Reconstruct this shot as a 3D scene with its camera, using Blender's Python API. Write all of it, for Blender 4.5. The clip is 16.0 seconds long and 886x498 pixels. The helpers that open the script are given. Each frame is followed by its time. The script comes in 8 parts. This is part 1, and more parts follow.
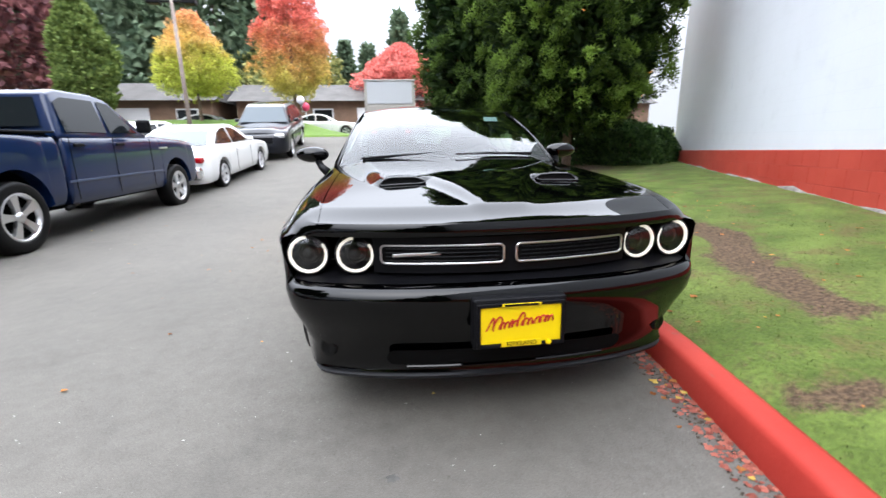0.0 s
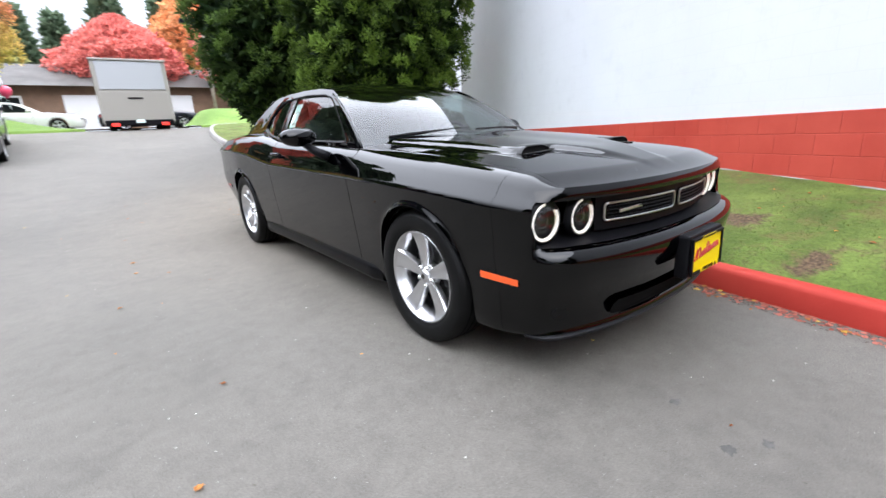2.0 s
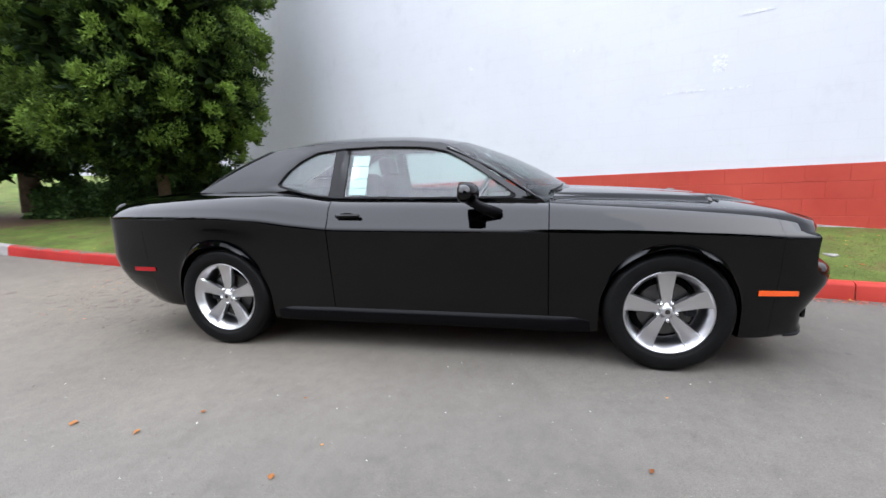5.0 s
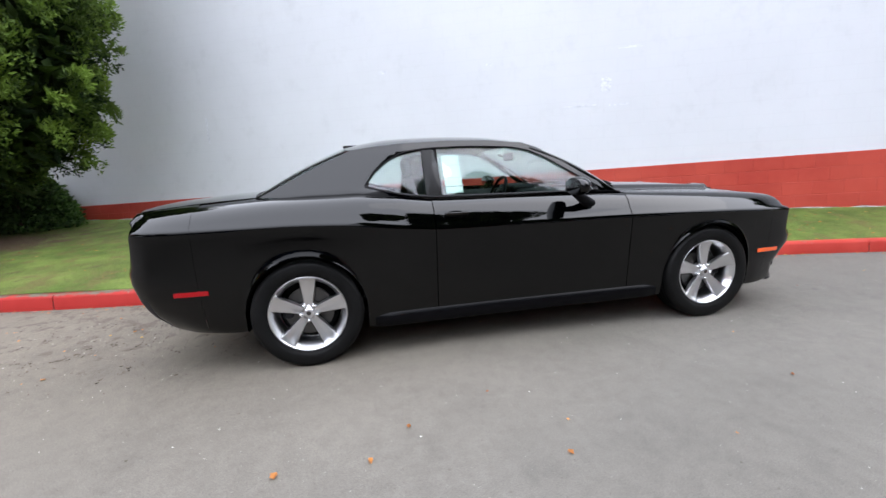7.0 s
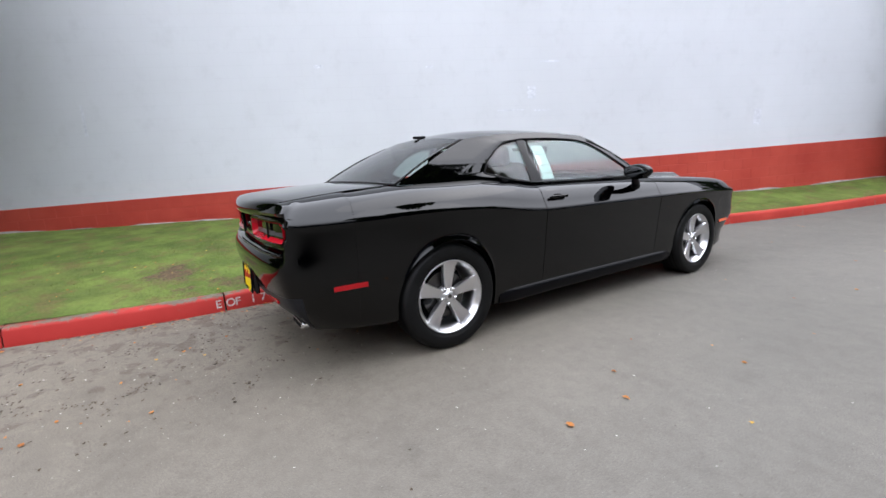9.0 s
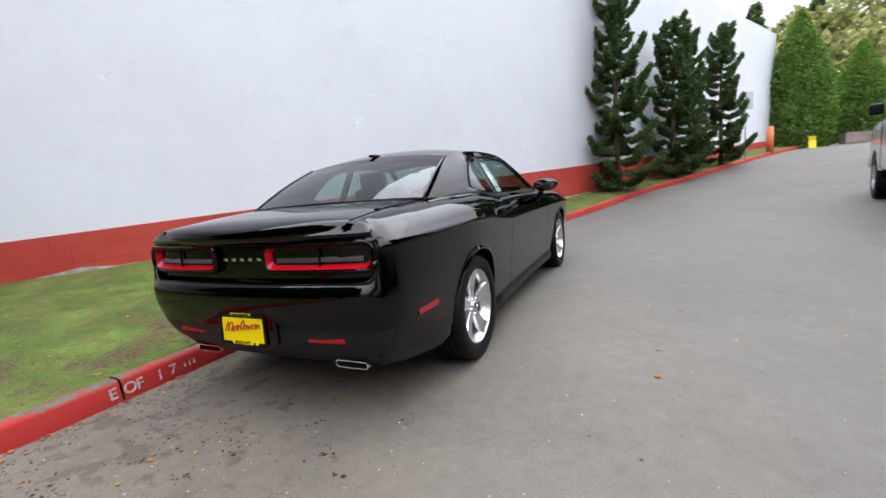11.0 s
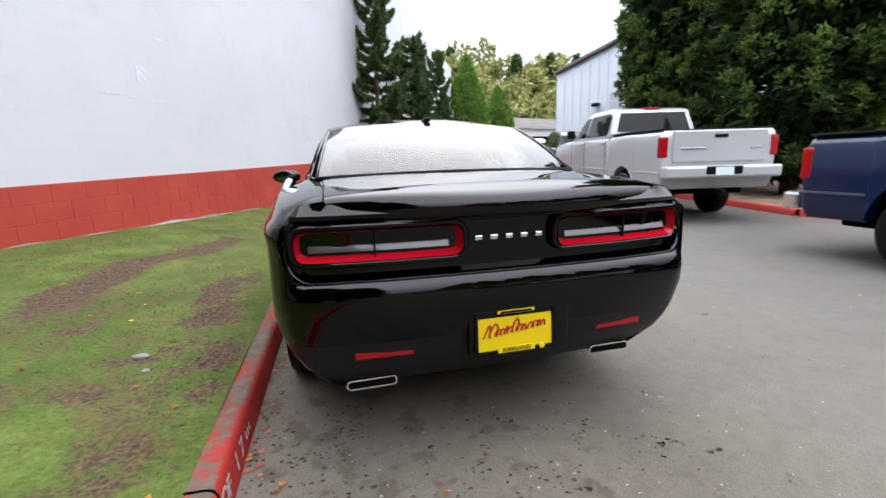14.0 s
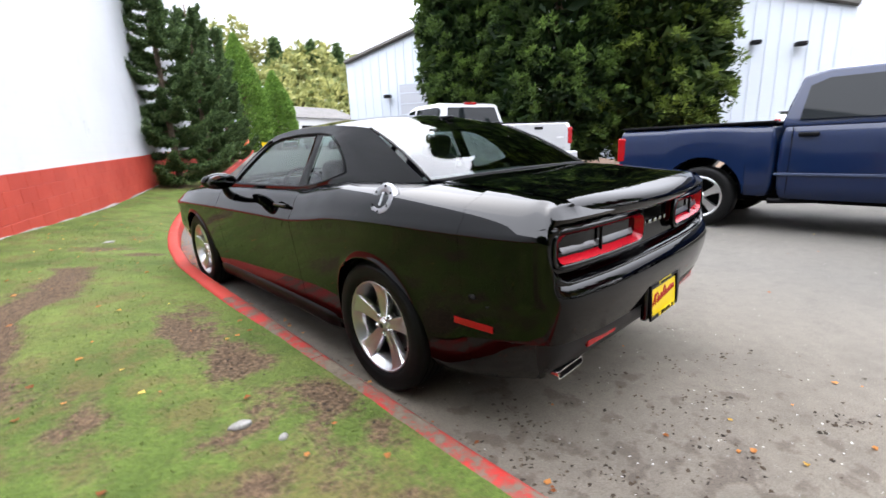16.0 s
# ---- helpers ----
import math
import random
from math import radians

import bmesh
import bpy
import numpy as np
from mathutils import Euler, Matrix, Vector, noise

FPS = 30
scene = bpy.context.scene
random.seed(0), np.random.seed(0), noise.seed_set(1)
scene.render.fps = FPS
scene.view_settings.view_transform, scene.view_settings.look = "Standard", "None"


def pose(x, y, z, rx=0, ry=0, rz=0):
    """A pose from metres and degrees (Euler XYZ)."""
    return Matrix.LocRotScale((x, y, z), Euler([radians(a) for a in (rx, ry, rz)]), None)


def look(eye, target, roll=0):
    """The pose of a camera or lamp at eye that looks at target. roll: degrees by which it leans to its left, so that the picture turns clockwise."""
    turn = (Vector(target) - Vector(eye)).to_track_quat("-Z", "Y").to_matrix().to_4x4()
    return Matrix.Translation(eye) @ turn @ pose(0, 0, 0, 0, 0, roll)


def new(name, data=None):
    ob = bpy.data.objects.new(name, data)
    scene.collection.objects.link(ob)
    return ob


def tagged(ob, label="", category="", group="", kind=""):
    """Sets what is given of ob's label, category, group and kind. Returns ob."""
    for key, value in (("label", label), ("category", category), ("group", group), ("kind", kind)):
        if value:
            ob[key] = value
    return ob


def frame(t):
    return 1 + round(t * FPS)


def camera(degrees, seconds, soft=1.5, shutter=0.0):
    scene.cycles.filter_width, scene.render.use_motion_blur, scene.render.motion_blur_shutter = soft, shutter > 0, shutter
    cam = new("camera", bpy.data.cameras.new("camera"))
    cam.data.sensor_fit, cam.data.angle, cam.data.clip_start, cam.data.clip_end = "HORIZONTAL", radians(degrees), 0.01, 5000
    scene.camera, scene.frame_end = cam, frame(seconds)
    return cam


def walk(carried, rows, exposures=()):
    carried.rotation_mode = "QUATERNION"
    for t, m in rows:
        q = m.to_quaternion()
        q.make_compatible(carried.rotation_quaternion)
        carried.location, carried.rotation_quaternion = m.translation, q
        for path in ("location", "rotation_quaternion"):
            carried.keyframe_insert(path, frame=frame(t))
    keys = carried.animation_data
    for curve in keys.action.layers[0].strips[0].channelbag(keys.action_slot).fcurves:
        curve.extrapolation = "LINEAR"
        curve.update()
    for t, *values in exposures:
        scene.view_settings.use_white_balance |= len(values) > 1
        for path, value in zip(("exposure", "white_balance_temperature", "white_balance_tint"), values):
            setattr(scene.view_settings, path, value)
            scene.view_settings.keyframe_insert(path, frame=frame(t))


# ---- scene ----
cam = camera(90.8, 16.0, 1.5, 0.4)
PATH = [
    (0, (-0.487, -3.943, 1.17), (-0.225, -2.021, 0.683), -0.9),
    (0.5, (-0.947, -3.902, 1.168), (-0.409, -2.043, 0.664), -1.2),
    (1, (-1.372, -3.748, 1.17), (-0.539, -2.01, 0.635), -1.5),
    (1.5, (-1.808, -3.522, 1.165), (-0.809, -1.875, 0.627), -2.4),
    (2, (-2.155, -3.232, 1.121), (-0.955, -1.731, 0.566), -2.5),
    (2.5, (-2.466, -2.869, 1.124), (-1.084, -1.533, 0.57), -2.6),
    (3, (-2.771, -2.493, 1.153), (-1.214, -1.352, 0.629), -1.4),
    (3.5, (-2.974, -2.056, 1.165), (-1.333, -1.058, 0.608), -4.0),
    (4, (-3.222, -1.604, 1.181), (-1.456, -0.827, 0.653), -4.3),
    (4.2, (-3.31, -1.429, 1.187), (-1.509, -0.708, 0.699), -3.7),
    (6.3, (-3.696, 0.439, 1.234), (-1.734, 0.321, 0.866), -2.1),
    (6.5, (-3.716, 0.654, 1.242), (-1.766, 0.463, 0.843), -2.3),
    (7, (-3.709, 1.116, 1.223), (-1.777, 0.744, 0.863), -2.8),
    (7.5, (-3.657, 1.571, 1.228), (-1.778, 0.991, 0.862), -2.0),
    (8, (-3.592, 2.059, 1.229), (-1.756, 1.356, 0.864), -2.5),
    (8.5, (-3.432, 2.509, 1.225), (-1.677, 1.627, 0.849), -2.5),
    (9, (-3.233, 2.958, 1.205), (-1.563, 1.924, 0.827), -3.0),
    (9.5, (-2.979, 3.329, 1.17), (-1.46, 2.067, 0.852), -2.5),
    (10, (-2.651, 3.641, 1.185), (-1.314, 2.181, 0.896), -2.1),
    (10.2, (-2.524, 3.763, 1.184), (-1.292, 2.211, 0.914), -2.9),
    (12.3, (-0.849, 4.26, 1.177), (-0.449, 2.331, 0.832), -3.1),
    (12.5, (-0.668, 4.264, 1.176), (-0.348, 2.317, 0.85), -2.4),
    (13, (-0.197, 4.263, 1.173), (-0.212, 2.291, 0.84), -1.2),
    (13.5, (0.25, 4.155, 1.142), (-0.024, 2.202, 0.81), -1.9),
    (14, (0.662, 4.032, 1.159), (0.17, 2.133, 0.77), -1.7),
    (14.5, (1.032, 3.931, 1.217), (0.26, 2.143, 0.763), 0.1),
    (15, (1.392, 3.736, 1.206), (0.397, 2.079, 0.694), -1.8),
    (15.5, (1.778, 3.534, 1.241), (0.616, 1.997, 0.705), -1.3),
    (16, (2.12, 3.268, 1.276), (0.782, 1.86, 0.802), -2.8),
]
walk(cam, [(t, look(eye, target, roll)) for t, eye, target, roll in PATH],
     [(0, 0.28, 6750, 10), (2, 0.25, 6700, 11), (3.5, 0.08, 6700, 12), (7, 0.0, 6750, 12), (10, -0.22, 6850, 12), (13, -0.22, 6950, 12), (14.5, -0.12, 6950, 12), (15.2, -0.02, 6950, 12), (16, 0.36, 6950, 12)])

# ---- light ----
world = bpy.data.worlds.new("overcast_sky")
scene.world = world
world.use_nodes = True
wn = world.node_tree
wn.nodes.clear()
sky = wn.nodes.new("ShaderNodeTexSky")
sky.sky_type = "NISHITA"
sky.sun_disc = False
sky.sun_elevation, sky.sun_rotation = radians(52), radians(200)
sky.air_density, sky.dust_density, sky.ozone_density = 1.0, 2.0, 0.6
grey = wn.nodes.new("ShaderNodeHueSaturation")
grey.inputs["Saturation"].default_value = 0.22
cloud = wn.nodes.new("ShaderNodeMix")
cloud.data_type = "RGBA"
cloud.inputs["Factor"].default_value = 0.85
cloud.inputs["B"].default_value = (13.2, 14.4, 16.8, 1)
# an overcast sky is brighter overhead than at the horizon
up = wn.nodes.new("ShaderNodeTexCoord")
axes = wn.nodes.new("ShaderNodeSeparateXYZ")
grade = wn.nodes.new("ShaderNodeMapRange")
grade.inputs["From Min"].default_value, grade.inputs["From Max"].default_value = 0.1, 0.75
grade.inputs["To Min"].default_value, grade.inputs["To Max"].default_value = 0.2, 1.55
grade.interpolation_type = "SMOOTHSTEP"
dome = wn.nodes.new("ShaderNodeMix")
dome.data_type, dome.blend_type = "RGBA", "MULTIPLY"
dome.inputs["Factor"].default_value = 1.0
bg = wn.nodes.new("ShaderNodeBackground")
bg.inputs["Strength"].default_value = 0.31
wout = wn.nodes.new("ShaderNodeOutputWorld")
wn.links.new(sky.outputs[0], grey.inputs["Color"])
wn.links.new(grey.outputs[0], cloud.inputs["A"])
wn.links.new(up.outputs["Generated"], axes.inputs[0])
wn.links.new(axes.outputs["Z"], grade.inputs["Value"])
wn.links.new(cloud.outputs["Result"], dome.inputs["A"])
wn.links.new(grade.outputs[0], dome.inputs["B"])
wn.links.new(dome.outputs["Result"], bg.inputs["Color"])
wn.links.new(bg.outputs[0], wout.inputs["Surface"])
sun = new("sun", bpy.data.lights.new("sun", "SUN"))
sun.data.energy, sun.data.angle, sun.data.color = 0.42, radians(40), (1.0, 0.97, 0.93)
sun.matrix_world = look((-6, -14, 25), (0, 0, 0))


# ---- materials ----


def principled(name, color, rough=0.6, metal=0.0, **extra):
    m = bpy.data.materials.new(name)
    m.use_nodes = True
    b = m.node_tree.nodes["Principled BSDF"]
    b.inputs["Base Color"].default_value = (*color, 1)
    b.inputs["Roughness"].default_value = rough
    b.inputs["Metallic"].default_value = metal
    for key, value in extra.items():
        b.inputs[key.replace("_", " ")].default_value = value
    return m


def bsdf(m):
    return m.node_tree.nodes["Principled BSDF"]


def noise_node(m, scale, detail=4.0, rough=0.6, coords="Object"):
    nt = m.node_tree
    tc = nt.nodes.new("ShaderNodeTexCoord")
    n = nt.nodes.new("ShaderNodeTexNoise")
    n.inputs["Scale"].default_value = scale
    n.inputs["Detail"].default_value = detail
    n.inputs["Roughness"].default_value = rough
    nt.links.new(tc.outputs[coords], n.inputs["Vector"])
    return n


def ramp(m, source, stops):
    nt = m.node_tree
    r = nt.nodes.new("ShaderNodeValToRGB")
    while len(r.color_ramp.elements) < len(stops):
        r.color_ramp.elements.new(0.5)
    for e, (p, c) in zip(r.color_ramp.elements, stops):
        e.position, e.color = p, (*c, 1) if len(c) == 3 else c
    nt.links.new(source, r.inputs["Fac"])
    return r


def mix(m, fac, a, b, mode="MIX"):
    nt = m.node_tree
    n = nt.nodes.new("ShaderNodeMix")
    n.data_type, n.blend_type = "RGBA", mode
    for key, v in (("Factor", fac), ("A", a), ("B", b)):
        if isinstance(v, (int, float)):
            n.inputs[key].default_value = v
        elif isinstance(v, tuple):
            n.inputs[key].default_value = (*v, 1)
        else:
            nt.links.new(v, n.inputs[key])
    return n.outputs["Result"]


def bump(m, source, strength=0.3, distance=0.01):
    nt = m.node_tree
    b = nt.nodes.new("ShaderNodeBump")
    b.inputs["Strength"].default_value = strength
    b.inputs["Distance"].default_value = distance
    nt.links.new(source, b.inputs["Height"])
    nt.links.new(b.outputs[0], bsdf(m).inputs["Normal"])


def set_color(m, socket):
    m.node_tree.links.new(socket, bsdf(m).inputs["Base Color"])


def speckled(name, dark, light, scale, fine, rough=0.85, height=0.2, distance=0.01):
    """Two scales of noise between two colours, with a bump from the fine one."""
    m = principled(name, light, rough)
    big, small = noise_node(m, scale), noise_node(m, fine)
    base = ramp(m, big.outputs["Fac"], [(0.3, dark), (0.7, light)])
    grain = ramp(m, small.outputs["Fac"], [(0.3, (0.75, 0.75, 0.75)), (0.7, (1.2, 1.2, 1.2))])
    set_color(m, mix(m, 1.0, base.outputs["Color"], grain.outputs["Color"], "MULTIPLY"))
    bump(m, small.outputs["Fac"], height, distance)
    return m


def leafy(name, dark, light, rough=0.6):
    """Leaves: each clump its own tone between the two colours."""
    m = principled(name, light, rough)
    nt = m.node_tree
    g = nt.nodes.new("ShaderNodeNewGeometry")
    r = ramp(m, g.outputs["Random Per Island"], [(0.0, dark), (1.0, light)])
    set_color(m, r.outputs["Color"])
    bsdf(m).inputs["Specular IOR Level"].default_value = 0.2
    see_through(m, r.outputs["Color"])
    return m


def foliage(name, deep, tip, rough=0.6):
    """Sprays of needles, each its own tone: young tips light, inner shade painted in."""
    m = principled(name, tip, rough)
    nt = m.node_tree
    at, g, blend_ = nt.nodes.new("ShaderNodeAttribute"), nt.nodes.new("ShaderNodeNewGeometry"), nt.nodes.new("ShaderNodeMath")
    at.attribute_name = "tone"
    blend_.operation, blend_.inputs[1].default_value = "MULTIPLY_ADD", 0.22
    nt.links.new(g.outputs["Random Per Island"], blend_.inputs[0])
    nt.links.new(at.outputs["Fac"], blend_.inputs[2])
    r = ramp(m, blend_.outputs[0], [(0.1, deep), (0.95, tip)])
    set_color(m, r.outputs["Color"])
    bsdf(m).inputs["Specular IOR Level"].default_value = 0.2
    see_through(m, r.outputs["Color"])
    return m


def see_through(m, color, share=0.35):
    """Thin leaves pass some light to their other side."""
    nt = m.node_tree
    thin, both = nt.nodes.new("ShaderNodeBsdfTranslucent"), nt.nodes.new("ShaderNodeMixShader")
    both.inputs[0].default_value = share
    nt.links.new(color, thin.inputs["Color"])
    nt.links.new(bsdf(m).outputs[0], both.inputs[1])
    nt.links.new(thin.outputs[0], both.inputs[2])
    nt.links.new(both.outputs[0], nt.nodes["Material Output"].inputs["Surface"])


def autumn(name, low, high, z0, z1, rough=0.7):
    """Leaves that turn from one colour at the crown's foot to another at its top."""
    m = principled(name, high, rough)
    nt = m.node_tree
    tc, sp = nt.nodes.new("ShaderNodeTexCoord"), nt.nodes.new("ShaderNodeSeparateXYZ")
    mr, n = nt.nodes.new("ShaderNodeMapRange"), noise_node(m, 0.8, 3)
    g = nt.nodes.new("ShaderNodeNewGeometry")
    add = nt.nodes.new("ShaderNodeMath")
    add.operation, add.inputs[1].default_value = "MULTIPLY_ADD", 4.0
    nt.links.new(tc.outputs["Object"], sp.inputs[0])
    nt.links.new(n.outputs["Fac"], add.inputs[0])
    nt.links.new(sp.outputs["Z"], add.inputs[2])
    nt.links.new(add.outputs[0], mr.inputs["Value"])
    mr.inputs["From Min"].default_value, mr.inputs["From Max"].default_value = z0 + 2, z1 + 2
    r = ramp(m, mr.outputs[0], [(0.0, low), (0.45, tuple(0.5 * (a + b) for a, b in zip(low, high))), (1.0, high)])
    own = ramp(m, g.outputs["Random Per Island"], [(0.0, (0.55, 0.55, 0.55)), (1.0, (1.25, 1.25, 1.25))])
    c = mix(m, 1.0, r.outputs["Color"], own.outputs["Color"], "MULTIPLY")
    set_color(m, c)
    see_through(m, c)
    return m


def asphalt_material():
    m = principled("asphalt", (0.09, 0.085, 0.08), 0.85)
    big, mid, fine = noise_node(m, 0.35), noise_node(m, 2.5), noise_node(m, 160, 3, 0.7)
    base = ramp(m, big.outputs["Fac"], [(0.3, (0.0785, 0.0722, 0.0615)), (0.7, (0.104, 0.0953, 0.082))])
    patch = ramp(m, mid.outputs["Fac"], [(0.25, (0.86, 0.86, 0.86)), (0.5, (1, 1, 1)), (0.75, (1.06, 1.06, 1.06))])
    grain = ramp(m, fine.outputs["Fac"], [(0.3, (0.72, 0.72, 0.72)), (0.5, (1, 1, 1)), (0.72, (1.3, 1.3, 1.3))])
    c = mix(m, 1.0, base.outputs["Color"], patch.outputs["Color"], "MULTIPLY")
    spots, wob = noise_node(m, 1.7, 8, 0.75), noise_node(m, 0.25)
    stain = ramp(m, spots.outputs["Fac"], [(0.64, (1, 1, 1)), (0.70, (0.62, 0.61, 0.6))])
    c = mix(m, 0.8, c, stain.outputs["Color"], "MULTIPLY")
    mott = noise_node(m, 11, 6, 0.7)
    mottle = ramp(m, mott.outputs["Fac"], [(0.3, (0.86, 0.86, 0.86)), (0.5, (1, 1, 1)), (0.7, (1.12, 1.12, 1.12))])
    c = mix(m, 1.0, c, mottle.outputs["Color"], "MULTIPLY")
    crumb = noise_node(m, 38, 3, 0.6)
    crumbs = ramp(m, crumb.outputs["Fac"], [(0.26, (0.5, 0.46, 0.42)), (0.33, (1, 1, 1))])
    c = mix(m, 0.8, c, crumbs.outputs["Color"], "MULTIPLY")
    # leaf dirt washed against the kerb behind the car
    nt = m.node_tree
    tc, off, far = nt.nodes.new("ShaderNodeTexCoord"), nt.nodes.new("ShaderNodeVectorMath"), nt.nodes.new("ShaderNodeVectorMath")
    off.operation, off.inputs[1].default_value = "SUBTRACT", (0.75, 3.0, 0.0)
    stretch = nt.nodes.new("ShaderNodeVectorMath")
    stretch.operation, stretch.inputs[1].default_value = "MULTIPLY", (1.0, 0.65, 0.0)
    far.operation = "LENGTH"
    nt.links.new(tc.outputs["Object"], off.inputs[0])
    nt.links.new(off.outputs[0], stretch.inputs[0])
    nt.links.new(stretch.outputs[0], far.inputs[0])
    near = nt.nodes.new("ShaderNodeMapRange")
    near.inputs["From Min"].default_value, near.inputs["From Max"].default_value = 0.4, 2.2
    near.inputs["To Min"].default_value, near.inputs["To Max"].default_value = 0.15, -0.05
    nt.links.new(far.outputs["Value"], near.inputs["Value"])
    dirt, both = noise_node(m, 6.5, 4, 0.6), nt.nodes.new("ShaderNodeMath")
    both.operation = "ADD"
    nt.links.new(near.outputs[0], both.inputs[0])
    nt.links.new(dirt.outputs["Fac"], both.inputs[1])
    dirty = ramp(m, both.outputs[0], [(0.665, (0, 0, 0)), (0.74, (0.72, 0.72, 0.72))])
    c = mix(m, dirty.outputs["Color"], c, (0.05, 0.041, 0.033))
    # warm dirt tint behind the car, lightened to offset the car's shade
    tint_lift = nt.nodes.new("ShaderNodeMapRange")
    tint_lift.inputs["From Min"].default_value, tint_lift.inputs["From Max"].default_value = 1.0, 3.4
    tint_lift.inputs["To Min"].default_value, tint_lift.inputs["To Max"].default_value = 1.0, 0.0
    nt.links.new(far.outputs["Value"], tint_lift.inputs["Value"])
    c = mix(m, tint_lift.outputs[0], c, mix(m, 1.0, c, (1.25, 1.155, 1.04), "MULTIPLY"))
    chips = noise_node(m, 75, 2, 0.5)
    chip = ramp(m, chips.outputs["Fac"], [(0.72, (0, 0, 0)), (0.76, (1, 1, 1))])
    c = mix(m, chip.outputs["Color"], c, (0.2, 0.19, 0.175))
    set_color(m, mix(m, 1.0, c, grain.outputs["Color"], "MULTIPLY"))
    bump(m, fine.outputs["Fac"], 0.35, 0.006)
    return m


def block_joints(m, strength):
    """Faint courses of painted blocks, 0.4 by 0.2 m, along the wall."""
    nt = m.node_tree
    tc = nt.nodes.new("ShaderNodeTexCoord")
    mp = nt.nodes.new("ShaderNodeMapping")
    mp.inputs["Rotation"].default_value = (0, 0, -math.atan2(0.907, 0.42))
    sw = nt.nodes.new("ShaderNodeSeparateXYZ")
    cb = nt.nodes.new("ShaderNodeCombineXYZ")
    br = nt.nodes.new("ShaderNodeTexBrick")
    br.inputs["Scale"].default_value = 1.0
    br.inputs["Brick Width"].default_value, br.inputs["Row Height"].default_value = 0.4, 0.2
    br.inputs["Mortar Size"].default_value, br.inputs["Mortar Smooth"].default_value = 0.006, 0.6
    br.inputs["Color1"].default_value = br.inputs["Color2"].default_value = (1, 1, 1, 1)
    br.inputs["Mortar"].default_value = (1 - strength, 1 - strength, 1 - strength, 1)
    nt.links.new(tc.outputs["Object"], mp.inputs["Vector"])
    nt.links.new(mp.outputs[0], sw.inputs[0])
    nt.links.new(sw.outputs["X"], cb.inputs["X"])
    nt.links.new(sw.outputs["Z"], cb.inputs["Y"])
    nt.links.new(cb.outputs[0], br.inputs["Vector"])
    return br


def wall_material():
    m = principled("painted_block", (0.44, 0.455, 0.48), 0.55)
    big, mid, fine = noise_node(m, 0.5), noise_node(m, 2.2, 6, 0.7), noise_node(m, 22)
    base = ramp(m, big.outputs["Fac"], [(0.3, (0.54, 0.552, 0.58)), (0.7, (0.585, 0.598, 0.628))])
    dirt = ramp(m, mid.outputs["Fac"], [(0.28, (0.93, 0.93, 0.93)), (0.45, (1, 1, 1))])
    joints = block_joints(m, 0.035)
    c = mix(m, 1.0, base.outputs["Color"], dirt.outputs["Color"], "MULTIPLY")
    set_color(m, mix(m, 1.0, c, joints.outputs["Color"], "MULTIPLY"))
    bump(m, fine.outputs["Fac"], 0.1, 0.01)
    return m


def red_material(name, chips, joints=0.0, top=0.0, sheen=0.4, tone=1.0):
    """Red paint, chipped to bare concrete; top: how much more it is worn where it faces up."""
    m = principled(name, (0.3, 0.035, 0.02), 0.6, 0.0, Specular_IOR_Level=sheen)
    nt = m.node_tree
    big, fine, mid = noise_node(m, 1.2), noise_node(m, 14, 6, 0.7), noise_node(m, 3.6, 6, 0.62)
    base = ramp(m, big.outputs["Fac"], [(0.3, (0.31, 0.03, 0.02)), (0.7, (0.42, 0.055, 0.036))])
    c = mix(m, 1.0, base.outputs["Color"], (tone, tone * tone * tone, tone * tone), "MULTIPLY")
    if joints:
        br = block_joints(m, joints)
        c = mix(m, 1.0, c, br.outputs["Color"], "MULTIPLY")
    level = fine.outputs["Fac"]
    if top:
        g, sp = nt.nodes.new("ShaderNodeNewGeometry"), nt.nodes.new("ShaderNodeSeparateXYZ")
        nt.links.new(g.outputs["Normal"], sp.inputs[0])
        half, add = nt.nodes.new("ShaderNodeMath"), nt.nodes.new("ShaderNodeMath")
        half.operation, half.inputs[1].default_value = "MULTIPLY", top
        add.operation = "ADD"
        nt.links.new(sp.outputs["Z"], half.inputs[0])
        both = nt.nodes.new("ShaderNodeMath")
        both.operation, both.inputs[1].default_value = "MULTIPLY_ADD", 0.5
        nt.links.new(mid.outputs["Fac"], both.inputs[0])
        nt.links.new(half.outputs[0], both.inputs[2])
        nt.links.new(both.outputs[0], add.inputs[0])
        scaled = nt.nodes.new("ShaderNodeMath")
        scaled.operation, scaled.inputs[1].default_value = "MULTIPLY", 0.5
        nt.links.new(fine.outputs["Fac"], scaled.inputs[0])
        nt.links.new(scaled.outputs[0], add.inputs[1])
        level = add.outputs[0]
    worn = ramp(m, level, [(chips, (0, 0, 0)), (chips + (0.1 if top else 0.05), (1, 1, 1))])
    bare = ramp(m, fine.outputs["Fac"], [(0.3, (0.055, 0.042, 0.03)), (0.7, (0.145, 0.118, 0.09))])
    set_color(m, mix(m, worn.outputs["Color"], c, bare.outputs["Color"]))
    bump(m, fine.outputs["Fac"], 0.25, 0.01)
    return m


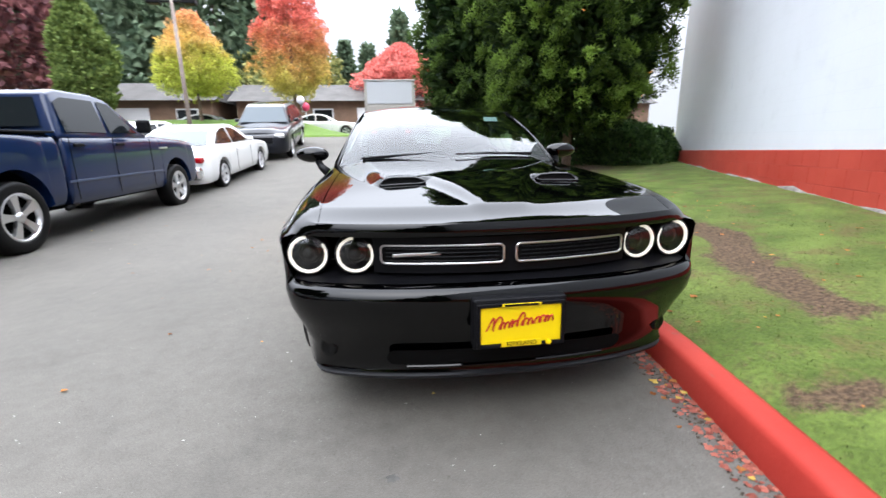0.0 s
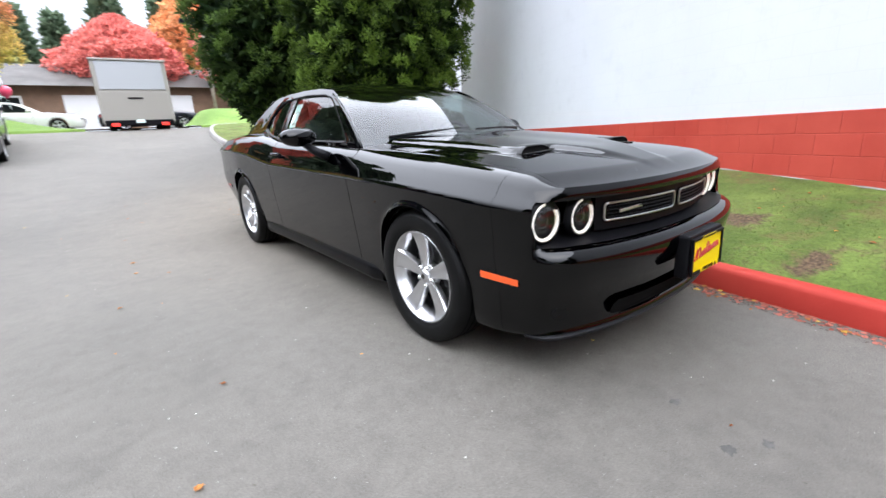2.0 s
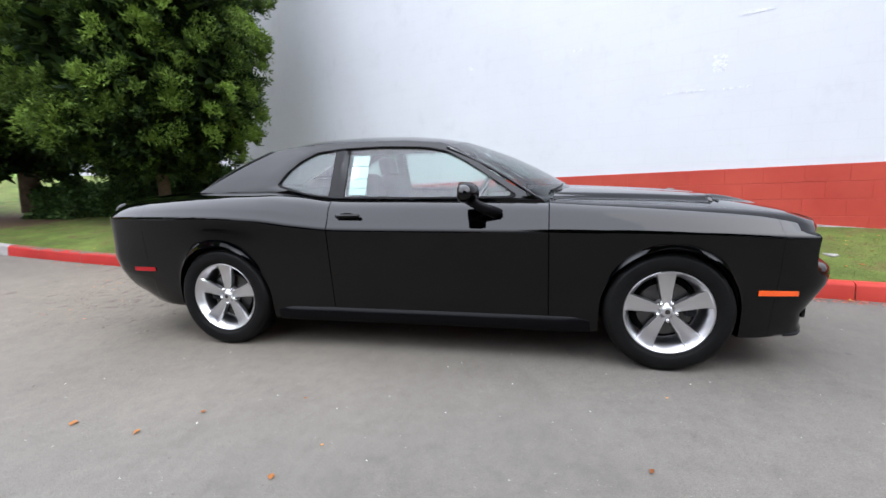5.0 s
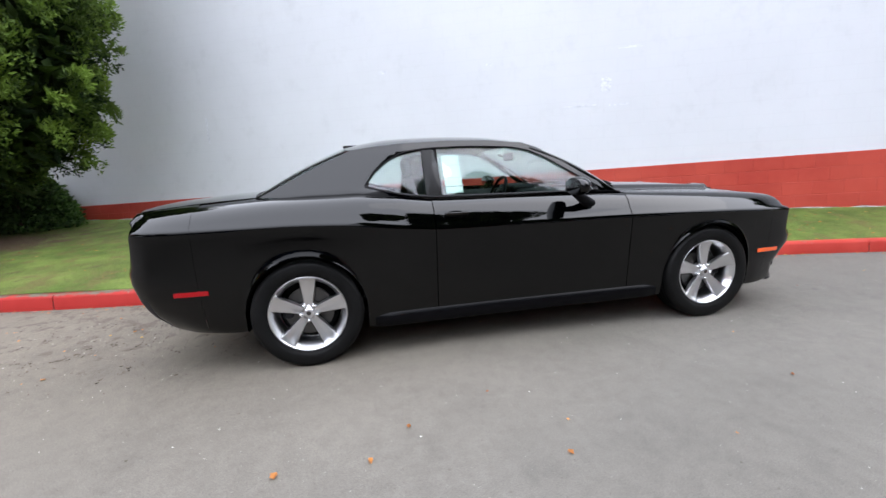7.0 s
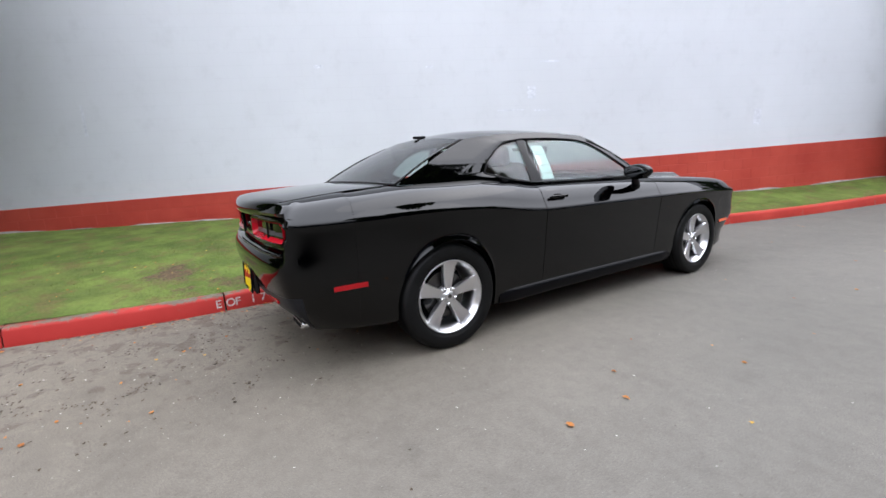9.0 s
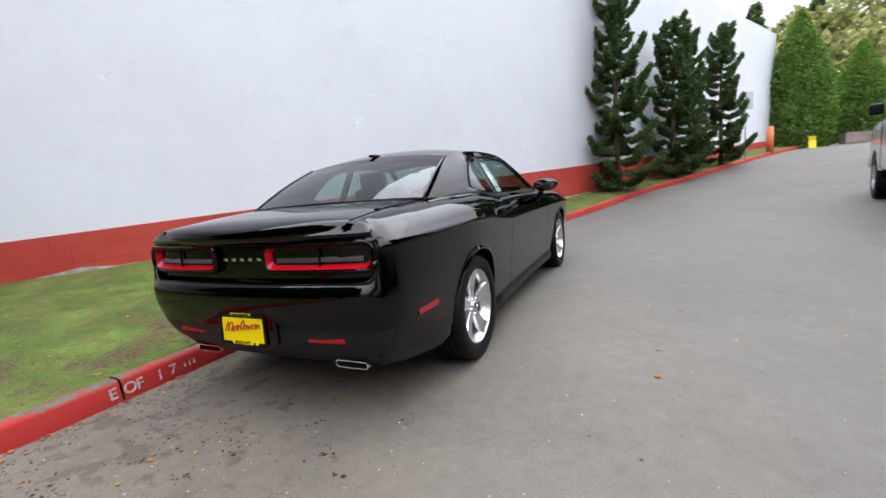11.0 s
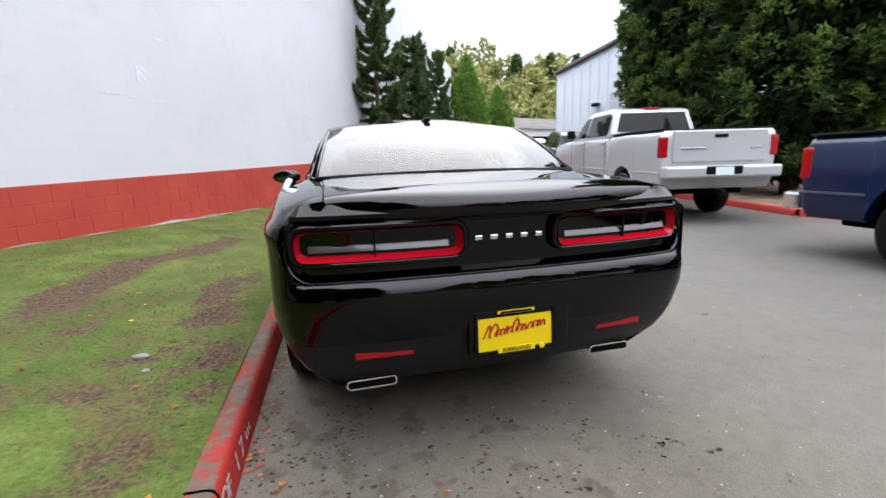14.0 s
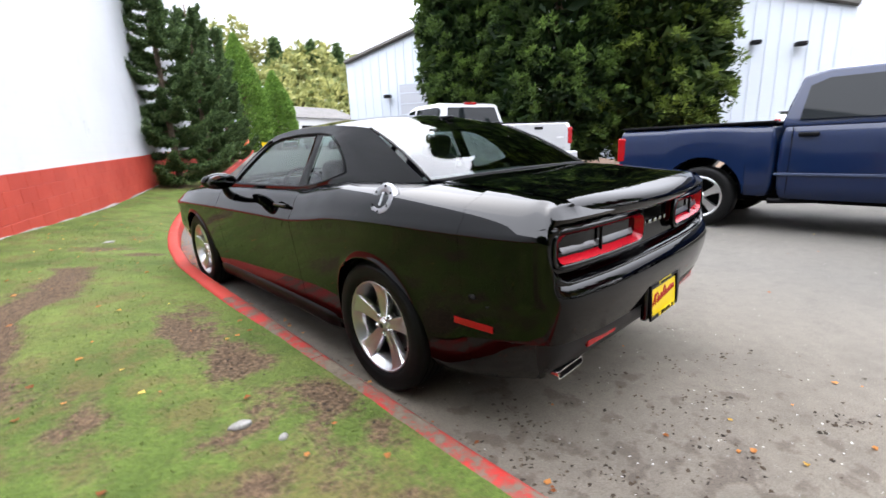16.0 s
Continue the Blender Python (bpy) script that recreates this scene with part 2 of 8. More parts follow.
def lawn_material():
    """Grass with bare soil where the surface's own 'bare' value says so."""
    m = principled("lawn", (0.08, 0.11, 0.02), 0.9, 0.0, Specular_IOR_Level=0.2)
    mid, fine, big = noise_node(m, 2.2, 4, 0.6), noise_node(m, 45, 4), noise_node(m, 0.7)
    green = ramp(m, mid.outputs["Fac"], [(0.32, (0.045, 0.07, 0.012)), (0.5, (0.07, 0.104, 0.019)), (0.66, (0.104, 0.145, 0.03))])
    dry = ramp(m, big.outputs["Fac"], [(0.45, (0, 0, 0)), (0.75, (0.3, 0.3, 0.3))])
    green2 = mix(m, dry.outputs["Color"], green.outputs["Color"], (0.16, 0.15, 0.05))
    soil = ramp(m, fine.outputs["Fac"], [(0.3, (0.042, 0.026, 0.015)), (0.7, (0.115, 0.075, 0.045))])
    thin = noise_node(m, 3.4, 8, 0.68)
    sparse = ramp(m, thin.outputs["Fac"], [(0.51, (0, 0, 0)), (0.62, (0.62, 0.62, 0.62))])
    green2 = mix(m, sparse.outputs["Color"], green2, (0.1, 0.07, 0.03))
    at = m.node_tree.nodes.new("ShaderNodeAttribute")
    at.attribute_name = "bare"
    ragged = m.node_tree.nodes.new("ShaderNodeMath")
    ragged.operation, ragged.inputs[1].default_value = "MULTIPLY_ADD", 1.75
    rag = noise_node(m, 4.5, 8, 0.75)
    m.node_tree.links.new(rag.outputs["Fac"], ragged.inputs[0])
    m.node_tree.links.new(at.outputs["Fac"], ragged.inputs[2])
    half = m.node_tree.nodes.new("ShaderNodeMath")
    half.operation, half.inputs[1].default_value = "MULTIPLY", 0.5
    m.node_tree.links.new(ragged.outputs[0], half.inputs[0])
    bare = ramp(m, half.outputs[0], [(0.53, (0, 0, 0)), (0.67, (1, 1, 1))])
    c = mix(m, bare.outputs["Color"], green2, soil.outputs["Color"])
    grain = ramp(m, fine.outputs["Fac"], [(0.3, (0.72, 0.72, 0.72)), (0.7, (1.25, 1.25, 1.25))])
    set_color(m, mix(m, 1.0, c, grain.outputs["Color"], "MULTIPLY"))
    bump(m, fine.outputs["Fac"], 0.7, 0.03)
    return m


def block_material():
    """Red paint over blocks: each block a touch different, with worn spots laid out over the whole wall."""
    m = principled("red_painted_block", (0.4, 0.05, 0.03), 0.6, 0.0, Specular_IOR_Level=0.3)
    nt = m.node_tree
    g, info = nt.nodes.new("ShaderNodeNewGeometry"), nt.nodes.new("ShaderNodeObjectInfo")
    big, fine = noise_node(m, 0.9, 5), noise_node(m, 16, 6, 0.7)
    for n in (big, fine):
        nt.links.new(g.outputs["Position"], n.inputs["Vector"])
    base = ramp(m, big.outputs["Fac"], [(0.3, (0.34, 0.034, 0.022)), (0.7, (0.46, 0.066, 0.043))])
    own = ramp(m, info.outputs["Random"], [(0.0, (0.97, 0.97, 0.97)), (1.0, (1.03, 1.03, 1.03))])
    c = mix(m, 1.0, base.outputs["Color"], own.outputs["Color"], "MULTIPLY")
    worn = ramp(m, fine.outputs["Fac"], [(0.74, (0, 0, 0)), (0.79, (1, 1, 1))])
    set_color(m, mix(m, worn.outputs["Color"], c, (0.4, 0.2, 0.17)))
    bump(m, fine.outputs["Fac"], 0.3, 0.008)
    return m


RED_BLOCK = block_material()
ASPHALT, WALL, LAWN = asphalt_material(), wall_material(), lawn_material()
RED_BAND, RED_KERB = red_material("red_band", 0.8), red_material("red_kerb", 0.66, 0.0, 0.11, 0.15, 0.93)
WORN_KERB = red_material("worn_red_kerb", 0.66, 0.0, 0.24, 0.15, 0.8)
KERB_GREY = speckled("bare_concrete", (0.165, 0.1575, 0.15), (0.27, 0.255, 0.24), 2, 60)
SOIL = speckled("soil", (0.135, 0.09, 0.06), (0.285, 0.195, 0.135), 2, 40, 0.95, 0.6, 0.03)
BARK = speckled("bark", (0.075, 0.0525, 0.0375), (0.195, 0.135, 0.0975), 6, 40, 0.95, 0.8, 0.03)
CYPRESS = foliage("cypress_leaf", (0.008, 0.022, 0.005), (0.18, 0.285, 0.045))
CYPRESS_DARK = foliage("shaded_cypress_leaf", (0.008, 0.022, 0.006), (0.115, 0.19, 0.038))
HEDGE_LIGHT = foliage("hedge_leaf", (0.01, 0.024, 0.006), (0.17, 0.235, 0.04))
CONIFER = leafy("conifer_needle", (0.028, 0.06, 0.02), (0.12, 0.185, 0.065))
# far firs: pale grey-green, with distance haze mixed into the needle colours
HAZY_CONIFER = leafy("hazy_conifer_needle", (0.06, 0.1, 0.06), (0.17, 0.23, 0.14))
ARBOR = leafy("arborvitae_leaf", (0.06, 0.135, 0.0225), (0.18, 0.3, 0.0525))
MAPLE_RED = leafy("red_maple_leaf", (0.55, 0.15, 0.13), (0.85, 0.3, 0.25))
MAPLE_TURNING = autumn("turning_maple_leaf", (0.6, 0.52, 0.12), (0.78, 0.21, 0.16), 0.6, 3.8)
MAPLE_GOLD = autumn("gold_maple_leaf", (0.56, 0.6, 0.1), (0.85, 0.42, 0.19), 1.2, 4.2)
MAPLE_ORANGE = leafy("orange_maple_leaf", (0.475, 0.25, 0.05), (0.75, 0.35, 0.125))
COLUMN_LEAF = leafy("column_leaf", (0.075, 0.12, 0.03), (0.2, 0.26, 0.07))
PLUM = leafy("plum_leaf", (0.075, 0.03, 0.0375), (0.27, 0.105, 0.105))
HILL_LEAF = leafy("hill_leaf", (0.12, 0.15, 0.05), (0.37, 0.36, 0.13))
BUSH_LEAF = leafy("bush_leaf", (0.0225, 0.0525, 0.018), (0.09, 0.165, 0.045))

PAINT = principled("black_paint", (0.0002, 0.0002, 0.0003), 0.4, 0.0, Specular_IOR_Level=0.0, Coat_Weight=1.0, Coat_Roughness=0.012, Coat_IOR=1.39)
TRIM = principled("black_trim", (0.004, 0.004, 0.005), 0.45, 0.0, Specular_IOR_Level=0.1)
PILLAR = principled("pillar_black", (0.004, 0.004, 0.004), 0.25, 0.0, Specular_IOR_Level=0.15)
RUBBER = speckled("tyre_rubber", (0.003, 0.003, 0.003), (0.006, 0.006, 0.006), 8, 90, 0.5, 0.1, 0.002)
bsdf(RUBBER).inputs["Specular IOR Level"].default_value = 0.13
CAVITY = principled("dark_cavity", (0.004, 0.004, 0.004), 0.9, 0.0, Specular_IOR_Level=0.05)
ALLOY = principled("polished_alloy", (0.64, 0.64, 0.65), 0.3, 1.0)
CHROME = principled("chrome", (0.85, 0.85, 0.86), 0.06, 1.0)
MIRROR = principled("mirror_silver", (0.14, 0.145, 0.15), 0.04, 1.0)
DISC = principled("brake_disc", (0.1, 0.097, 0.094), 0.45, 1.0)
AMBER = principled("amber_lens", (0.72, 0.084, 0.006), 0.15, 0.0, Coat_Weight=1.0)
RED_LENS = principled("red_lens", (0.28, 0.003, 0.006), 0.25, 0.0, Specular_IOR_Level=0.15, Coat_Weight=0.5)
RED_GLOW = principled("glowing_red_ring", (0.36, 0.004, 0.012), 0.25, 0.0, Specular_IOR_Level=0.15, Coat_Weight=0.3)
# the ring's red gets a faint glow of its own
bsdf(RED_GLOW).inputs["Emission Color"].default_value = (1.0, 0.02, 0.04, 1)
bsdf(RED_GLOW).inputs["Emission Strength"].default_value = 0.015
SMOKE_LENS = principled("smoked_lens", (0.02, 0.018, 0.018), 0.12, 0.0, Coat_Weight=0.5)
PALE_LENS = principled("pale_lens", (0.05, 0.046, 0.049), 0.3, 0.2, Coat_Weight=0.4)
CLOTH = speckled("seat_cloth", (0.018, 0.018, 0.0195), (0.045, 0.045, 0.048), 6, 120, 0.9)
YELLOW = principled("plate_yellow", (0.7, 0.518, 0), 0.4)
PLATE_RED = principled("plate_red", (0.35, 0.012, 0.008), 0.5)
PAPER = principled("sticker_paper", (0.588, 0.7, 0.672), 0.6)
WHITE_PAINT = principled("white_paint", (0.57, 0.57, 0.57), 0.3, 0.0, Coat_Weight=0.6)


def glass_material(name, tint, rough=0.0):
    m = bpy.data.materials.new(name)
    m.use_nodes = True
    nt = m.node_tree
    nt.nodes.clear()
    out = nt.nodes.new("ShaderNodeOutputMaterial")
    clear, gloss, blend = (nt.nodes.new("ShaderNode" + k) for k in ("BsdfTransparent", "BsdfGlossy", "MixShader"))
    edge = nt.nodes.new("ShaderNodeLayerWeight")
    edge.inputs["Blend"].default_value = 0.5
    power, scale = nt.nodes.new("ShaderNodeMath"), nt.nodes.new("ShaderNodeMath")
    power.operation, power.inputs[1].default_value = "POWER", 4.5
    scale.operation, scale.inputs[1].default_value, scale.inputs[2].default_value = "MULTIPLY_ADD", 0.93, 0.065
    nt.links.new(edge.outputs["Facing"], power.inputs[0])
    nt.links.new(power.outputs[0], scale.inputs[0])
    clear.inputs["Color"].default_value = (*tint, 1)
    gloss.inputs["Roughness"].default_value = rough
    nt.links.new(scale.outputs[0], blend.inputs[0])
    nt.links.new(clear.outputs[0], blend.inputs[1])
    nt.links.new(gloss.outputs[0], blend.inputs[2])
    nt.links.new(blend.outputs[0], out.inputs["Surface"])
    return m


GLASS = glass_material("car_glass", (0.62, 0.73, 0.7))
SCREEN_GLASS = glass_material("screen_glass", (0.4, 0.485, 0.475))
LENS = glass_material("lamp_lens", (0.9, 0.9, 0.9))

# ---- building helpers ----


def mesh_from(name, verts, faces, mat, smooth=False):
    me = bpy.data.meshes.new(name)
    me.from_pydata([tuple(v) for v in verts], [], faces)
    me.materials.append(mat)
    if smooth:
        me.polygons.foreach_set("use_smooth", [True] * len(me.polygons))
    me.update()
    return me


def thing(name, m, label, category, group="", kind=""):
    ob = new(name)
    ob.empty_display_size = 0.2
    ob.matrix_world = m
    return tagged(ob, label, category, group, kind)


def part(name, bm, mat, parent, label="", smooth=False, m=None):
    """One mesh object from a bmesh or a mesh, under a thing or a part."""
    if isinstance(bm, bmesh.types.BMesh):
        me = bpy.data.meshes.new(name)
        bm.to_mesh(me)
        bm.free()
        me.materials.append(mat)
        if smooth:
            me.polygons.foreach_set("use_smooth", [True] * len(me.polygons))
    else:
        me = bm
    ob = new(name, me)
    ob.parent = parent
    if m is not None:
        ob.matrix_basis = m
    if label:
        ob["label"] = label
    return ob


def structure(name, me, label, category):
    return tagged(new(name, me), label, category, "", "structure")


def box_bm(sx, sy, sz, at=(0, 0, 0), bevel=0.0, seg=2, turn=None):
    bm = bmesh.new()
    bmesh.ops.create_cube(bm, size=1.0)
    bmesh.ops.scale(bm, vec=(sx, sy, sz), verts=bm.verts)
    if bevel:
        bmesh.ops.bevel(bm, geom=bm.edges[:], offset=bevel, segments=seg, profile=0.5, affect="EDGES")
    if turn is not None:
        bmesh.ops.transform(bm, matrix=turn, verts=bm.verts)
    bmesh.ops.translate(bm, vec=at, verts=bm.verts)
    return bm


def lathe_bm(profile, n=32, axis="x"):
    """Turns (radius, along) pairs round an axis."""
    bm = bmesh.new()
    rings = []
    for r, a in profile:
        ring = []
        for i in range(n):
            c, s = math.cos(2 * math.pi * i / n), math.sin(2 * math.pi * i / n)
            p = {"x": (a, r * c, r * s), "y": (r * c, a, r * s), "z": (r * c, r * s, a)}[axis]
            ring.append(bm.verts.new(p))
        rings.append(ring)
    for a, b in zip(rings, rings[1:]):
        for i in range(n):
            bm.faces.new((a[i], a[(i + 1) % n], b[(i + 1) % n], b[i]))
    bmesh.ops.remove_doubles(bm, verts=bm.verts, dist=1e-5)
    bmesh.ops.recalc_face_normals(bm, faces=bm.faces)
    return bm


def tube_bm(points, radius, n=8, taper=None):
    """A tube along points; radius may taper to another one."""
    bm = bmesh.new()
    pts = [Vector(p) for p in points]
    rings = []
    for i, p in enumerate(pts):
        d = (pts[min(i + 1, len(pts) - 1)] - pts[max(i - 1, 0)]).normalized()
        u = d.orthogonal().normalized() if abs(d.z) < 0.99 else Vector((1, 0, 0))
        if i:
            u = (rings_u - d * rings_u.dot(d)).normalized()
        rings_u = u
        v = d.cross(u)
        r = radius if taper is None else radius + (taper - radius) * i / (len(pts) - 1)
        rings.append([bm.verts.new(p + (u * math.cos(2 * math.pi * k / n) + v * math.sin(2 * math.pi * k / n)) * r) for k in range(n)])
    for a, b in zip(rings, rings[1:]):
        for k in range(n):
            bm.faces.new((a[k], a[(k + 1) % n], b[(k + 1) % n], b[k]))
    bm.faces.new(rings[0][::-1])
    bm.faces.new(rings[-1])
    return bm


def smooth_keys(keys, t):
    """Monotone-safe cubic through (t, value) keys."""
    if t <= keys[0][0]:
        return keys[0][1]
    if t >= keys[-1][0]:
        return keys[-1][1]
    i = 0
    while keys[i + 1][0] < t:
        i += 1
    (t0, a), (t1, b) = keys[i], keys[i + 1]
    h = t1 - t0
    d = (b - a) / h

    def slope(j):
        if j <= 0 or j >= len(keys) - 1:
            return (keys[min(j + 1, len(keys) - 1)][1] - keys[max(j - 1, 0)][1]) / (keys[min(j + 1, len(keys) - 1)][0] - keys[max(j - 1, 0)][0])
        l = (keys[j][1] - keys[j - 1][1]) / (keys[j][0] - keys[j - 1][0])
        r = (keys[j + 1][1] - keys[j][1]) / (keys[j + 1][0] - keys[j][0])
        return 0.0 if l * r <= 0 else 2 * l * r / (l + r)
    m0, m1 = slope(i), slope(i + 1)
    u = (t - t0) / h
    return (2 * u ** 3 - 3 * u ** 2 + 1) * a + (u ** 3 - 2 * u ** 2 + u) * h * m0 + (-2 * u ** 3 + 3 * u ** 2) * b + (u ** 3 - u ** 2) * h * m1


def grid_mesh(name, rows, mat, smooth=True, close=False):
    """Rows of equal length become a sheet of quads."""
    n = len(rows[0])
    verts = [p for row in rows for p in row]
    faces = []
    for i in range(len(rows) - 1):
        for j in range(n - 1 + (1 if close else 0)):
            k = (j + 1) % n
            faces.append((i * n + j, i * n + k, (i + 1) * n + k, (i + 1) * n + j))
    return mesh_from(name, verts, faces, mat, smooth)


def leaves_mesh(name, points, normals, size, mat, rng, flat=0.35, long=1.6, tone=None):
    """One small bent leaf spray at each point."""
    n = len(points)
    r = rng.normal(size=(n, 3))
    a = normals * (1 - flat) + r * flat * 1.4
    a /= np.linalg.norm(a, axis=1, keepdims=True) + 1e-9
    b = np.cross(a, rng.normal(size=(n, 3)))
    b /= np.linalg.norm(b, axis=1, keepdims=True) + 1e-9
    c = np.cross(a, b)
    s = (size * rng.uniform(0.6, 1.4, n))[:, None]
    v = np.empty((n, 5, 3))
    v[:, 0] = points - b * s * 0.5
    v[:, 1] = points + c * s * 0.5 + a * s * long * 0.35
    v[:, 2] = points + a * s * long
    v[:, 3] = points - c * s * 0.5 + a * s * long * 0.35
    v[:, 4] = points + b * s * 0.45 + a * s * long * 0.4
    me = bpy.data.meshes.new(name)
    me.vertices.add(n * 5)
    me.vertices.foreach_set("co", v.reshape(-1))
    base = np.arange(n)[:, None] * 5
    tri = np.concatenate([base + np.array([[0, 1, 4]]), base + np.array([[1, 2, 4]]), base + np.array([[2, 3, 4]]), base + np.array([[3, 0, 4]])], axis=1).reshape(-1)
    me.loops.add(len(tri))
    me.loops.foreach_set("vertex_index", tri.astype(np.int32))
    k = len(tri) // 3
    me.polygons.add(k)
    me.polygons.foreach_set("loop_start", np.arange(k, dtype=np.int32) * 3)
    me.polygons.foreach_set("loop_total", np.full(k, 3, dtype=np.int32))
    me.materials.append(mat)
    if tone is not None:
        me.attributes.new("tone", "FLOAT", "POINT").data.foreach_set("value", np.repeat(tone, 5).astype(np.float32))
    me.update(calc_edges=True)
    return me

# ---- ground, kerb, lawn, wall ----


def road_z(y):
    """The road lies level round the car and climbs at both ends."""
    if y < -5:
        return smooth_keys([(-60, 1.6), (-45, 1.5), (-27, 1.25), (-21, 1.05), (-17, 0.8), (-13, 0.5), (-10, 0.25), (-8, 0.1), (-6, 0.01), (-5, 0.0)], y)
    if y < 2:
        return 0.0
    if y < 14:
        return 0.0056 * (y - 2) ** 2
    return smooth_keys([(14, 0.806), (16, 1.07), (19, 1.34), (23, 1.42), (40, 1.5), (100, 1.6)], y)


KERB = [(-60, -28), (-45, -19), (-30, -11), (-21, -7.1), (-13, -3.2), (-10.5, -1.8), (-8.4, -0.92), (-7, -0.38), (-5.7, 0.07), (-4.85, 0.33), (-3.8, 0.6), (-3, 0.77), (-2.5, 0.845), (-1.9, 0.925), (-1.2, 0.96), (0, 1.0),
        (1.4, 1.048), (2.4, 1.064), (3.0, 1.07), (3.6, 1.11), (4.7, 1.21), (6.9, 1.36), (8.8, 1.5), (11.9, 1.68), (14.2, 1.72), (16, 1.95), (18.7, 2.7), (21, 4.2), (24, 8), (30, 30)]
WALL_A, WALL_D = Vector((3.0, -2.8)), Vector((0.42, 0.907)).normalized()


def kerb_x(y):
    return smooth_keys(KERB, y)


def wall_at(s, off=0.0):
    """A point of the wall's foot, s metres along it; off: metres towards the road."""
    p = WALL_A + WALL_D * s
    return Vector((p.x - WALL_D.y * off, p.y + WALL_D.x * off))


def wall_x(y):
    return WALL_A.x + (y - WALL_A.y) / WALL_D.y * WALL_D.x


def foot_z(y):
    """How high the lawn meets the wall."""
    return smooth_keys([(-27, 1.5), (-21, 1.25), (-14, 0.7), (-10, 0.5), (-7, 0.38), (-4, 0.41), (0, 0.47), (5, 0.46), (9, 0.5)], y)


def overhang(y):
    """How far the turf has crept over the kerb, in metres."""
    return 0.02 * blend_step(-1.0, 0.8, y) * (1 - blend_step(4.5, 6.0, y))


def lawn_z(x, y):
    k = kerb_x(y) + 0.15
    e = max(wall_x(y), k + 0.6)
    f = min(max((x - k) / (e - k), 0), 1)
    a = road_z(y) + 0.135 + 1.0 * overhang(y)
    b = max(foot_z(y), a)
    return a + (b - a) * f ** 0.8 + 0.012 * noise.noise((x * 1.3, y * 1.3, 0))


def spread(a, b, near, step, grow=1.25):
    """Sample positions: step apart within near of 0, then growing."""
    out, p, s = [], 0.0, step
    while p < b:
        out.append(p)
        s = step if abs(p) < near else s * grow
        p += s
    out.append(b)
    p, s, low = -step, step, []
    while p > a:
        low.append(p)
        s = step if abs(p) < near else s * grow
        p -= s
    low.append(a)
    return low[::-1] + out


def build_ground():
    xs, ys = spread(-500, 500, 30, 1.0), spread(-500, 500, 40, 0.5)
    rows = [[(x, y, road_z(y) + 0.006 * noise.noise((x * 0.4, y * 0.4, 3))) for x in xs] for y in ys]
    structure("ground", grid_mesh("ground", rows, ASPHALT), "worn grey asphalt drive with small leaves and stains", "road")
    ys = [-30 + 0.5 * i for i in range(48)] + [-6 + 0.08 * i for i in range(125)] + [4 + 0.5 * i for i in range(43)]
    rows, flags = [], []
    for y in ys:
        k = kerb_x(y) + 0.13 - overhang(y) * (1 + 0.35 * noise.noise((y * 5, 1, 0)))
        e = max(wall_x(y) + 0.5, k + 0.8) if y < 8.2 else 14.0
        row = [(k + (e - k) * j / 48, y) for j in range(49)]
        rows.append([(x, q, lawn_z(x, q) - 0.03 * max(0.0, bare_soil(x, q) - 0.2)) for x, q in row])
        flags += [bare_soil(x, q) for x, q in row]
    me = grid_mesh("lawn", rows, LAWN)
    me.attributes.new("bare", "FLOAT", "POINT").data.foreach_set("value", flags)
    structure("lawn", me, "patchy green lawn with bare brown soil sloping up to the wall", "lawn")


def bare_soil(x, y):
    """1 in the wheel ruts and trodden patches of the lawn, 0 in the grass."""
    line = smooth_keys([(-2.6, 1.8), (-1.7, 1.98), (-1.2, 2.1), (-0.6, 2.42), (0.0, 2.46), (0.6, 2.5), (1.4, 2.55)], y)
    rut = math.exp(-((x - line - 0.1 * noise.noise((y * 1.4, 4, 0))) / 0.16) ** 2) * blend_step(-2.6, -1.6, y) * (1 - blend_step(0.9, 1.7, y))
    rut *= 0.75 + 0.6 * noise.noise((x * 2.2, y * 1.3, 2))
    edge = 0.28 * math.exp(-((x - kerb_x(y) - 0.42) / 0.2) ** 2) * blend_step(-0.6, 0.4, y) * (1 - blend_step(2.6, 3.4, y)) * (1 + 0.8 * noise.noise((x * 3, y * 2.2, 8)))
    out = max(rut * 1.2, edge * 1.2)
    for px, py, rx, ry, a in ((1.56, 0.3, 0.12, 0.5, 0.75), (1.48, 0.95, 0.14, 0.22, 0.8), (1.3, 1.6, 0.08, 0.22, 0.75), (1.23, 1.95, 0.06, 0.16, 0.7), (1.66, 1.6, 0.2, 0.1, 0.6), (1.75, 1.95, 0.22, 0.12, 0.55), (2.15, 1.1, 0.16, 0.3, 0.4), (1.35, -0.1, 0.14, 0.3, 0.5), (1.22, -2.65, 0.22, 0.1, 0.6), (1.5, -3.1, 0.3, 0.12, 0.5), (2.0, 3.0, 0.3, 0.2, 0.5), (3.0, 9.8, 1.6, 1.2, 0.7), (4.4, 7.0, 1.2, 1.2, 0.7), (-0.9, -10.3, 0.8, 0.5, 0.6)):
        out = max(out, a * math.exp(-((x - px) / rx) ** 2 - ((y - py) / ry) ** 2))
    return min(1.0, out + 0.3 * max(0.0, noise.noise((x * 1.1, y * 1.1, 5))))


def blend_step(a, b, t):
    t = min(max((t - a) / (b - a), 0), 1)
    return t * t * (3 - 2 * t)


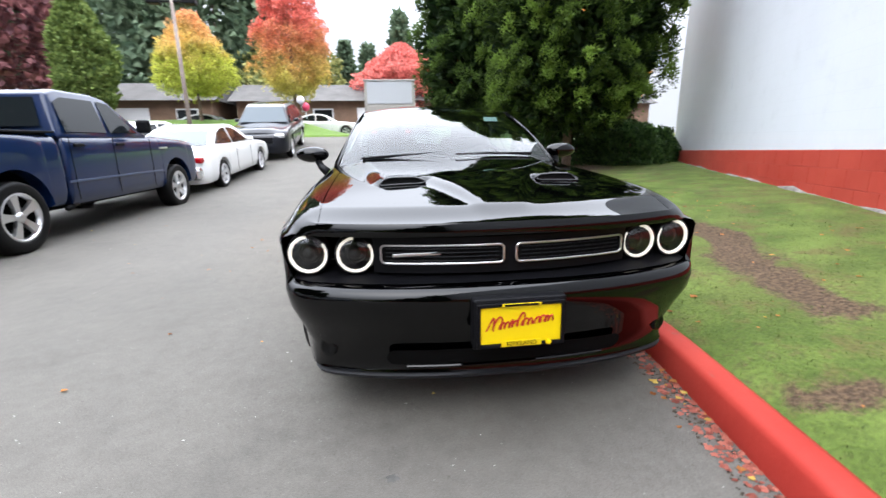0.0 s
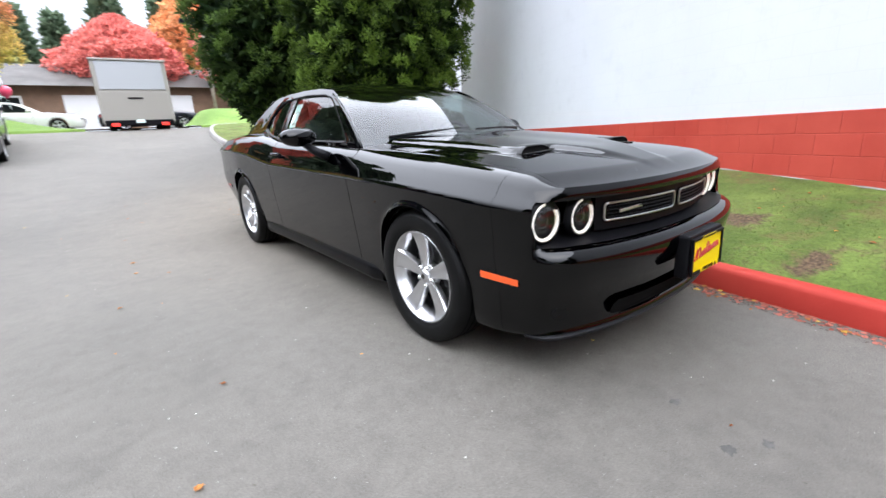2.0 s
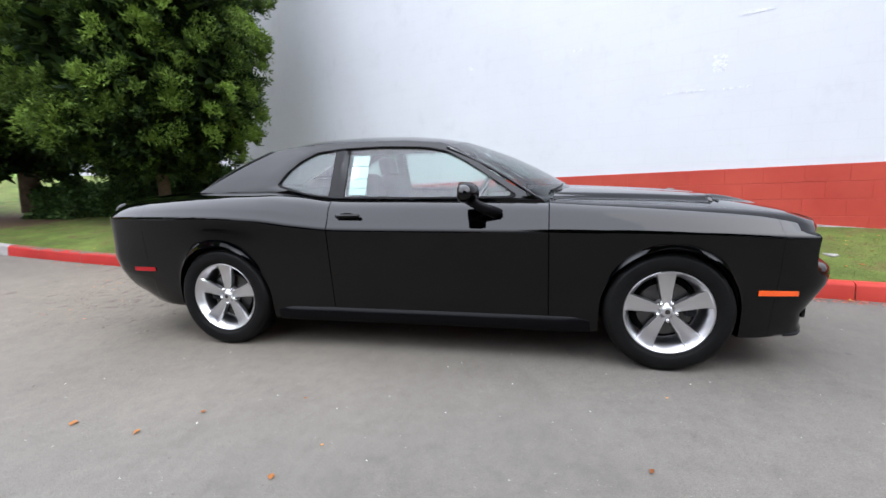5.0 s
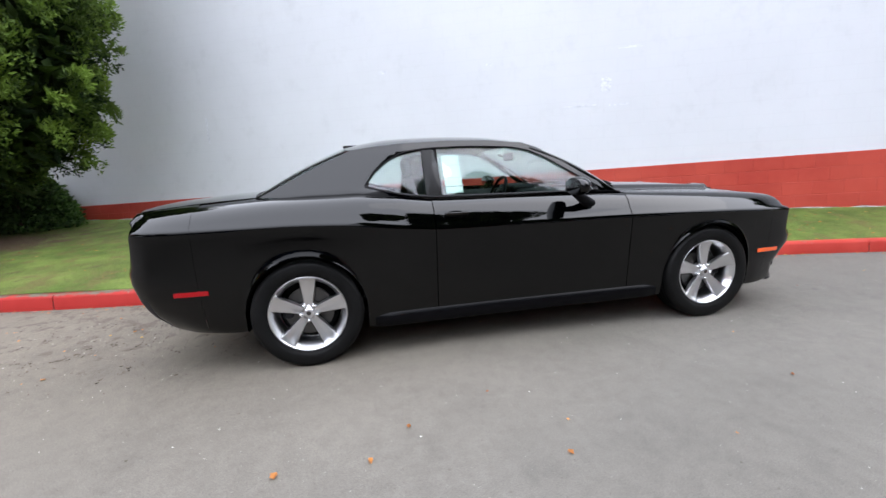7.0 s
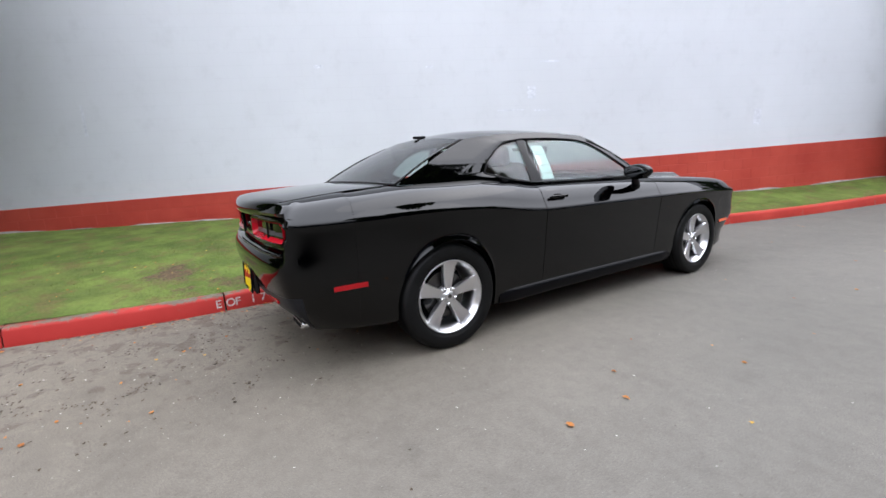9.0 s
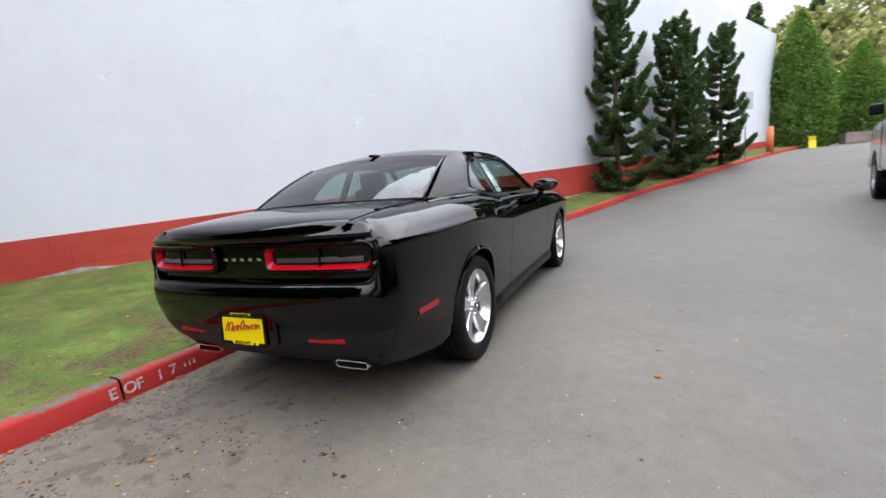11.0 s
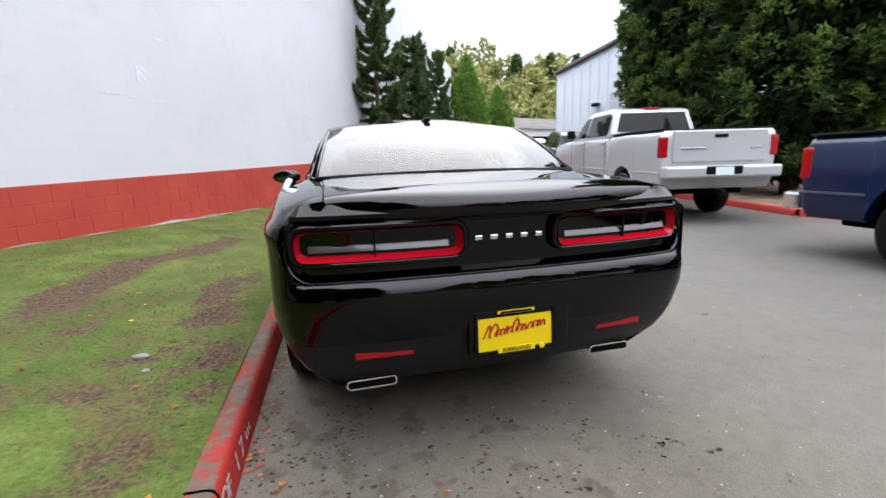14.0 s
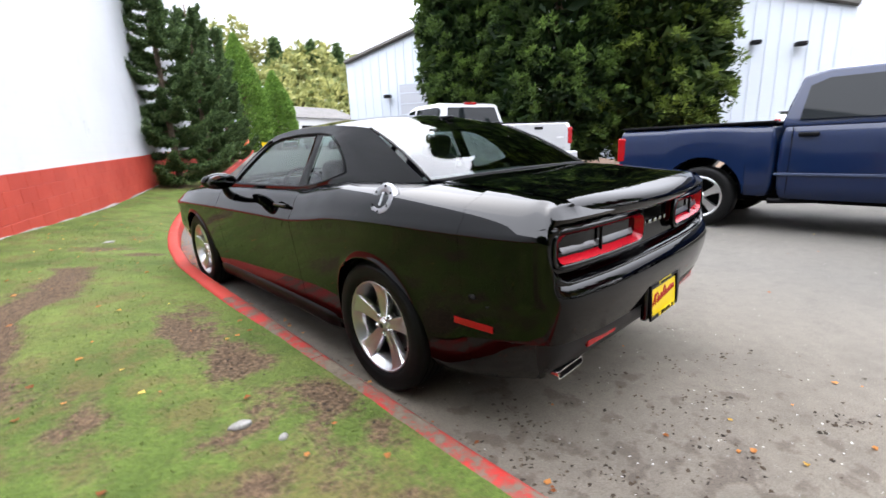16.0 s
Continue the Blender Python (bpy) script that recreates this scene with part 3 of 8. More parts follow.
def build_kerb():
    """The kerb is cast in pieces of about 1.5 m, painted red along the wall."""
    root = thing("kerb", pose(0, 0, 0), "low concrete kerb painted red with chipped paint and white stencilled marks", "kerb", "", "structure")
    y, rng = -43.845, random.Random(4)
    while y < 26:
        step = 1.5 if y > -20 else 3.0
        rows = []
        for i in range(9):
            q = y + (step - (0.014 if abs(y - 1.155) < 0.1 else 0.008)) * i / 8
            x, x2 = kerb_x(q), kerb_x(q + 0.05)
            nx, ny = Vector((0.05, -(x2 - x))).normalized()
            z = road_z(q)
            rows.append([(x + nx * u, q + ny * u, z + h) for u, h in ((-0.005, -0.05), (0.0, 0.0), (0.012, 0.118), (0.022, 0.138), (0.04, 0.147), (0.12, 0.15), (0.145, 0.143), (0.15, 0.05))])
        red = y < 6.5
        me = grid_mesh("kerb_piece", rows, (WORN_KERB if -0.5 < y < 9 else RED_KERB) if red else KERB_GREY, True)
        part("kerb_piece", me, None, root)
        y += step
    for q, sign in ((2.70, "E"), (2.60, "O"), (2.54, "F"), (2.41, "1"), (2.32, "7"), (2.235, ""), (2.2, ""), (2.165, "")):
        along = Vector((kerb_x(q - 0.05) - kerb_x(q + 0.05), -0.1, 0.0)).normalized()
        out = along.cross(Vector((0, 0, 1)))
        up = Vector((0, 0, math.cos(0.1))) - out * math.sin(0.1)
        face = along.cross(up)
        p = Vector((kerb_x(q) + 0.007, q, road_z(q) + 0.068)) + face * 0.003
        m = Matrix(((along.x, up.x, face.x, p.x), (along.y, up.y, face.y, p.y), (along.z, up.z, face.z, p.z), (0, 0, 0, 1)))
        if sign:
            txt = bpy.data.curves.new("stencil_letter", "FONT")
            txt.body, txt.size, txt.align_x, txt.align_y, txt.extrude, txt.offset = sign, 0.1, "CENTER", "CENTER", 0.0008, 0.002
            txt.materials.append(STENCIL)
            letter = new("stencil_letter", txt)
            letter.parent, letter.matrix_basis = root, m
        else:
            part("stencil_mark", box_bm(0.014, 0.03, 0.002, (0, 0.01 * math.sin(q * 90), 0)), STENCIL, root, "", False, m)
    return root


RUBBLE = speckled("dirty_footing", (0.1, 0.085, 0.07), (0.3, 0.28, 0.26), 5, 45)
STENCIL = speckled("white_stencil", (0.25, 0.1, 0.085), (0.56, 0.5, 0.48), 28, 70)


def slab(name, a, b, z0, z1, thick, mat, tilt=0.0):
    """An upright wall from a to b (plan); its top and foot may fall by tilt along it."""
    a, b = Vector(a), Vector(b)
    d = (b - a).normalized()
    n = Vector((d.y, -d.x)) * thick
    ps = [a, b, b + n, a + n]
    dz = [0, tilt, tilt, 0]
    verts = [(p.x, p.y, z0) for p in ps] + [(p.x, p.y, z1 + e) for p, e in zip(ps, dz)]
    faces = [(0, 1, 5, 4), (1, 2, 6, 5), (2, 3, 7, 6), (3, 0, 4, 7), (4, 5, 6, 7), (3, 2, 1, 0)]
    return mesh_from(name, verts, faces, mat)


SCUFF = speckled("scuffed_paint", (0.54, 0.555, 0.6), (0.675, 0.69, 0.735), 6, 40)


def band_blocks(band, s0, s1):
    """The band's painted blocks in running courses, 0.4 by 0.2 m, a few millimetres proud of their joints."""
    slope = -1.11 / (s1 - s0)
    along = Vector((WALL_D.x, WALL_D.y, slope)).normalized()
    out = Vector((-WALL_D.y, WALL_D.x, 0))
    up = out.cross(along) * -1
    if up.z < 0:
        up = -up
    w, h, d, e = 0.1985, 0.0985, 0.0035, 0.004
    shape = [(-w, 0, -h), (w, 0, -h), (w, 0, h), (-w, 0, h), (-w + e, d, -h + e), (w - e, d, -h + e), (w - e, d, h - e), (-w + e, d, h - e)]
    faces = [(4, 5, 6, 7), (0, 1, 5, 4), (1, 2, 6, 5), (2, 3, 7, 6), (3, 0, 4, 7)]
    block = mesh_from("band_block", shape, faces, RED_BLOCK)
    verts, quads = [], []
    s = s0 + 0.2
    while s < s1 - 0.2:
        for row in range(5):
            q = s + (0.2 if row % 2 else 0.0)
            if q > s1 - 0.2:
                continue
            top = 1.86 + slope * (q - s0) - 0.1 - 0.2 * row
            p = wall_at(q, 0.0125)
            if top + 0.1 < foot_z(p.y) - 0.02:
                continue
            m = Matrix(((along.x, out.x, up.x, p.x), (along.y, out.y, up.y, p.y), (along.z, out.z, up.z, top), (0, 0, 0, 1)))
            if -8.5 < q < 10.5:
                part("band_block", block, None, band, m=m)
            else:
                k = len(verts)
                verts += [tuple(m @ Vector(v)) for v in shape]
                quads += [tuple(k + i for i in f) for f in faces]
        s += 0.4
    rest = part("band_block_rest", mesh_from("band_block_rest", verts, quads, RED_BLOCK), None, band, "red painted blocks further along the wall")
    rest["kind"] = "stuff"


def build_wall():
    s0, s1 = -27.5, 12.2
    a, b = wall_at(s0), wall_at(s1)
    structure("wall_east", slab("wall_east", a, b, -0.3, 7.7, 0.4, WALL), "tall white painted block wall above a red band", "wall")
    a2, b2 = wall_at(s0, 0.012), wall_at(s1, 0.012)
    band = structure("red_band", slab("red_band", a2, b2, -0.3, 1.86, 0.012, RED_BAND, -1.11), "brick red painted band along the foot of the white wall", "wall")
    band_blocks(band, s0, s1)
    side = Vector((WALL_D.y, -WALL_D.x))
    # rough grey footing that shows above the grass
    rows = []
    for k in range(200):
        s = s0 + (s1 - s0) * k / 199
        p, q = wall_at(s, 0.014), wall_at(s, 0.05)
        h = foot_z(p.y) + 0.008 + 0.06 * noise.noise((s * 1.3, 0, 1)) + 0.02 * noise.noise((s * 6, 0, 4))
        rows.append([(p.x, p.y, h), (q.x, q.y, h - 0.02), (q.x, q.y, -0.2)])
    structure("footing", grid_mesh("footing", rows, RUBBLE), "rough grey concrete footing below the red band", "wall")
    # old scuffs and patches of other paint on the wall
    for s, z, w, h, m in ((-0.15, 2.42, 0.16, 0.22, SCUFF), (-4.75, 1.82, 0.16, 0.3, SCUFF), (0.25, 2.12, 0.5, 0.02, SCUFF), (-0.35, 2.1, 0.3, 0.025, SCUFF), (-0.5, 2.95, 0.35, 0.03, SCUFF), (3.6, 2.95, 0.14, 0.05, SCUFF), (7.4, 2.2, 0.04, 0.5, SCUFF), (1.7, 2.9, 0.12, 0.03, SCUFF)):
        a3, b3 = wall_at(s - w / 2, 0.004), wall_at(s + w / 2, 0.004)
        structure("scuff", slab("scuff", a3, b3, z - h / 2, z + h / 2, 0.003, m), "faint grey scuff on the white wall", "wall")
    structure("wall_north", slab("wall_north", b - side * -0.4, b + side * 18, -0.3, 7.7, 0.4, WALL), "white painted end wall of the building", "wall")
    structure("wall_south", slab("wall_south", a + side * 18, a + side * 0.4, -0.3, 7.7, 0.4, WALL), "white painted end wall of the building", "wall")
    c0, c1 = wall_at(s0, -9.2), wall_at(s1, -9.2)
    structure("roof", slab("roof", wall_at(s0, -0.4), wall_at(s1, -0.4), 7.3, 7.5, 18, KERB_GREY), "flat roof of the white building", "roof")


build_ground()
build_kerb()
build_wall()

# ---- trees ----


def crown_points(rng, n, height, radius, profile, lumps=0.25, seed=0.0, spray=0.0, each=105):
    """Points near the outside of an uneven crown, with outward directions; in sprays where given."""
    k = max(1, n // each) if spray else n
    h = rng.uniform(0, 1, k)
    th = rng.uniform(0, 2 * math.pi, k)
    pr = np.interp(h, [p[0] for p in profile], [p[1] for p in profile])
    lump = np.array([noise.noise((math.cos(t) * 1.6 + seed, math.sin(t) * 1.6, q * 5 + seed)) for t, q in zip(th, h)])
    lump2 = np.array([noise.noise((math.cos(t) * 5 + seed, math.sin(t) * 5, q * 16)) for t, q in zip(th, h)])
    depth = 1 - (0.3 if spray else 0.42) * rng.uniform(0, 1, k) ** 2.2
    r = radius * pr * (1 + lumps * lump + lumps * 1.0 * lump2) * depth
    p = np.stack([np.cos(th) * r, np.sin(th) * r, h * height], 1)
    nrm = np.stack([np.cos(th), np.sin(th), rng.uniform(-0.1, 0.9, k)], 1)
    nrm /= np.linalg.norm(nrm, axis=1, keepdims=True)
    if spray:
        # each clump: a tuft, painted lit on its upper outer face and shaded beneath
        i = rng.integers(0, k, n)
        q = rng.normal(size=(n, 3))
        q /= np.linalg.norm(q, axis=1, keepdims=True)
        face = face_of(nrm)[i]
        big = (spray * rng.uniform(0.6, 1.3, k))[i][:, None]
        out = rng.uniform(0.2, 1.0, (n, 1)) ** 0.5
        # the tuft's own fingers: leaves gather round a dozen shoots
        shoot = rng.normal(size=(k, 12, 3)) + face_of(nrm)[:, None, :] * 0.9
        shoot /= np.linalg.norm(shoot, axis=2, keepdims=True)
        q = shoot[i, rng.integers(0, 12, n)] + q * 0.3
        q /= np.linalg.norm(q, axis=1, keepdims=True)
        p = p[i] + q * big * out * np.array([0.95, 0.95, 1.15])
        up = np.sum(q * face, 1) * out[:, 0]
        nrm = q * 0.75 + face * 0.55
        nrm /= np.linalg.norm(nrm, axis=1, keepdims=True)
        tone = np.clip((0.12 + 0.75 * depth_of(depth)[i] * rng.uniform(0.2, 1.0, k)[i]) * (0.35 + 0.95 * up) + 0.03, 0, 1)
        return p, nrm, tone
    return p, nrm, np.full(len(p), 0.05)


def face_of(nrm):
    """The way a tuft points: out of the crown and up."""
    face = nrm * 0.75 + np.array([0, 0, 0.55])
    return face / np.linalg.norm(face, axis=1, keepdims=True)


def depth_of(d):
    """0 for sprays deep in the crown, 1 for those at its face."""
    return np.clip((d - 0.7) / 0.29, 0, 1)


CYPRESS_SHAPE = [(0, 0.35), (0.05, 0.66), (0.16, 0.94), (0.24, 1.0), (0.45, 1.0), (0.7, 0.8), (0.9, 0.42), (1, 0.05)]
CONE_SHAPE = [(0, 0.85), (0.1, 0.96), (0.34, 1.0), (0.37, 0.9), (0.5, 0.92), (0.72, 0.6), (0.9, 0.24), (1, 0.02)]
ROUND_SHAPE = [(0, 0.25), (0.15, 0.8), (0.35, 1.0), (0.6, 0.9), (0.85, 0.5), (1, 0.08)]
HEDGE_SHAPE = [(0, 0.5), (0.03, 0.7), (0.1, 0.95), (0.16, 1.0), (0.5, 1.0), (0.75, 0.8), (0.92, 0.42), (1, 0.05)]
MAPLE_SHAPE = [(0, 0.35), (0.1, 0.85), (0.22, 1.0), (0.45, 0.85), (0.75, 0.45), (1, 0.05)]
FIR_SHAPE = [(0, 1.0), (0.3, 0.8), (0.6, 0.5), (0.85, 0.2), (1, 0.02)]


def tree(name, x, y, z, height, radius, shape, leaf, label, count, size, stem=1.0, trunk=0.16, lumps=0.25, seed=1, group="", spray=0.0, each=105, inner=4.0):
    rng = np.random.default_rng(seed)
    root = thing(name, pose(x, y, z), label, "tree", group)
    bend = rng.normal(size=2) * 0.05
    pts = [(bend[0] * i * 0.3, bend[1] * i * 0.3, (stem + height * 0.85) * i / 8 - 0.1) for i in range(9)]
    part("trunk", tube_bm(pts, trunk, 10, trunk * 0.2), BARK, root, "", True)
    for i in range(9 if shape is not FIR_SHAPE else 0):
        t = rng.uniform(0, 2 * math.pi)
        q = stem + height * (0.05 + 0.07 * i)
        r = radius * float(np.interp((q - stem) / height, [p[0] for p in shape], [p[1] for p in shape])) * 0.75
        limb = tube_bm([(0, 0, q), (math.cos(t) * r * 0.5, math.sin(t) * r * 0.5, q + 0.12), (math.cos(t) * r, math.sin(t) * r, q + 0.4)], trunk * 0.3, 6, trunk * 0.08)
        part("limb", limb, BARK, root, "", True)
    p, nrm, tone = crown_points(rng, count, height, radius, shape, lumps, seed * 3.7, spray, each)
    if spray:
        # older growth inside keeps the crown from being seen through; dark as painted shade
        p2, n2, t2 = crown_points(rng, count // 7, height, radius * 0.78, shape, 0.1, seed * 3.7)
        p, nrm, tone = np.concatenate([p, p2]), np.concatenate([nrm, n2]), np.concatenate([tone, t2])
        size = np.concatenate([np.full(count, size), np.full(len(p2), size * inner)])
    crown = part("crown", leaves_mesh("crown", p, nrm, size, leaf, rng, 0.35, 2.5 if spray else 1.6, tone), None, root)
    crown.location = (0, 0, stem)
    return root


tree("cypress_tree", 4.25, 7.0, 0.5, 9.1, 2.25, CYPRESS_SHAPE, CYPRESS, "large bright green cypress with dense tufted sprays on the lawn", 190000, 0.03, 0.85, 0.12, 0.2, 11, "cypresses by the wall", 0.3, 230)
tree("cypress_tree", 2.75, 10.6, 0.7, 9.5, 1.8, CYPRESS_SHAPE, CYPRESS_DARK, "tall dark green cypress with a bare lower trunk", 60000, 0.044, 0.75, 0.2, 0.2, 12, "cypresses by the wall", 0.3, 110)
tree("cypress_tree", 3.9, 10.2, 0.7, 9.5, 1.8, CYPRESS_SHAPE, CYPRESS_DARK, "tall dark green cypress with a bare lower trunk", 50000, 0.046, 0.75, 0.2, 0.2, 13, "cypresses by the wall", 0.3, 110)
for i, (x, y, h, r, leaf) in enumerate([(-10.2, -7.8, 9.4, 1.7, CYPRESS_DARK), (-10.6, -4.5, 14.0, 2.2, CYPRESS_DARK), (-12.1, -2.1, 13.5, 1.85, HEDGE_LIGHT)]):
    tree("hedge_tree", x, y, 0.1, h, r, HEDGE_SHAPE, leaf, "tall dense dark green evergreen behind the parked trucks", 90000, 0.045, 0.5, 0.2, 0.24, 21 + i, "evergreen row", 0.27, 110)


def open_conifer(x, y, z, height, reach, seed):
    """A young conifer with curved, up-tipped branches and gaps between them."""
    rng = np.random.default_rng(seed)
    root = thing("young_conifer", pose(x, y, z), "young open-branched conifer against the white wall", "tree", "young conifers")
    part("trunk", tube_bm([(0, 0, -0.1), (0.03, 0.0, height * 0.4), (0.0, 0.04, height * 0.75), (0.02, 0.02, height)], 0.09, 9, 0.02), BARK, root, "", True)
    pts, nrs = [], []
    q, t = 0.25, 0.0
    while q < height * 0.97:
        f = q / height
        for _ in range(3):
            t += 2.4 + rng.uniform(-0.7, 0.7)
            ln = reach * (1.0 - 0.7 * f) * rng.uniform(0.6, 1.15) * (0.8 if f < 0.06 else 1)
            up = rng.uniform(0.15, 0.4) + 0.5 * f
            d = np.array([math.cos(t), math.sin(t), 0.0])
            path = [Vector((d[0] * ln * u, d[1] * ln * u, q + ln * (up * u ** 2.2 - 0.12 * math.sin(3.14 * u)))) for u in (0.05, 0.35, 0.7, 1.0)]
            part("limb", tube_bm(path, 0.018, 5, 0.006), BARK, root, "", True)
            n = int(1700 * ln + 60)
            u = rng.uniform(0.15, 1.0, n)
            base = np.stack([np.interp(u, (0.05, 0.35, 0.7, 1.0), [p[k] for p in path]) for k in range(3)], 1)
            # side shoots in pairs, shorter towards the tip
            shoot = (np.round(u * ln / 0.09) * 0.09 / ln - u) * ln
            reach_ = rng.uniform(-1, 1, n) * 0.36 * ln * (1.1 - u) * np.clip(u * 4, 0, 1)
            base += d * (shoot * 0.6 + np.abs(reach_) * 0.6)[:, None] + np.array([-d[1], d[0], 0.0]) * reach_[:, None]
            off = rng.normal(size=(n, 3)) * np.array([0.026, 0.026, 0.034])
            off[:, 2] += 0.12 * np.abs(reach_)
            pts.append(base + off)
            nrs.append(off * 12 + d + np.array([0, 0, 0.6]))
        q += 0.33 - 0.08 * f
    p, nr = np.concatenate(pts), np.concatenate(nrs)
    nr /= np.linalg.norm(nr, axis=1, keepdims=True)
    part("crown", leaves_mesh("crown", p, nr, 0.034, CONIFER, rng, 0.4, 2.2), None, root)


open_conifer(-1.12, -10.4, 0.4, 6.8, 1.4, 31)
open_conifer(-2.75, -13.1, 0.65, 5.2, 1.25, 32)
open_conifer(-3.3, -14.2, 0.7, 4.9, 0.9, 34)
open_conifer(-4.5, -16.2, 0.85, 5.2, 1.25, 33)
tree("arborvitae", -9.6, -27.5, 1.15, 7.3, 1.6, CONE_SHAPE, ARBOR, "clipped cone of bright green arborvitae by the drive", 24000, 0.09, 0.1, 0.2, 0.06, 41, "clipped cones")
tree("arborvitae", -13.2, -30.5, 1.3, 5.6, 1.4, CONE_SHAPE, ARBOR, "clipped cone of bright green arborvitae by the drive", 20000, 0.09, 0.1, 0.2, 0.06, 42, "clipped cones")

# ---- the black coupe: nose towards -y, centre of the wheelbase at the origin ----
AXLE_F, AXLE_R, HUB_Z, ARCH = -1.473, 1.473, 0.352, 0.381
PLAN = [(0, -2.44), (0.25, -2.433), (0.5, -2.4), (0.7, -2.346), (0.82, -2.288), (0.888, -2.21), (0.92, -2.09), (0.942, -1.87), (0.955, -1.5), (0.95, -1.1), (0.94, -0.7), (0.935, 0.0),
        (0.94, 0.6), (0.952, 1.1), (0.96, 1.5), (0.945, 1.85), (0.928, 2.1), (0.905, 2.3), (0.872, 2.42), (0.79, 2.505), (0.56, 2.546), (0.3, 2.562), (0, 2.567)]
CREASE = [(-2.2, 0.785), (-1.5, 0.815), (-0.8, 0.828), (0.0, 0.835), (0.55, 0.842), (0.85, 0.868), (1.15, 0.905), (1.6, 0.925), (2.3, 0.925)]
SHOULDER = [(-2.3, 0.855), (-2.1, 0.89), (-1.9, 0.915), (-1.5, 0.945), (-1.0, 0.972), (-0.7, 0.99), (0.0, 1.008), (0.55, 1.02), (0.9, 1.065), (1.15, 1.09), (1.6, 1.09), (2.0, 1.07), (2.3, 1.045), (2.5, 1.02)]
TOP_INSET = [(-2.3, 0.10), (-1.5, 0.115), (-0.7, 0.115), (0.3, 0.115), (0.8, 0.13), (1.2, 0.19), (1.7, 0.21), (2.2, 0.17), (2.5, 0.12)]
FRONT_IN = [0.26, 0.12, 0.1, 0.11, 0.1, 0.045, 0.01, 0.0, 0.008, 0.035, 0.15, 0.25, 0.25, 0.088, 0.08, 0.098]
FRONT_Z = [0.235, 0.225, 0.24, 0.265, 0.34, 0.45, 0.52, 0.575, 0.612, 0.63, 0.638, 0.66, 0.8, 0.812, 0.832, 0.862]
REAR_IN = [0.34, 0.24, 0.2, 0.1, 0.06, 0.03, 0.004, 0.0, 0.009, 0.03, 0.06, 0.088, 0.1, 0.055, 0.042, 0.075]
REAR_Z = [0.27, 0.268, 0.292, 0.388, 0.45, 0.52, 0.62, 0.69, 0.73, 0.753, 0.765, 0.777, 0.945, 0.962, 0.99, 1.025]
SIDE_IN = [0.18, 0.085, 0.072, 0.06, 0.052, 0.042, 0.032, 0.022, 0.013, 0.006, 0.002, 0.0, 0.012, 0.036, 0.066]
SIDE_Z = [0.2, 0.205, 0.23, 0.3, 0.38, 0.46, 0.55, 0.64, 0.72]
ROWS_N = 16


def plan_points(step=0.02):
    """Half of the plan outline as a dense smooth curve, front centre to rear centre."""
    p = [Vector((-PLAN[1][0], PLAN[1][1]))] + [Vector(q) for q in PLAN] + [Vector((-PLAN[-2][0], PLAN[-2][1]))]
    out = []
    for i in range(1, len(p) - 2):
        a, b, c, d = p[i - 1], p[i], p[i + 1], p[i + 2]
        n = max(2, int((c - b).length / step))
        for k in range(n):
            t = k / n
            out.append(0.5 * ((2 * b) + (c - a) * t + (2 * a - 5 * b + 4 * c - d) * t * t + (3 * b - a - 3 * c + d) * t ** 3))
    out.append(p[-2])
    return out


CURVE = plan_points()


def curve_index(y):
    """Place on the half outline whose y is nearest, along the car's side."""
    best = min(range(len(CURVE)), key=lambda i: abs(CURVE[i].y - y) + (10 if CURVE[i].x < 0.3 else 0))
    return best


def blend(a, b, t):
    t = min(max((t - a) / (b - a), 0), 1)
    return t * t * (3 - 2 * t)


def side_rows(y):
    zc, zt = smooth_keys(CREASE, y), smooth_keys(SHOULDER, y)
    z = SIDE_Z + [zc - 0.05, zc - 0.012, zc, zc + 0.02, zc + 0.35 * (zt - zc), zc + 0.72 * (zt - zc), zt]
    return SIDE_IN + [smooth_keys(TOP_INSET, y)], z


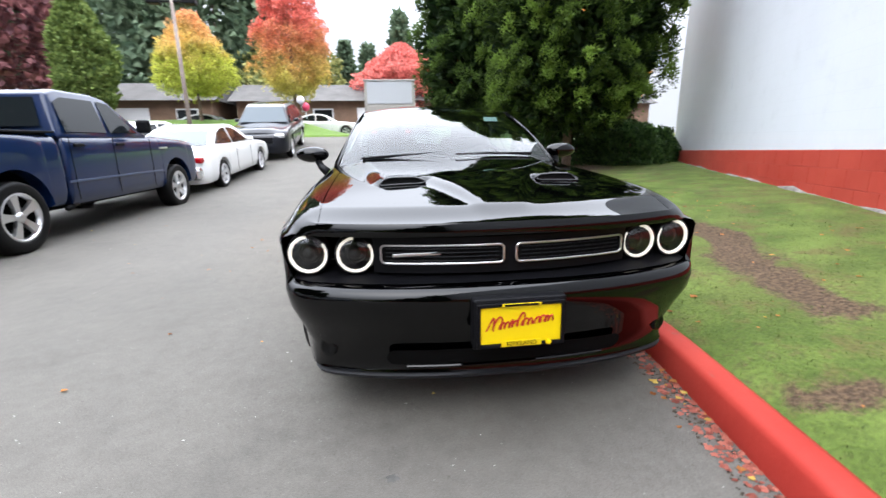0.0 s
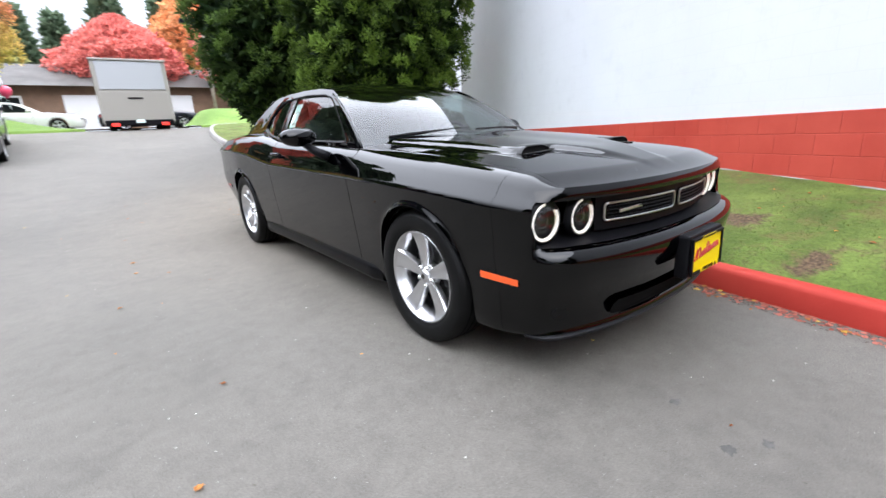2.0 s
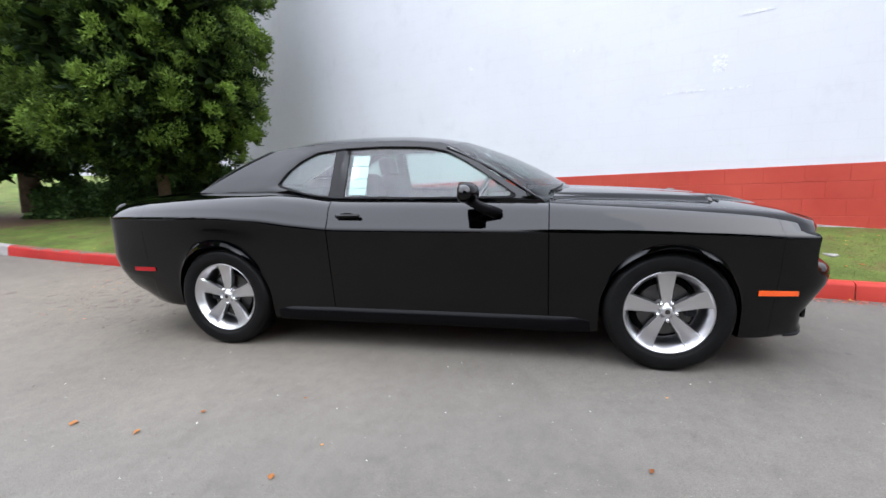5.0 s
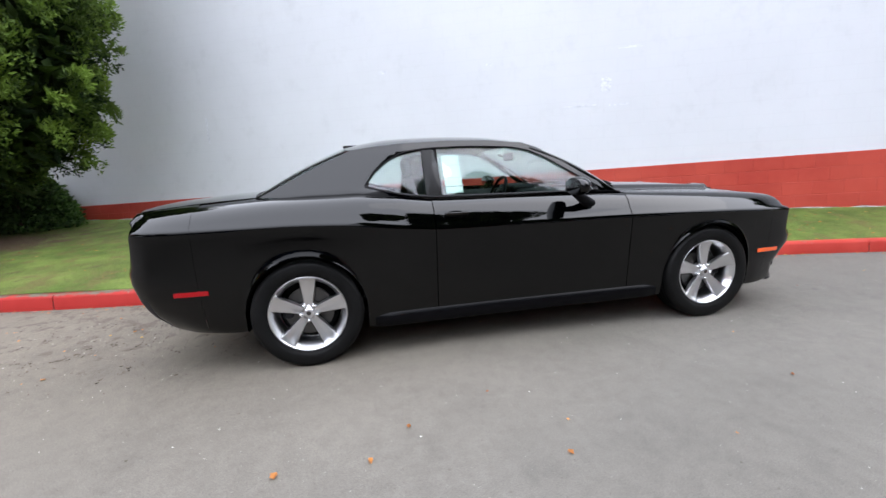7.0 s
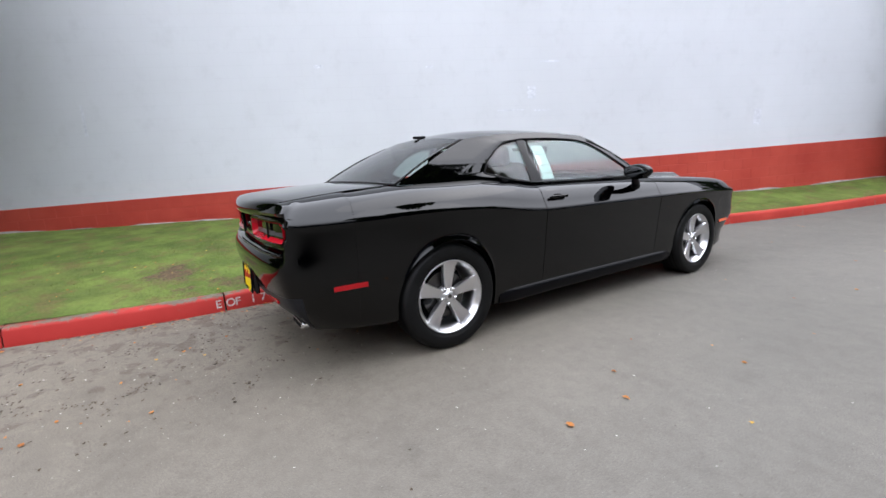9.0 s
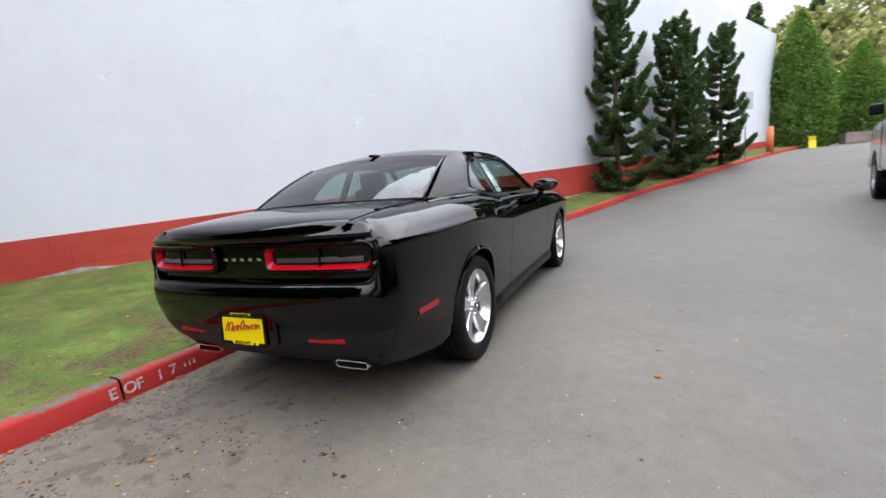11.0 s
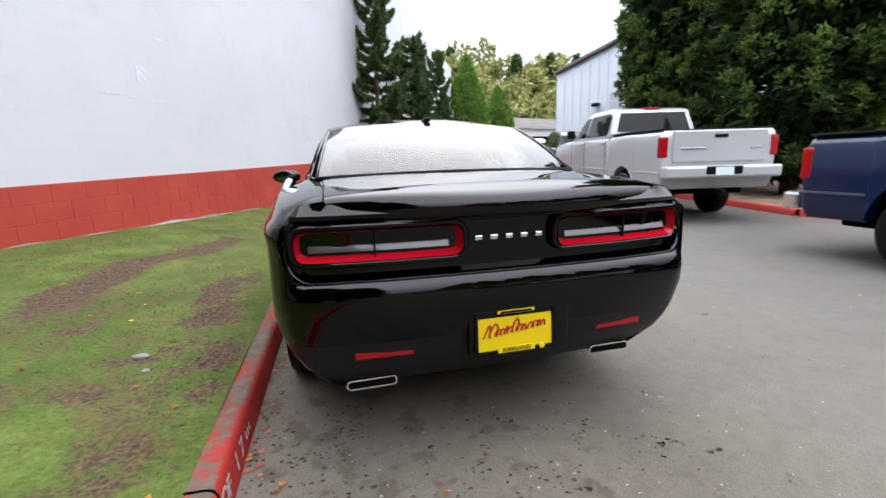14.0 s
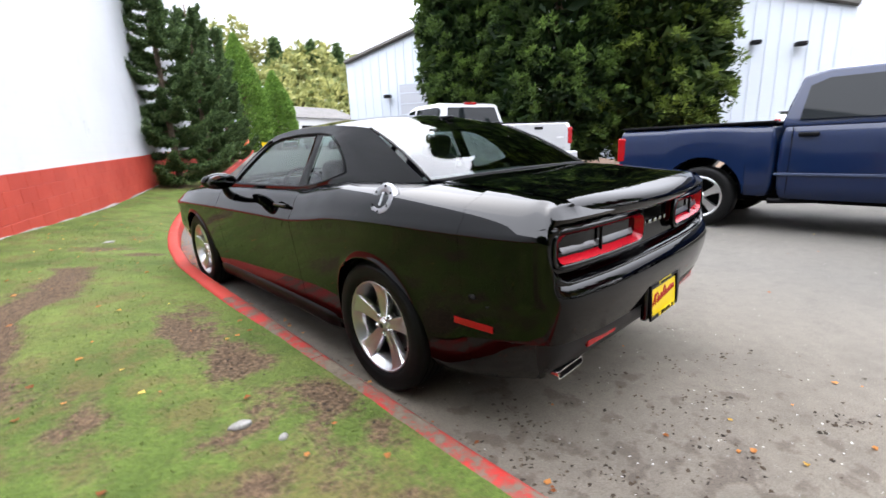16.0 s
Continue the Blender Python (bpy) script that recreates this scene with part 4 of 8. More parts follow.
def section(p, tangent, arch=True, sill=None):
    """The outline of the body at a point of the plan curve: a list of (x, y, z)."""
    y = p.y
    low_f, low_r = 1 - blend(-2.3, -1.9, y), blend(1.9, 2.45, y)
    top_f, top_r = 1 - blend(-2.216, -2.196, y), blend(2.445, 2.505, y)
    lip_f = 1 - blend(-2.34, -2.12, y)
    ins, zs = side_rows(y)
    fs = [low_f if i < 9 else top_f if i < 13 else lip_f for i in range(ROWS_N)]
    rs = [low_r if i < 9 else top_r for i in range(ROWS_N)]
    plain = ins
    ins = [s * (1 - f - r) + a * f + b * r for s, a, b, f, r in zip(ins, FRONT_IN, REAR_IN, fs, rs)]
    if y > 1.5:
        # the flank stays full up to the corner
        for i, full in ((7, 0.004), (8, 0.006)):
            ins[i] = (plain[i] * (1 - low_r) + full * low_r) * (1 - top_r) + REAR_IN[i] * top_r
    zs = [s * (1 - f - r) + a * f + b * r for s, a, b, f, r in zip(zs, FRONT_Z, REAR_Z, fs, rs)]
    sweep = 0.2 + 0.055 * blend(1.8, 1.86, y)
    zs = [max(z, sweep + 0.006 * i) if i < 5 else z for i, z in enumerate(zs)]
    low = zs[0]
    if arch:
        for axle in (AXLE_F, AXLE_R):
            d = abs(y - axle)
            if d < ARCH:
                low = HUB_Z + math.sqrt(ARCH * ARCH - d * d)
    if low > zs[0] + 1e-4:
        zc, z0 = zs[11], zs[0]
        zn = [zc - (zc - z) * (zc - low) / (zc - z0) if i < 11 else z for i, z in enumerate(zs)]
        order = sorted(zip(zs[1:], ins[1:]))
        ins = [float(np.interp(z, [q[0] for q in order], [q[1] for q in order])) if i < 11 else ins[i] for i, z in enumerate(zn)]
        lip = 0.02 * (1 - (min(abs(y - AXLE_F), abs(y - AXLE_R)) / ARCH) ** 4)
        ins = [max(0.0, v - lip * max(0, 1 - (z - low) / 0.022)) if i < 11 else v for i, (v, z) in enumerate(zip(ins, zn))]
        zs = zn
        ins[0] += 0.07
        zs[0] = zs[1] = low
    n = Vector((tangent.y, -tangent.x))
    if n.x * p.x + n.y * p.y < 0 and abs(p.x) > 0.05:
        n = -n
    if abs(p.x) <= 0.05:
        n = Vector((0, 1 if p.y > 0 else -1))
    out = [(p.x - n.x * i, p.y - n.y * i, z) for i, z in zip(ins, zs)]
    if y < -2.1:
        # the lamp recess goes straight back
        for k in range(10, 13):
            flat = ins[k] * fs[k]
            rest = ins[k] - flat
            out[k] = (p.x - n.x * rest, p.y - n.y * rest + flat, zs[k])
    if y > 2.4:
        # so does the tail panel
        for k in range(10, 13):
            flat = ins[k] * rs[k]
            rest = ins[k] - flat
            out[k] = (p.x - n.x * rest, p.y - n.y * rest - flat, zs[k])
    return out


def column(i, side):
    p = CURVE[i]
    t = (CURVE[min(i + 1, len(CURVE) - 1)] - CURVE[max(i - 1, 0)]).normalized()
    return [(x * side, y, z) for x, y, z in section(p, t)]


def column_at(y, side):
    """A column at an exact y on the side."""
    i = curve_index(y)
    j = i + 1 if CURVE[i].y < y else i - 1
    a, b = CURVE[i], CURVE[j]
    f = (y - a.y) / (b.y - a.y) if abs(b.y - a.y) > 1e-6 else 0
    p = a.lerp(b, f)
    t = (CURVE[min(i + 1, len(CURVE) - 1)] - CURVE[max(i - 1, 0)]).normalized()
    return [(x * side, yy, z) for x, yy, z in section(p, t)]


SLOT_Y = -1.778


def dome_edge(y):
    """Half width of the hood's raised middle: narrow ahead of the slots, wide behind them."""
    ahead = smooth_keys([(-2.3, 0.07), (-2.0, 0.17), (SLOT_Y, 0.268)], y)
    behind = smooth_keys([(SLOT_Y, 0.5), (-1.3, 0.555), (-0.85, 0.62)], y)
    return ahead + (behind - ahead) * blend(SLOT_Y - 0.012, SLOT_Y + 0.012, y)


HALF_NOSE = [(c.x, c.y) for c in CURVE[:len(CURVE) // 2] if c.x < 0.9]


def tip_y(x):
    """Where the hood's leading edge lies."""
    return float(np.interp(min(abs(x), 0.74), [c[0] for c in HALF_NOSE], [c[1] for c in HALF_NOSE])) + 0.102


def hood_z(x, y):
    edge = smooth_keys(SHOULDER, y) + 0.012
    mid = smooth_keys([(-2.42, 0.845), (-2.3, 0.885), (-2.1, 0.926), (-1.85, 0.962), (-1.5, 0.992), (-1.0, 1.024), (-0.7, 1.04)], y)
    u = min(abs(x) / 0.78, 1)
    e = dome_edge(y)
    dome = 0.027 * (1 - blend(e - 0.03, e + 0.05, abs(x))) * blend(-2.32, -1.92, y)
    vee = -0.006 * math.exp(-(x / 0.16) ** 2) * blend(-2.2, -1.7, y)
    z = edge + (mid - edge) * (1 - u ** 2.6) + dome + vee
    brow = max(0.0, 1 - max(0.0, y - tip_y(x)) / 0.14)
    return z + (0.859 - z) * brow ** 1.4


def deck_z(x, y):
    edge = smooth_keys(SHOULDER, y)
    mid = smooth_keys([(1.7, 1.112), (2.0, 1.104), (2.3, 1.082), (2.42, 1.072), (2.5, 1.05), (2.56, 1.02)], y)
    return edge + (mid - edge) * (1 - min(abs(x) / 0.78, 1) ** 3)


def fold(cols, depth=0.03):
    """Turns the panel's two end columns inward, so that the shut lines have depth."""
    def inner(c):
        return [(x - (depth if x > 0 else -depth), y, z) for x, y, z in c]
    return [inner(cols[0])] + cols + [inner(cols[-1])]


def inner_strip(cols, reach, level):
    """One more row on top of each column, carried in to |x| = reach."""
    out = []
    for c in cols:
        x, y, z = c[-1]
        s = 1 if x > 0 else -1
        if abs(x) > reach:
            top = level(reach, y)
            curve = [(s * (abs(x) + (reach - abs(x)) * t), y, z + (top - z) * (2 * t - t * t)) for t in (0.25, 0.5, 0.75)]
            out.append(c + curve + [(s * reach, y, top), (s * (reach - 0.002), y, top - 0.03)])
        else:
            out.append(c + [(x, y, z)] * 4 + [(x, y, z - 0.03)])
    return out


def panel(name, cols, mat, parent, label="", flip=False):
    me = grid_mesh(name, cols, mat, True)
    bm = bmesh.new()
    bm.from_mesh(me)
    bmesh.ops.remove_doubles(bm, verts=bm.verts, dist=2e-4)
    bmesh.ops.recalc_face_normals(bm, faces=bm.faces)
    for e in bm.edges:
        if len(e.link_faces) == 2 and e.calc_face_angle(0) > radians(54):
            e.smooth = False
    bm.to_mesh(me)
    bm.free()
    return part(name, me, None, parent, label)


def side_columns(y0, y1, side):
    """Columns between two stations of the side, exact at the ends and at the arch."""
    marks = [a + s * (ARCH - e) for a in (AXLE_F, AXLE_R) for s in (-1, 1) for e in (-0.001, 0.001, 0.006, 0.02)]
    ys = sorted(set([y0, y1] + [c.y for c in CURVE if y0 + 0.004 < c.y < y1 - 0.004 and c.x > 0.3] + [m for m in marks if y0 < m < y1]))
    return [column_at(y, side) for y in ys]


def side_x(y, z):
    """Half width of the cabin's side at a height above the belt."""
    zb = smooth_keys(SHOULDER, y)
    p = CURVE[curve_index(y)]
    xb = p.x - smooth_keys(TOP_INSET, y)
    h = max(z - zb, 0)
    return xb - 0.43 * h - 0.28 * h * h


def ring_rows(outer, inner, centre, extra=48):
    """Matches two outlines (y, z) round a centre, as two rows."""
    def hit(poly, a):
        d = (math.cos(a), math.sin(a))
        best = None
        for p, q in zip(poly, poly[1:] + poly[:1]):
            ex, ey = q[0] - p[0], q[1] - p[1]
            den = d[0] * ey - d[1] * ex
            if abs(den) < 1e-12:
                continue
            wx, wy = p[0] - centre[0], p[1] - centre[1]
            t = (wx * ey - wy * ex) / den
            u = (wx * d[1] - wy * d[0]) / den
            if t > 0 and -1e-9 <= u <= 1 + 1e-9 and (best is None or t > best):
                best = t
        return (centre[0] + d[0] * best, centre[1] + d[1] * best)
    angles = sorted(set([math.atan2(q[1] - centre[1], q[0] - centre[0]) for q in outer + inner] + [-math.pi + 2 * math.pi * k / extra for k in range(extra)]))
    return [hit(outer, a) for a in angles], [hit(inner, a) for a in angles]


def round_poly(poly, keep=(), n=5, r=0.25):
    """Rounds the corners of an outline."""
    out = []
    for i, p in enumerate(poly):
        a, b = Vector(poly[i - 1]), Vector(poly[(i + 1) % len(poly)])
        p = Vector(p)
        if i in keep:
            out.append(tuple(p))
            continue
        s, e = p.lerp(a, r), p.lerp(b, r)
        for k in range(n):
            t = k / (n - 1)
            out.append(tuple(s * (1 - t) ** 2 + p * 2 * t * (1 - t) + e * t * t))
    return out


CABIN = [(-0.79, 0.985), (-0.55, 1.12), (-0.33, 1.268), (-0.21, 1.345), (-0.1, 1.387), (0.15, 1.412), (0.45, 1.42), (0.75, 1.412), (1.0, 1.392), (1.13, 1.375), (1.3, 1.304), (1.5, 1.207), (1.72, 1.098), (1.5, 1.085), (1.1, 1.078), (0.8, 1.045), (0.55, 1.015), (0.0, 1.0)]
WINDOW = [(-0.63, 1.022), (-0.46, 1.14), (-0.27, 1.262), (-0.14, 1.33), (0.0, 1.36), (0.3, 1.376), (0.6, 1.372), (0.78, 1.352), (0.9, 1.295), (1.0, 1.215), (1.06, 1.135), (1.0, 1.115), (0.8, 1.065), (0.6, 1.04), (0.0, 1.028)]


def build_body(car):
    # front and rear fascia run round the corners
    front = [i for i in range(len(CURVE)) if CURVE[i].y < -2.03 and i < len(CURVE) // 2]
    cols = [column(i, -1) for i in reversed(front)] + [column(i, 1) for i in front[1:]]
    ends = (column_at(-2.0136, -1), column_at(-2.0136, 1))
    cols = [ends[0]] + cols + [ends[1]]
    panel("front_bumper", fold(inner_strip(cols, 0.742, hood_z), 0.01), PAINT, car)
    rear = [i for i in range(len(CURVE)) if CURVE[i].y > 2.11 and i > len(CURVE) // 2]
    cols = [column(i, 1) for i in rear] + [column(i, -1) for i in reversed(rear[:-1])]
    cols = [column_at(2.0955, 1)] + cols + [column_at(2.0955, -1)]
    rear_top = inner_strip(cols, 0.68, deck_z)
    panel("rear_bumper", fold([c[5:] for c in rear_top], 0.01), PAINT, car)
    mid = [c for c in cols if c[5][1] > 2.4]
    panel("diffuser", [c[:6] for c in mid], SATIN, car, "dark grey satin lower bumper")
    half = [c for c in cols if c[5][1] <= 2.42 and c[5][0] > 0]
    panel("rear_bumper_corner", [c[:6] for c in half], PAINT, car)
    panel("rear_bumper_corner", [[(-x, y, z) for x, y, z in c[:6]] for c in half], PAINT, car)
    for side in (1, -1):
        panel("fender", fold(inner_strip(side_columns(-2.012, -0.803, side), 0.745, hood_z)), PAINT, car)
        door = panel("door", fold(inner_strip(side_columns(-0.797, 0.617, side), 0.79, lambda x, y: smooth_keys(SHOULDER, y) + 0.004)), PAINT, car)
        panel("rear_quarter", fold(inner_strip(side_columns(0.623, 2.094, side), 0.68, lambda x, y: smooth_keys(SHOULDER, y) + 0.006)), PAINT, car)
        door_details(door, side)
        rows = []
        for k in range(43):
            y = -1.05 + 0.05 * k
            x = CURVE[curve_index(y)].x
            end = 0.02 * (1 - blend(0.0, 0.12, 1.05 - abs(y)))
            rows.append([(side * (x - d - end), y, z) for d, z in ((0.062, 0.3), (0.05, 0.288), (0.044, 0.272), (0.044, 0.225), (0.052, 0.205), (0.09, 0.194), (0.16, 0.19))])
        panel("side_sill", rows, SILL, car, "satin black sill below the door")
        for axle in (AXLE_F, AXLE_R):
            liner = []
            for k in range(25):
                a = math.pi * k / 24
                liner.append([(side * x, axle + math.cos(a) * (ARCH + 0.012), HUB_Z + math.sin(a) * (ARCH + 0.012)) for x in (0.5, 0.62, 0.74, 0.86)])
            back = [[(side * 0.55, axle + math.cos(math.pi * k / 24) * r, HUB_Z + math.sin(math.pi * k / 24) * r) for r in (0.05, ARCH + 0.02)] for k in range(25)]
            panel("wheel_well", liner, CAVITY, car)
            panel("wheel_well_back", back, CAVITY, car)
    # hood with its own front edge behind the lip
    rows = []
    xs = [-0.74 + 1.48 * j / 100 for j in range(101)]
    tip = {x: tip_y(x) for x in xs}
    for i in range(121):
        row = []
        for x in xs:
            back = -0.86 + 0.12 * (x / 0.74) ** 2 - 0.06
            y = tip[x] + (back - tip[x]) * (i / 120) ** 1.1
            row.append((x, y, hood_z(x, y)))
        rows.append(row)
    panel("hood", rows, PAINT, car)
    # cowl between hood and windscreen
    rows = [[(x, -0.92 + 0.12 * (x / 0.74) ** 2 + d, hood_z(x, -0.9) + h) for x in xs] for d, h in ((-0.01, -0.02), (0.03, -0.025), (0.1, -0.01), (0.2, 0.0))]
    panel("cowl", rows, TRIM, car)
    # boot lid
    rows = []
    xs = [-0.675 + 1.35 * j / 30 for j in range(31)]
    for i in range(15):
        row = []
        for x in xs:
            k = min((q for q in range(len(CURVE) // 2, len(CURVE))), key=lambda q: abs(CURVE[q].x - abs(x)))
            end = CURVE[k].y - 0.072
            y = 1.72 + 0.06 * (1 - (x / 0.68) ** 2) + (end - 1.75) * i / 14
            row.append((x, y, deck_z(x, y) + 0.003))
        rows.append(row)
    tail = rows[-1]
    for d, f in ((0.018, 0.2), (0.03, 0.5), (0.026, 0.8), (0.016, 1.0), (-0.04, 1.1)):
        rows.append([(x, y + d, z + (0.962 - z) * f) for x, y, z in tail])
    lid = panel("boot_lid", rows, PAINT, car)
    # dark inner shell closes the shut lines
    cols = []
    for side in (1, -1):
        c = [[(x * 0.955, y, z - 0.012) for x, y, z in column_at(y0, side)[1:]] for y0 in [-1.95 + 0.05 * k for k in range(82)] if min(abs(y0 - AXLE_F), abs(y0 - AXLE_R)) > ARCH + 0.05 or True]
        panel("inner_shell", c, CAVITY, car)
    bm = box_bm(1.3, 4.2, 0.05, (0, -0.05, 0.255), 0.01)
    part("floor_pan", bm, CAVITY, car)
    return lid


def door_details(door, side):
    """Pull handle in its recess, and the mirror on its arm."""
    x = side_x(0.46, 0.9) + 0.086
    bm = box_bm(0.022, 0.17, 0.024, (side * (x + 0.008), 0.47, 0.93), 0.01, 3)
    part("door_handle", bm, PAINT, door)
    bm = lathe_bm([(0.0, 0.0), (0.05, 0.0), (0.058, 0.006), (0.0, 0.007)], 24, "x")
    bmesh.ops.scale(bm, vec=(side, 1.35, 0.72), verts=bm.verts)
    bmesh.ops.translate(bm, vec=(side * (x - 0.014), 0.48, 0.908), verts=bm.verts)
    part("handle_recess", bm, CAVITY, door)


def build_cabin(car):
    """Side frames with their windows, pillars, roof, windscreen and rear window."""
    outer, inner = ring_rows(CABIN, round_poly(WINDOW, (), 4, 0.2), (0.25, 1.2))
    edge = [(c[0] * 0.985 + 0.25 * 0.015, c[1] * 0.985 + 1.2 * 0.015) for c in inner]
    for side in (1, -1):
        rows = []
        for f in (0, 0.15, 0.4, 0.7, 0.94, 1.0):
            row = []
            for o, i in zip(outer, inner):
                y, z = o[0] + (i[0] - o[0]) * f, o[1] + (i[1] - o[1]) * f
                tuck = 0.014 * min(1.0, max(0.0, 1 - (z - smooth_keys(SHOULDER, y)) / 0.028)) * (1 - blend(0.85, 1.1, y))
                row.append((side * (side_x(y, z) - tuck - (0.004 if f == 1.0 else 0)), y, z))
            rows.append(row)
        rows.append([(side * (side_x(y, z) - 0.03), y, z) for y, z in inner])
        me = grid_mesh("side_frame", rows, PAINT, True, True)
        bm = bmesh.new()
        bm.from_mesh(me)
        bmesh.ops.recalc_face_normals(bm, faces=bm.faces)
        for e in bm.edges:
            if len(e.link_faces) == 2 and e.calc_face_angle(0) > radians(38):
                e.smooth = False
        bm.to_mesh(me)
        bm.free()
        part("side_frame", me, None, car)
        # black rubber round the opening
        rows = [[(side * (side_x(y, z) + d), y, z) for y, z in line] for line, d in ((inner, 0.002), ([(a[0] * 0.985 + 0.25 * 0.015, a[1] * 0.97 + 1.2 * 0.03) for a in inner], 0.003), ([(a[0] * 0.975 + 0.25 * 0.025, a[1] * 0.94 + 1.2 * 0.06) for a in inner], -0.012))]
        part("window_seal", grid_mesh("window_seal", rows, TRIM, True, True), None, car)
        # two panes with the pillar between them
        for name, y0, y1 in (("door_glass", -0.64, 0.545), ("quarter_glass", 0.645, 1.07)):
            poly = clip_poly(round_poly(WINDOW, (), 4, 0.2), y0, y1)
            part(name, fan_sheet(name, poly, side, -0.012, GLASS), None, car)
        poly = clip_poly(round_poly(WINDOW, (), 4, 0.2), 0.54, 0.65)
        part("pillar", fan_sheet("pillar", poly, side, -0.004, PILLAR), None, car)
    # roof
    rows = []
    for i in range(21):
        y = -0.2 + 1.38 * i / 20
        mid = smooth_keys([(-0.22, 1.405), (0.0, 1.445), (0.25, 1.468), (0.55, 1.476), (0.85, 1.468), (1.05, 1.442), (1.2, 1.408)], y)
        zr = float(np.interp(y, [q[0] for q in CABIN[3:10]], [q[1] for q in CABIN[3:10]]))
        xr = side_x(y, zr)
        row = []
        for j in range(25):
            u = -1 + 2 * j / 24
            bow = 0.05 * u * u * (blend(0.3, -0.2, y) + 0) if y < 0.3 else -0.03 * u * u * blend(0.8, 1.18, y)
            row.append((xr * u, y + bow, zr + (mid - zr) * (1 - abs(u) ** 2.4)))
        rows.append(row)
    panel("roof", rows, PAINT, car)
    front, back = rows[0], rows[-1]
    # windscreen, with a black band
    base = []
    for j in range(25):
        u = -1 + 2 * j / 24
        base.append((0.79 * u, -0.985 + 0.22 * abs(u) ** 2.2, 1.042 - 0.05 * u * u))
    sheet("windscreen", base, front, SCREEN_GLASS, car, 0.03)
    top = []
    for j in range(25):
        u = -1 + 2 * j / 24
        top.append((0.71 * u, 1.80 - 0.07 * u * u, 1.112 - 0.016 * u * u))
    sheet("rear_window", top, back, SCREEN_GLASS, car, 0.016)
    # bright edge strips at the windscreen's sides
    for side in (1, -1):
        a, b = base[0 if side < 0 else -1], front[0 if side < 0 else -1]
        pts = [tuple(Vector(a).lerp(Vector(b), t) + Vector((0, -0.03 * math.sin(math.pi * t) * 0.4, 0.02 * math.sin(math.pi * t)))) for t in [k / 8 for k in range(9)]]
        part("windscreen_trim", tube_bm(pts, 0.012, 6), PAINT, car, "", True)
        a, b = top[0 if side < 0 else -1], back[0 if side < 0 else -1]
        pts = [tuple(Vector(a).lerp(Vector(b), t) + Vector((0, 0.01, 0.015)) * math.sin(math.pi * t)) for t in [k / 8 for k in range(9)]]
        part("rear_window_trim", tube_bm(pts, 0.008, 6), PAINT, car, "", True)
    part("rear_window_seal", tube_bm([(x, y + 0.004, z) for x, y, z in top], 0.011, 6), TRIM, car, "", True)
    bm = box_bm(0.042, 0.11, 0.022, (0, 1.13, 1.434), 0.01, 3)
    part("antenna", bm, TRIM, car)


def clip_poly(poly, y0, y1):
    for lim, keep in ((y0, 1), (y1, -1)):
        out = []
        for p, q in zip(poly, poly[1:] + poly[:1]):
            pin, qin = (p[0] - lim) * keep >= 0, (q[0] - lim) * keep >= 0
            if pin:
                out.append(p)
            if pin != qin:
                t = (lim - p[0]) / (q[0] - p[0])
                out.append((lim, p[1] + (q[1] - p[1]) * t))
        poly = out
    return poly


def fan_sheet(name, poly, side, lift, mat):
    """A curved pane inside an outline (y, z) of the cabin's side."""
    cy, cz = sum(p[0] for p in poly) / len(poly), sum(p[1] for p in poly) / len(poly)
    verts, faces, n = [], [], len(poly)
    for f in (1.0, 0.66, 0.33):
        verts += [(side * (side_x(cy + (p[0] - cy) * f, cz + (p[1] - cz) * f) + lift), cy + (p[0] - cy) * f, cz + (p[1] - cz) * f) for p in poly]
    verts.append((side * (side_x(cy, cz) + lift), cy, cz))
    for r in range(2):
        for i in range(n):
            faces.append((r * n + i, r * n + (i + 1) % n, (r + 1) * n + (i + 1) % n, (r + 1) * n + i))
    for i in range(n):
        faces.append((2 * n + i, 2 * n + (i + 1) % n, 3 * n))
    return mesh_from(name, verts, faces, mat, True)


def sheet(name, a, b, mat, car, bulge):
    rows = []
    for i in range(13):
        t = i / 12
        s = math.sin(math.pi * t)
        rows.append([tuple(Vector(p).lerp(Vector(q), t) + Vector((0, (-1 if name == "windscreen" else 1) * bulge * 0.3 * s, bulge * s))) for p, q in zip(a, b)])
    return panel(name, rows, mat, car)


def front_y(x, inset=0.0):
    k = min((i for i in range(len(CURVE) // 2)), key=lambda i: abs(CURVE[i].x - abs(x)))
    return CURVE[k].y + inset


def rear_y(x, inset=0.0):
    k = min((i for i in range(len(CURVE) // 2, len(CURVE))), key=lambda i: abs(CURVE[i].x - abs(x)))
    return CURVE[k].y - inset


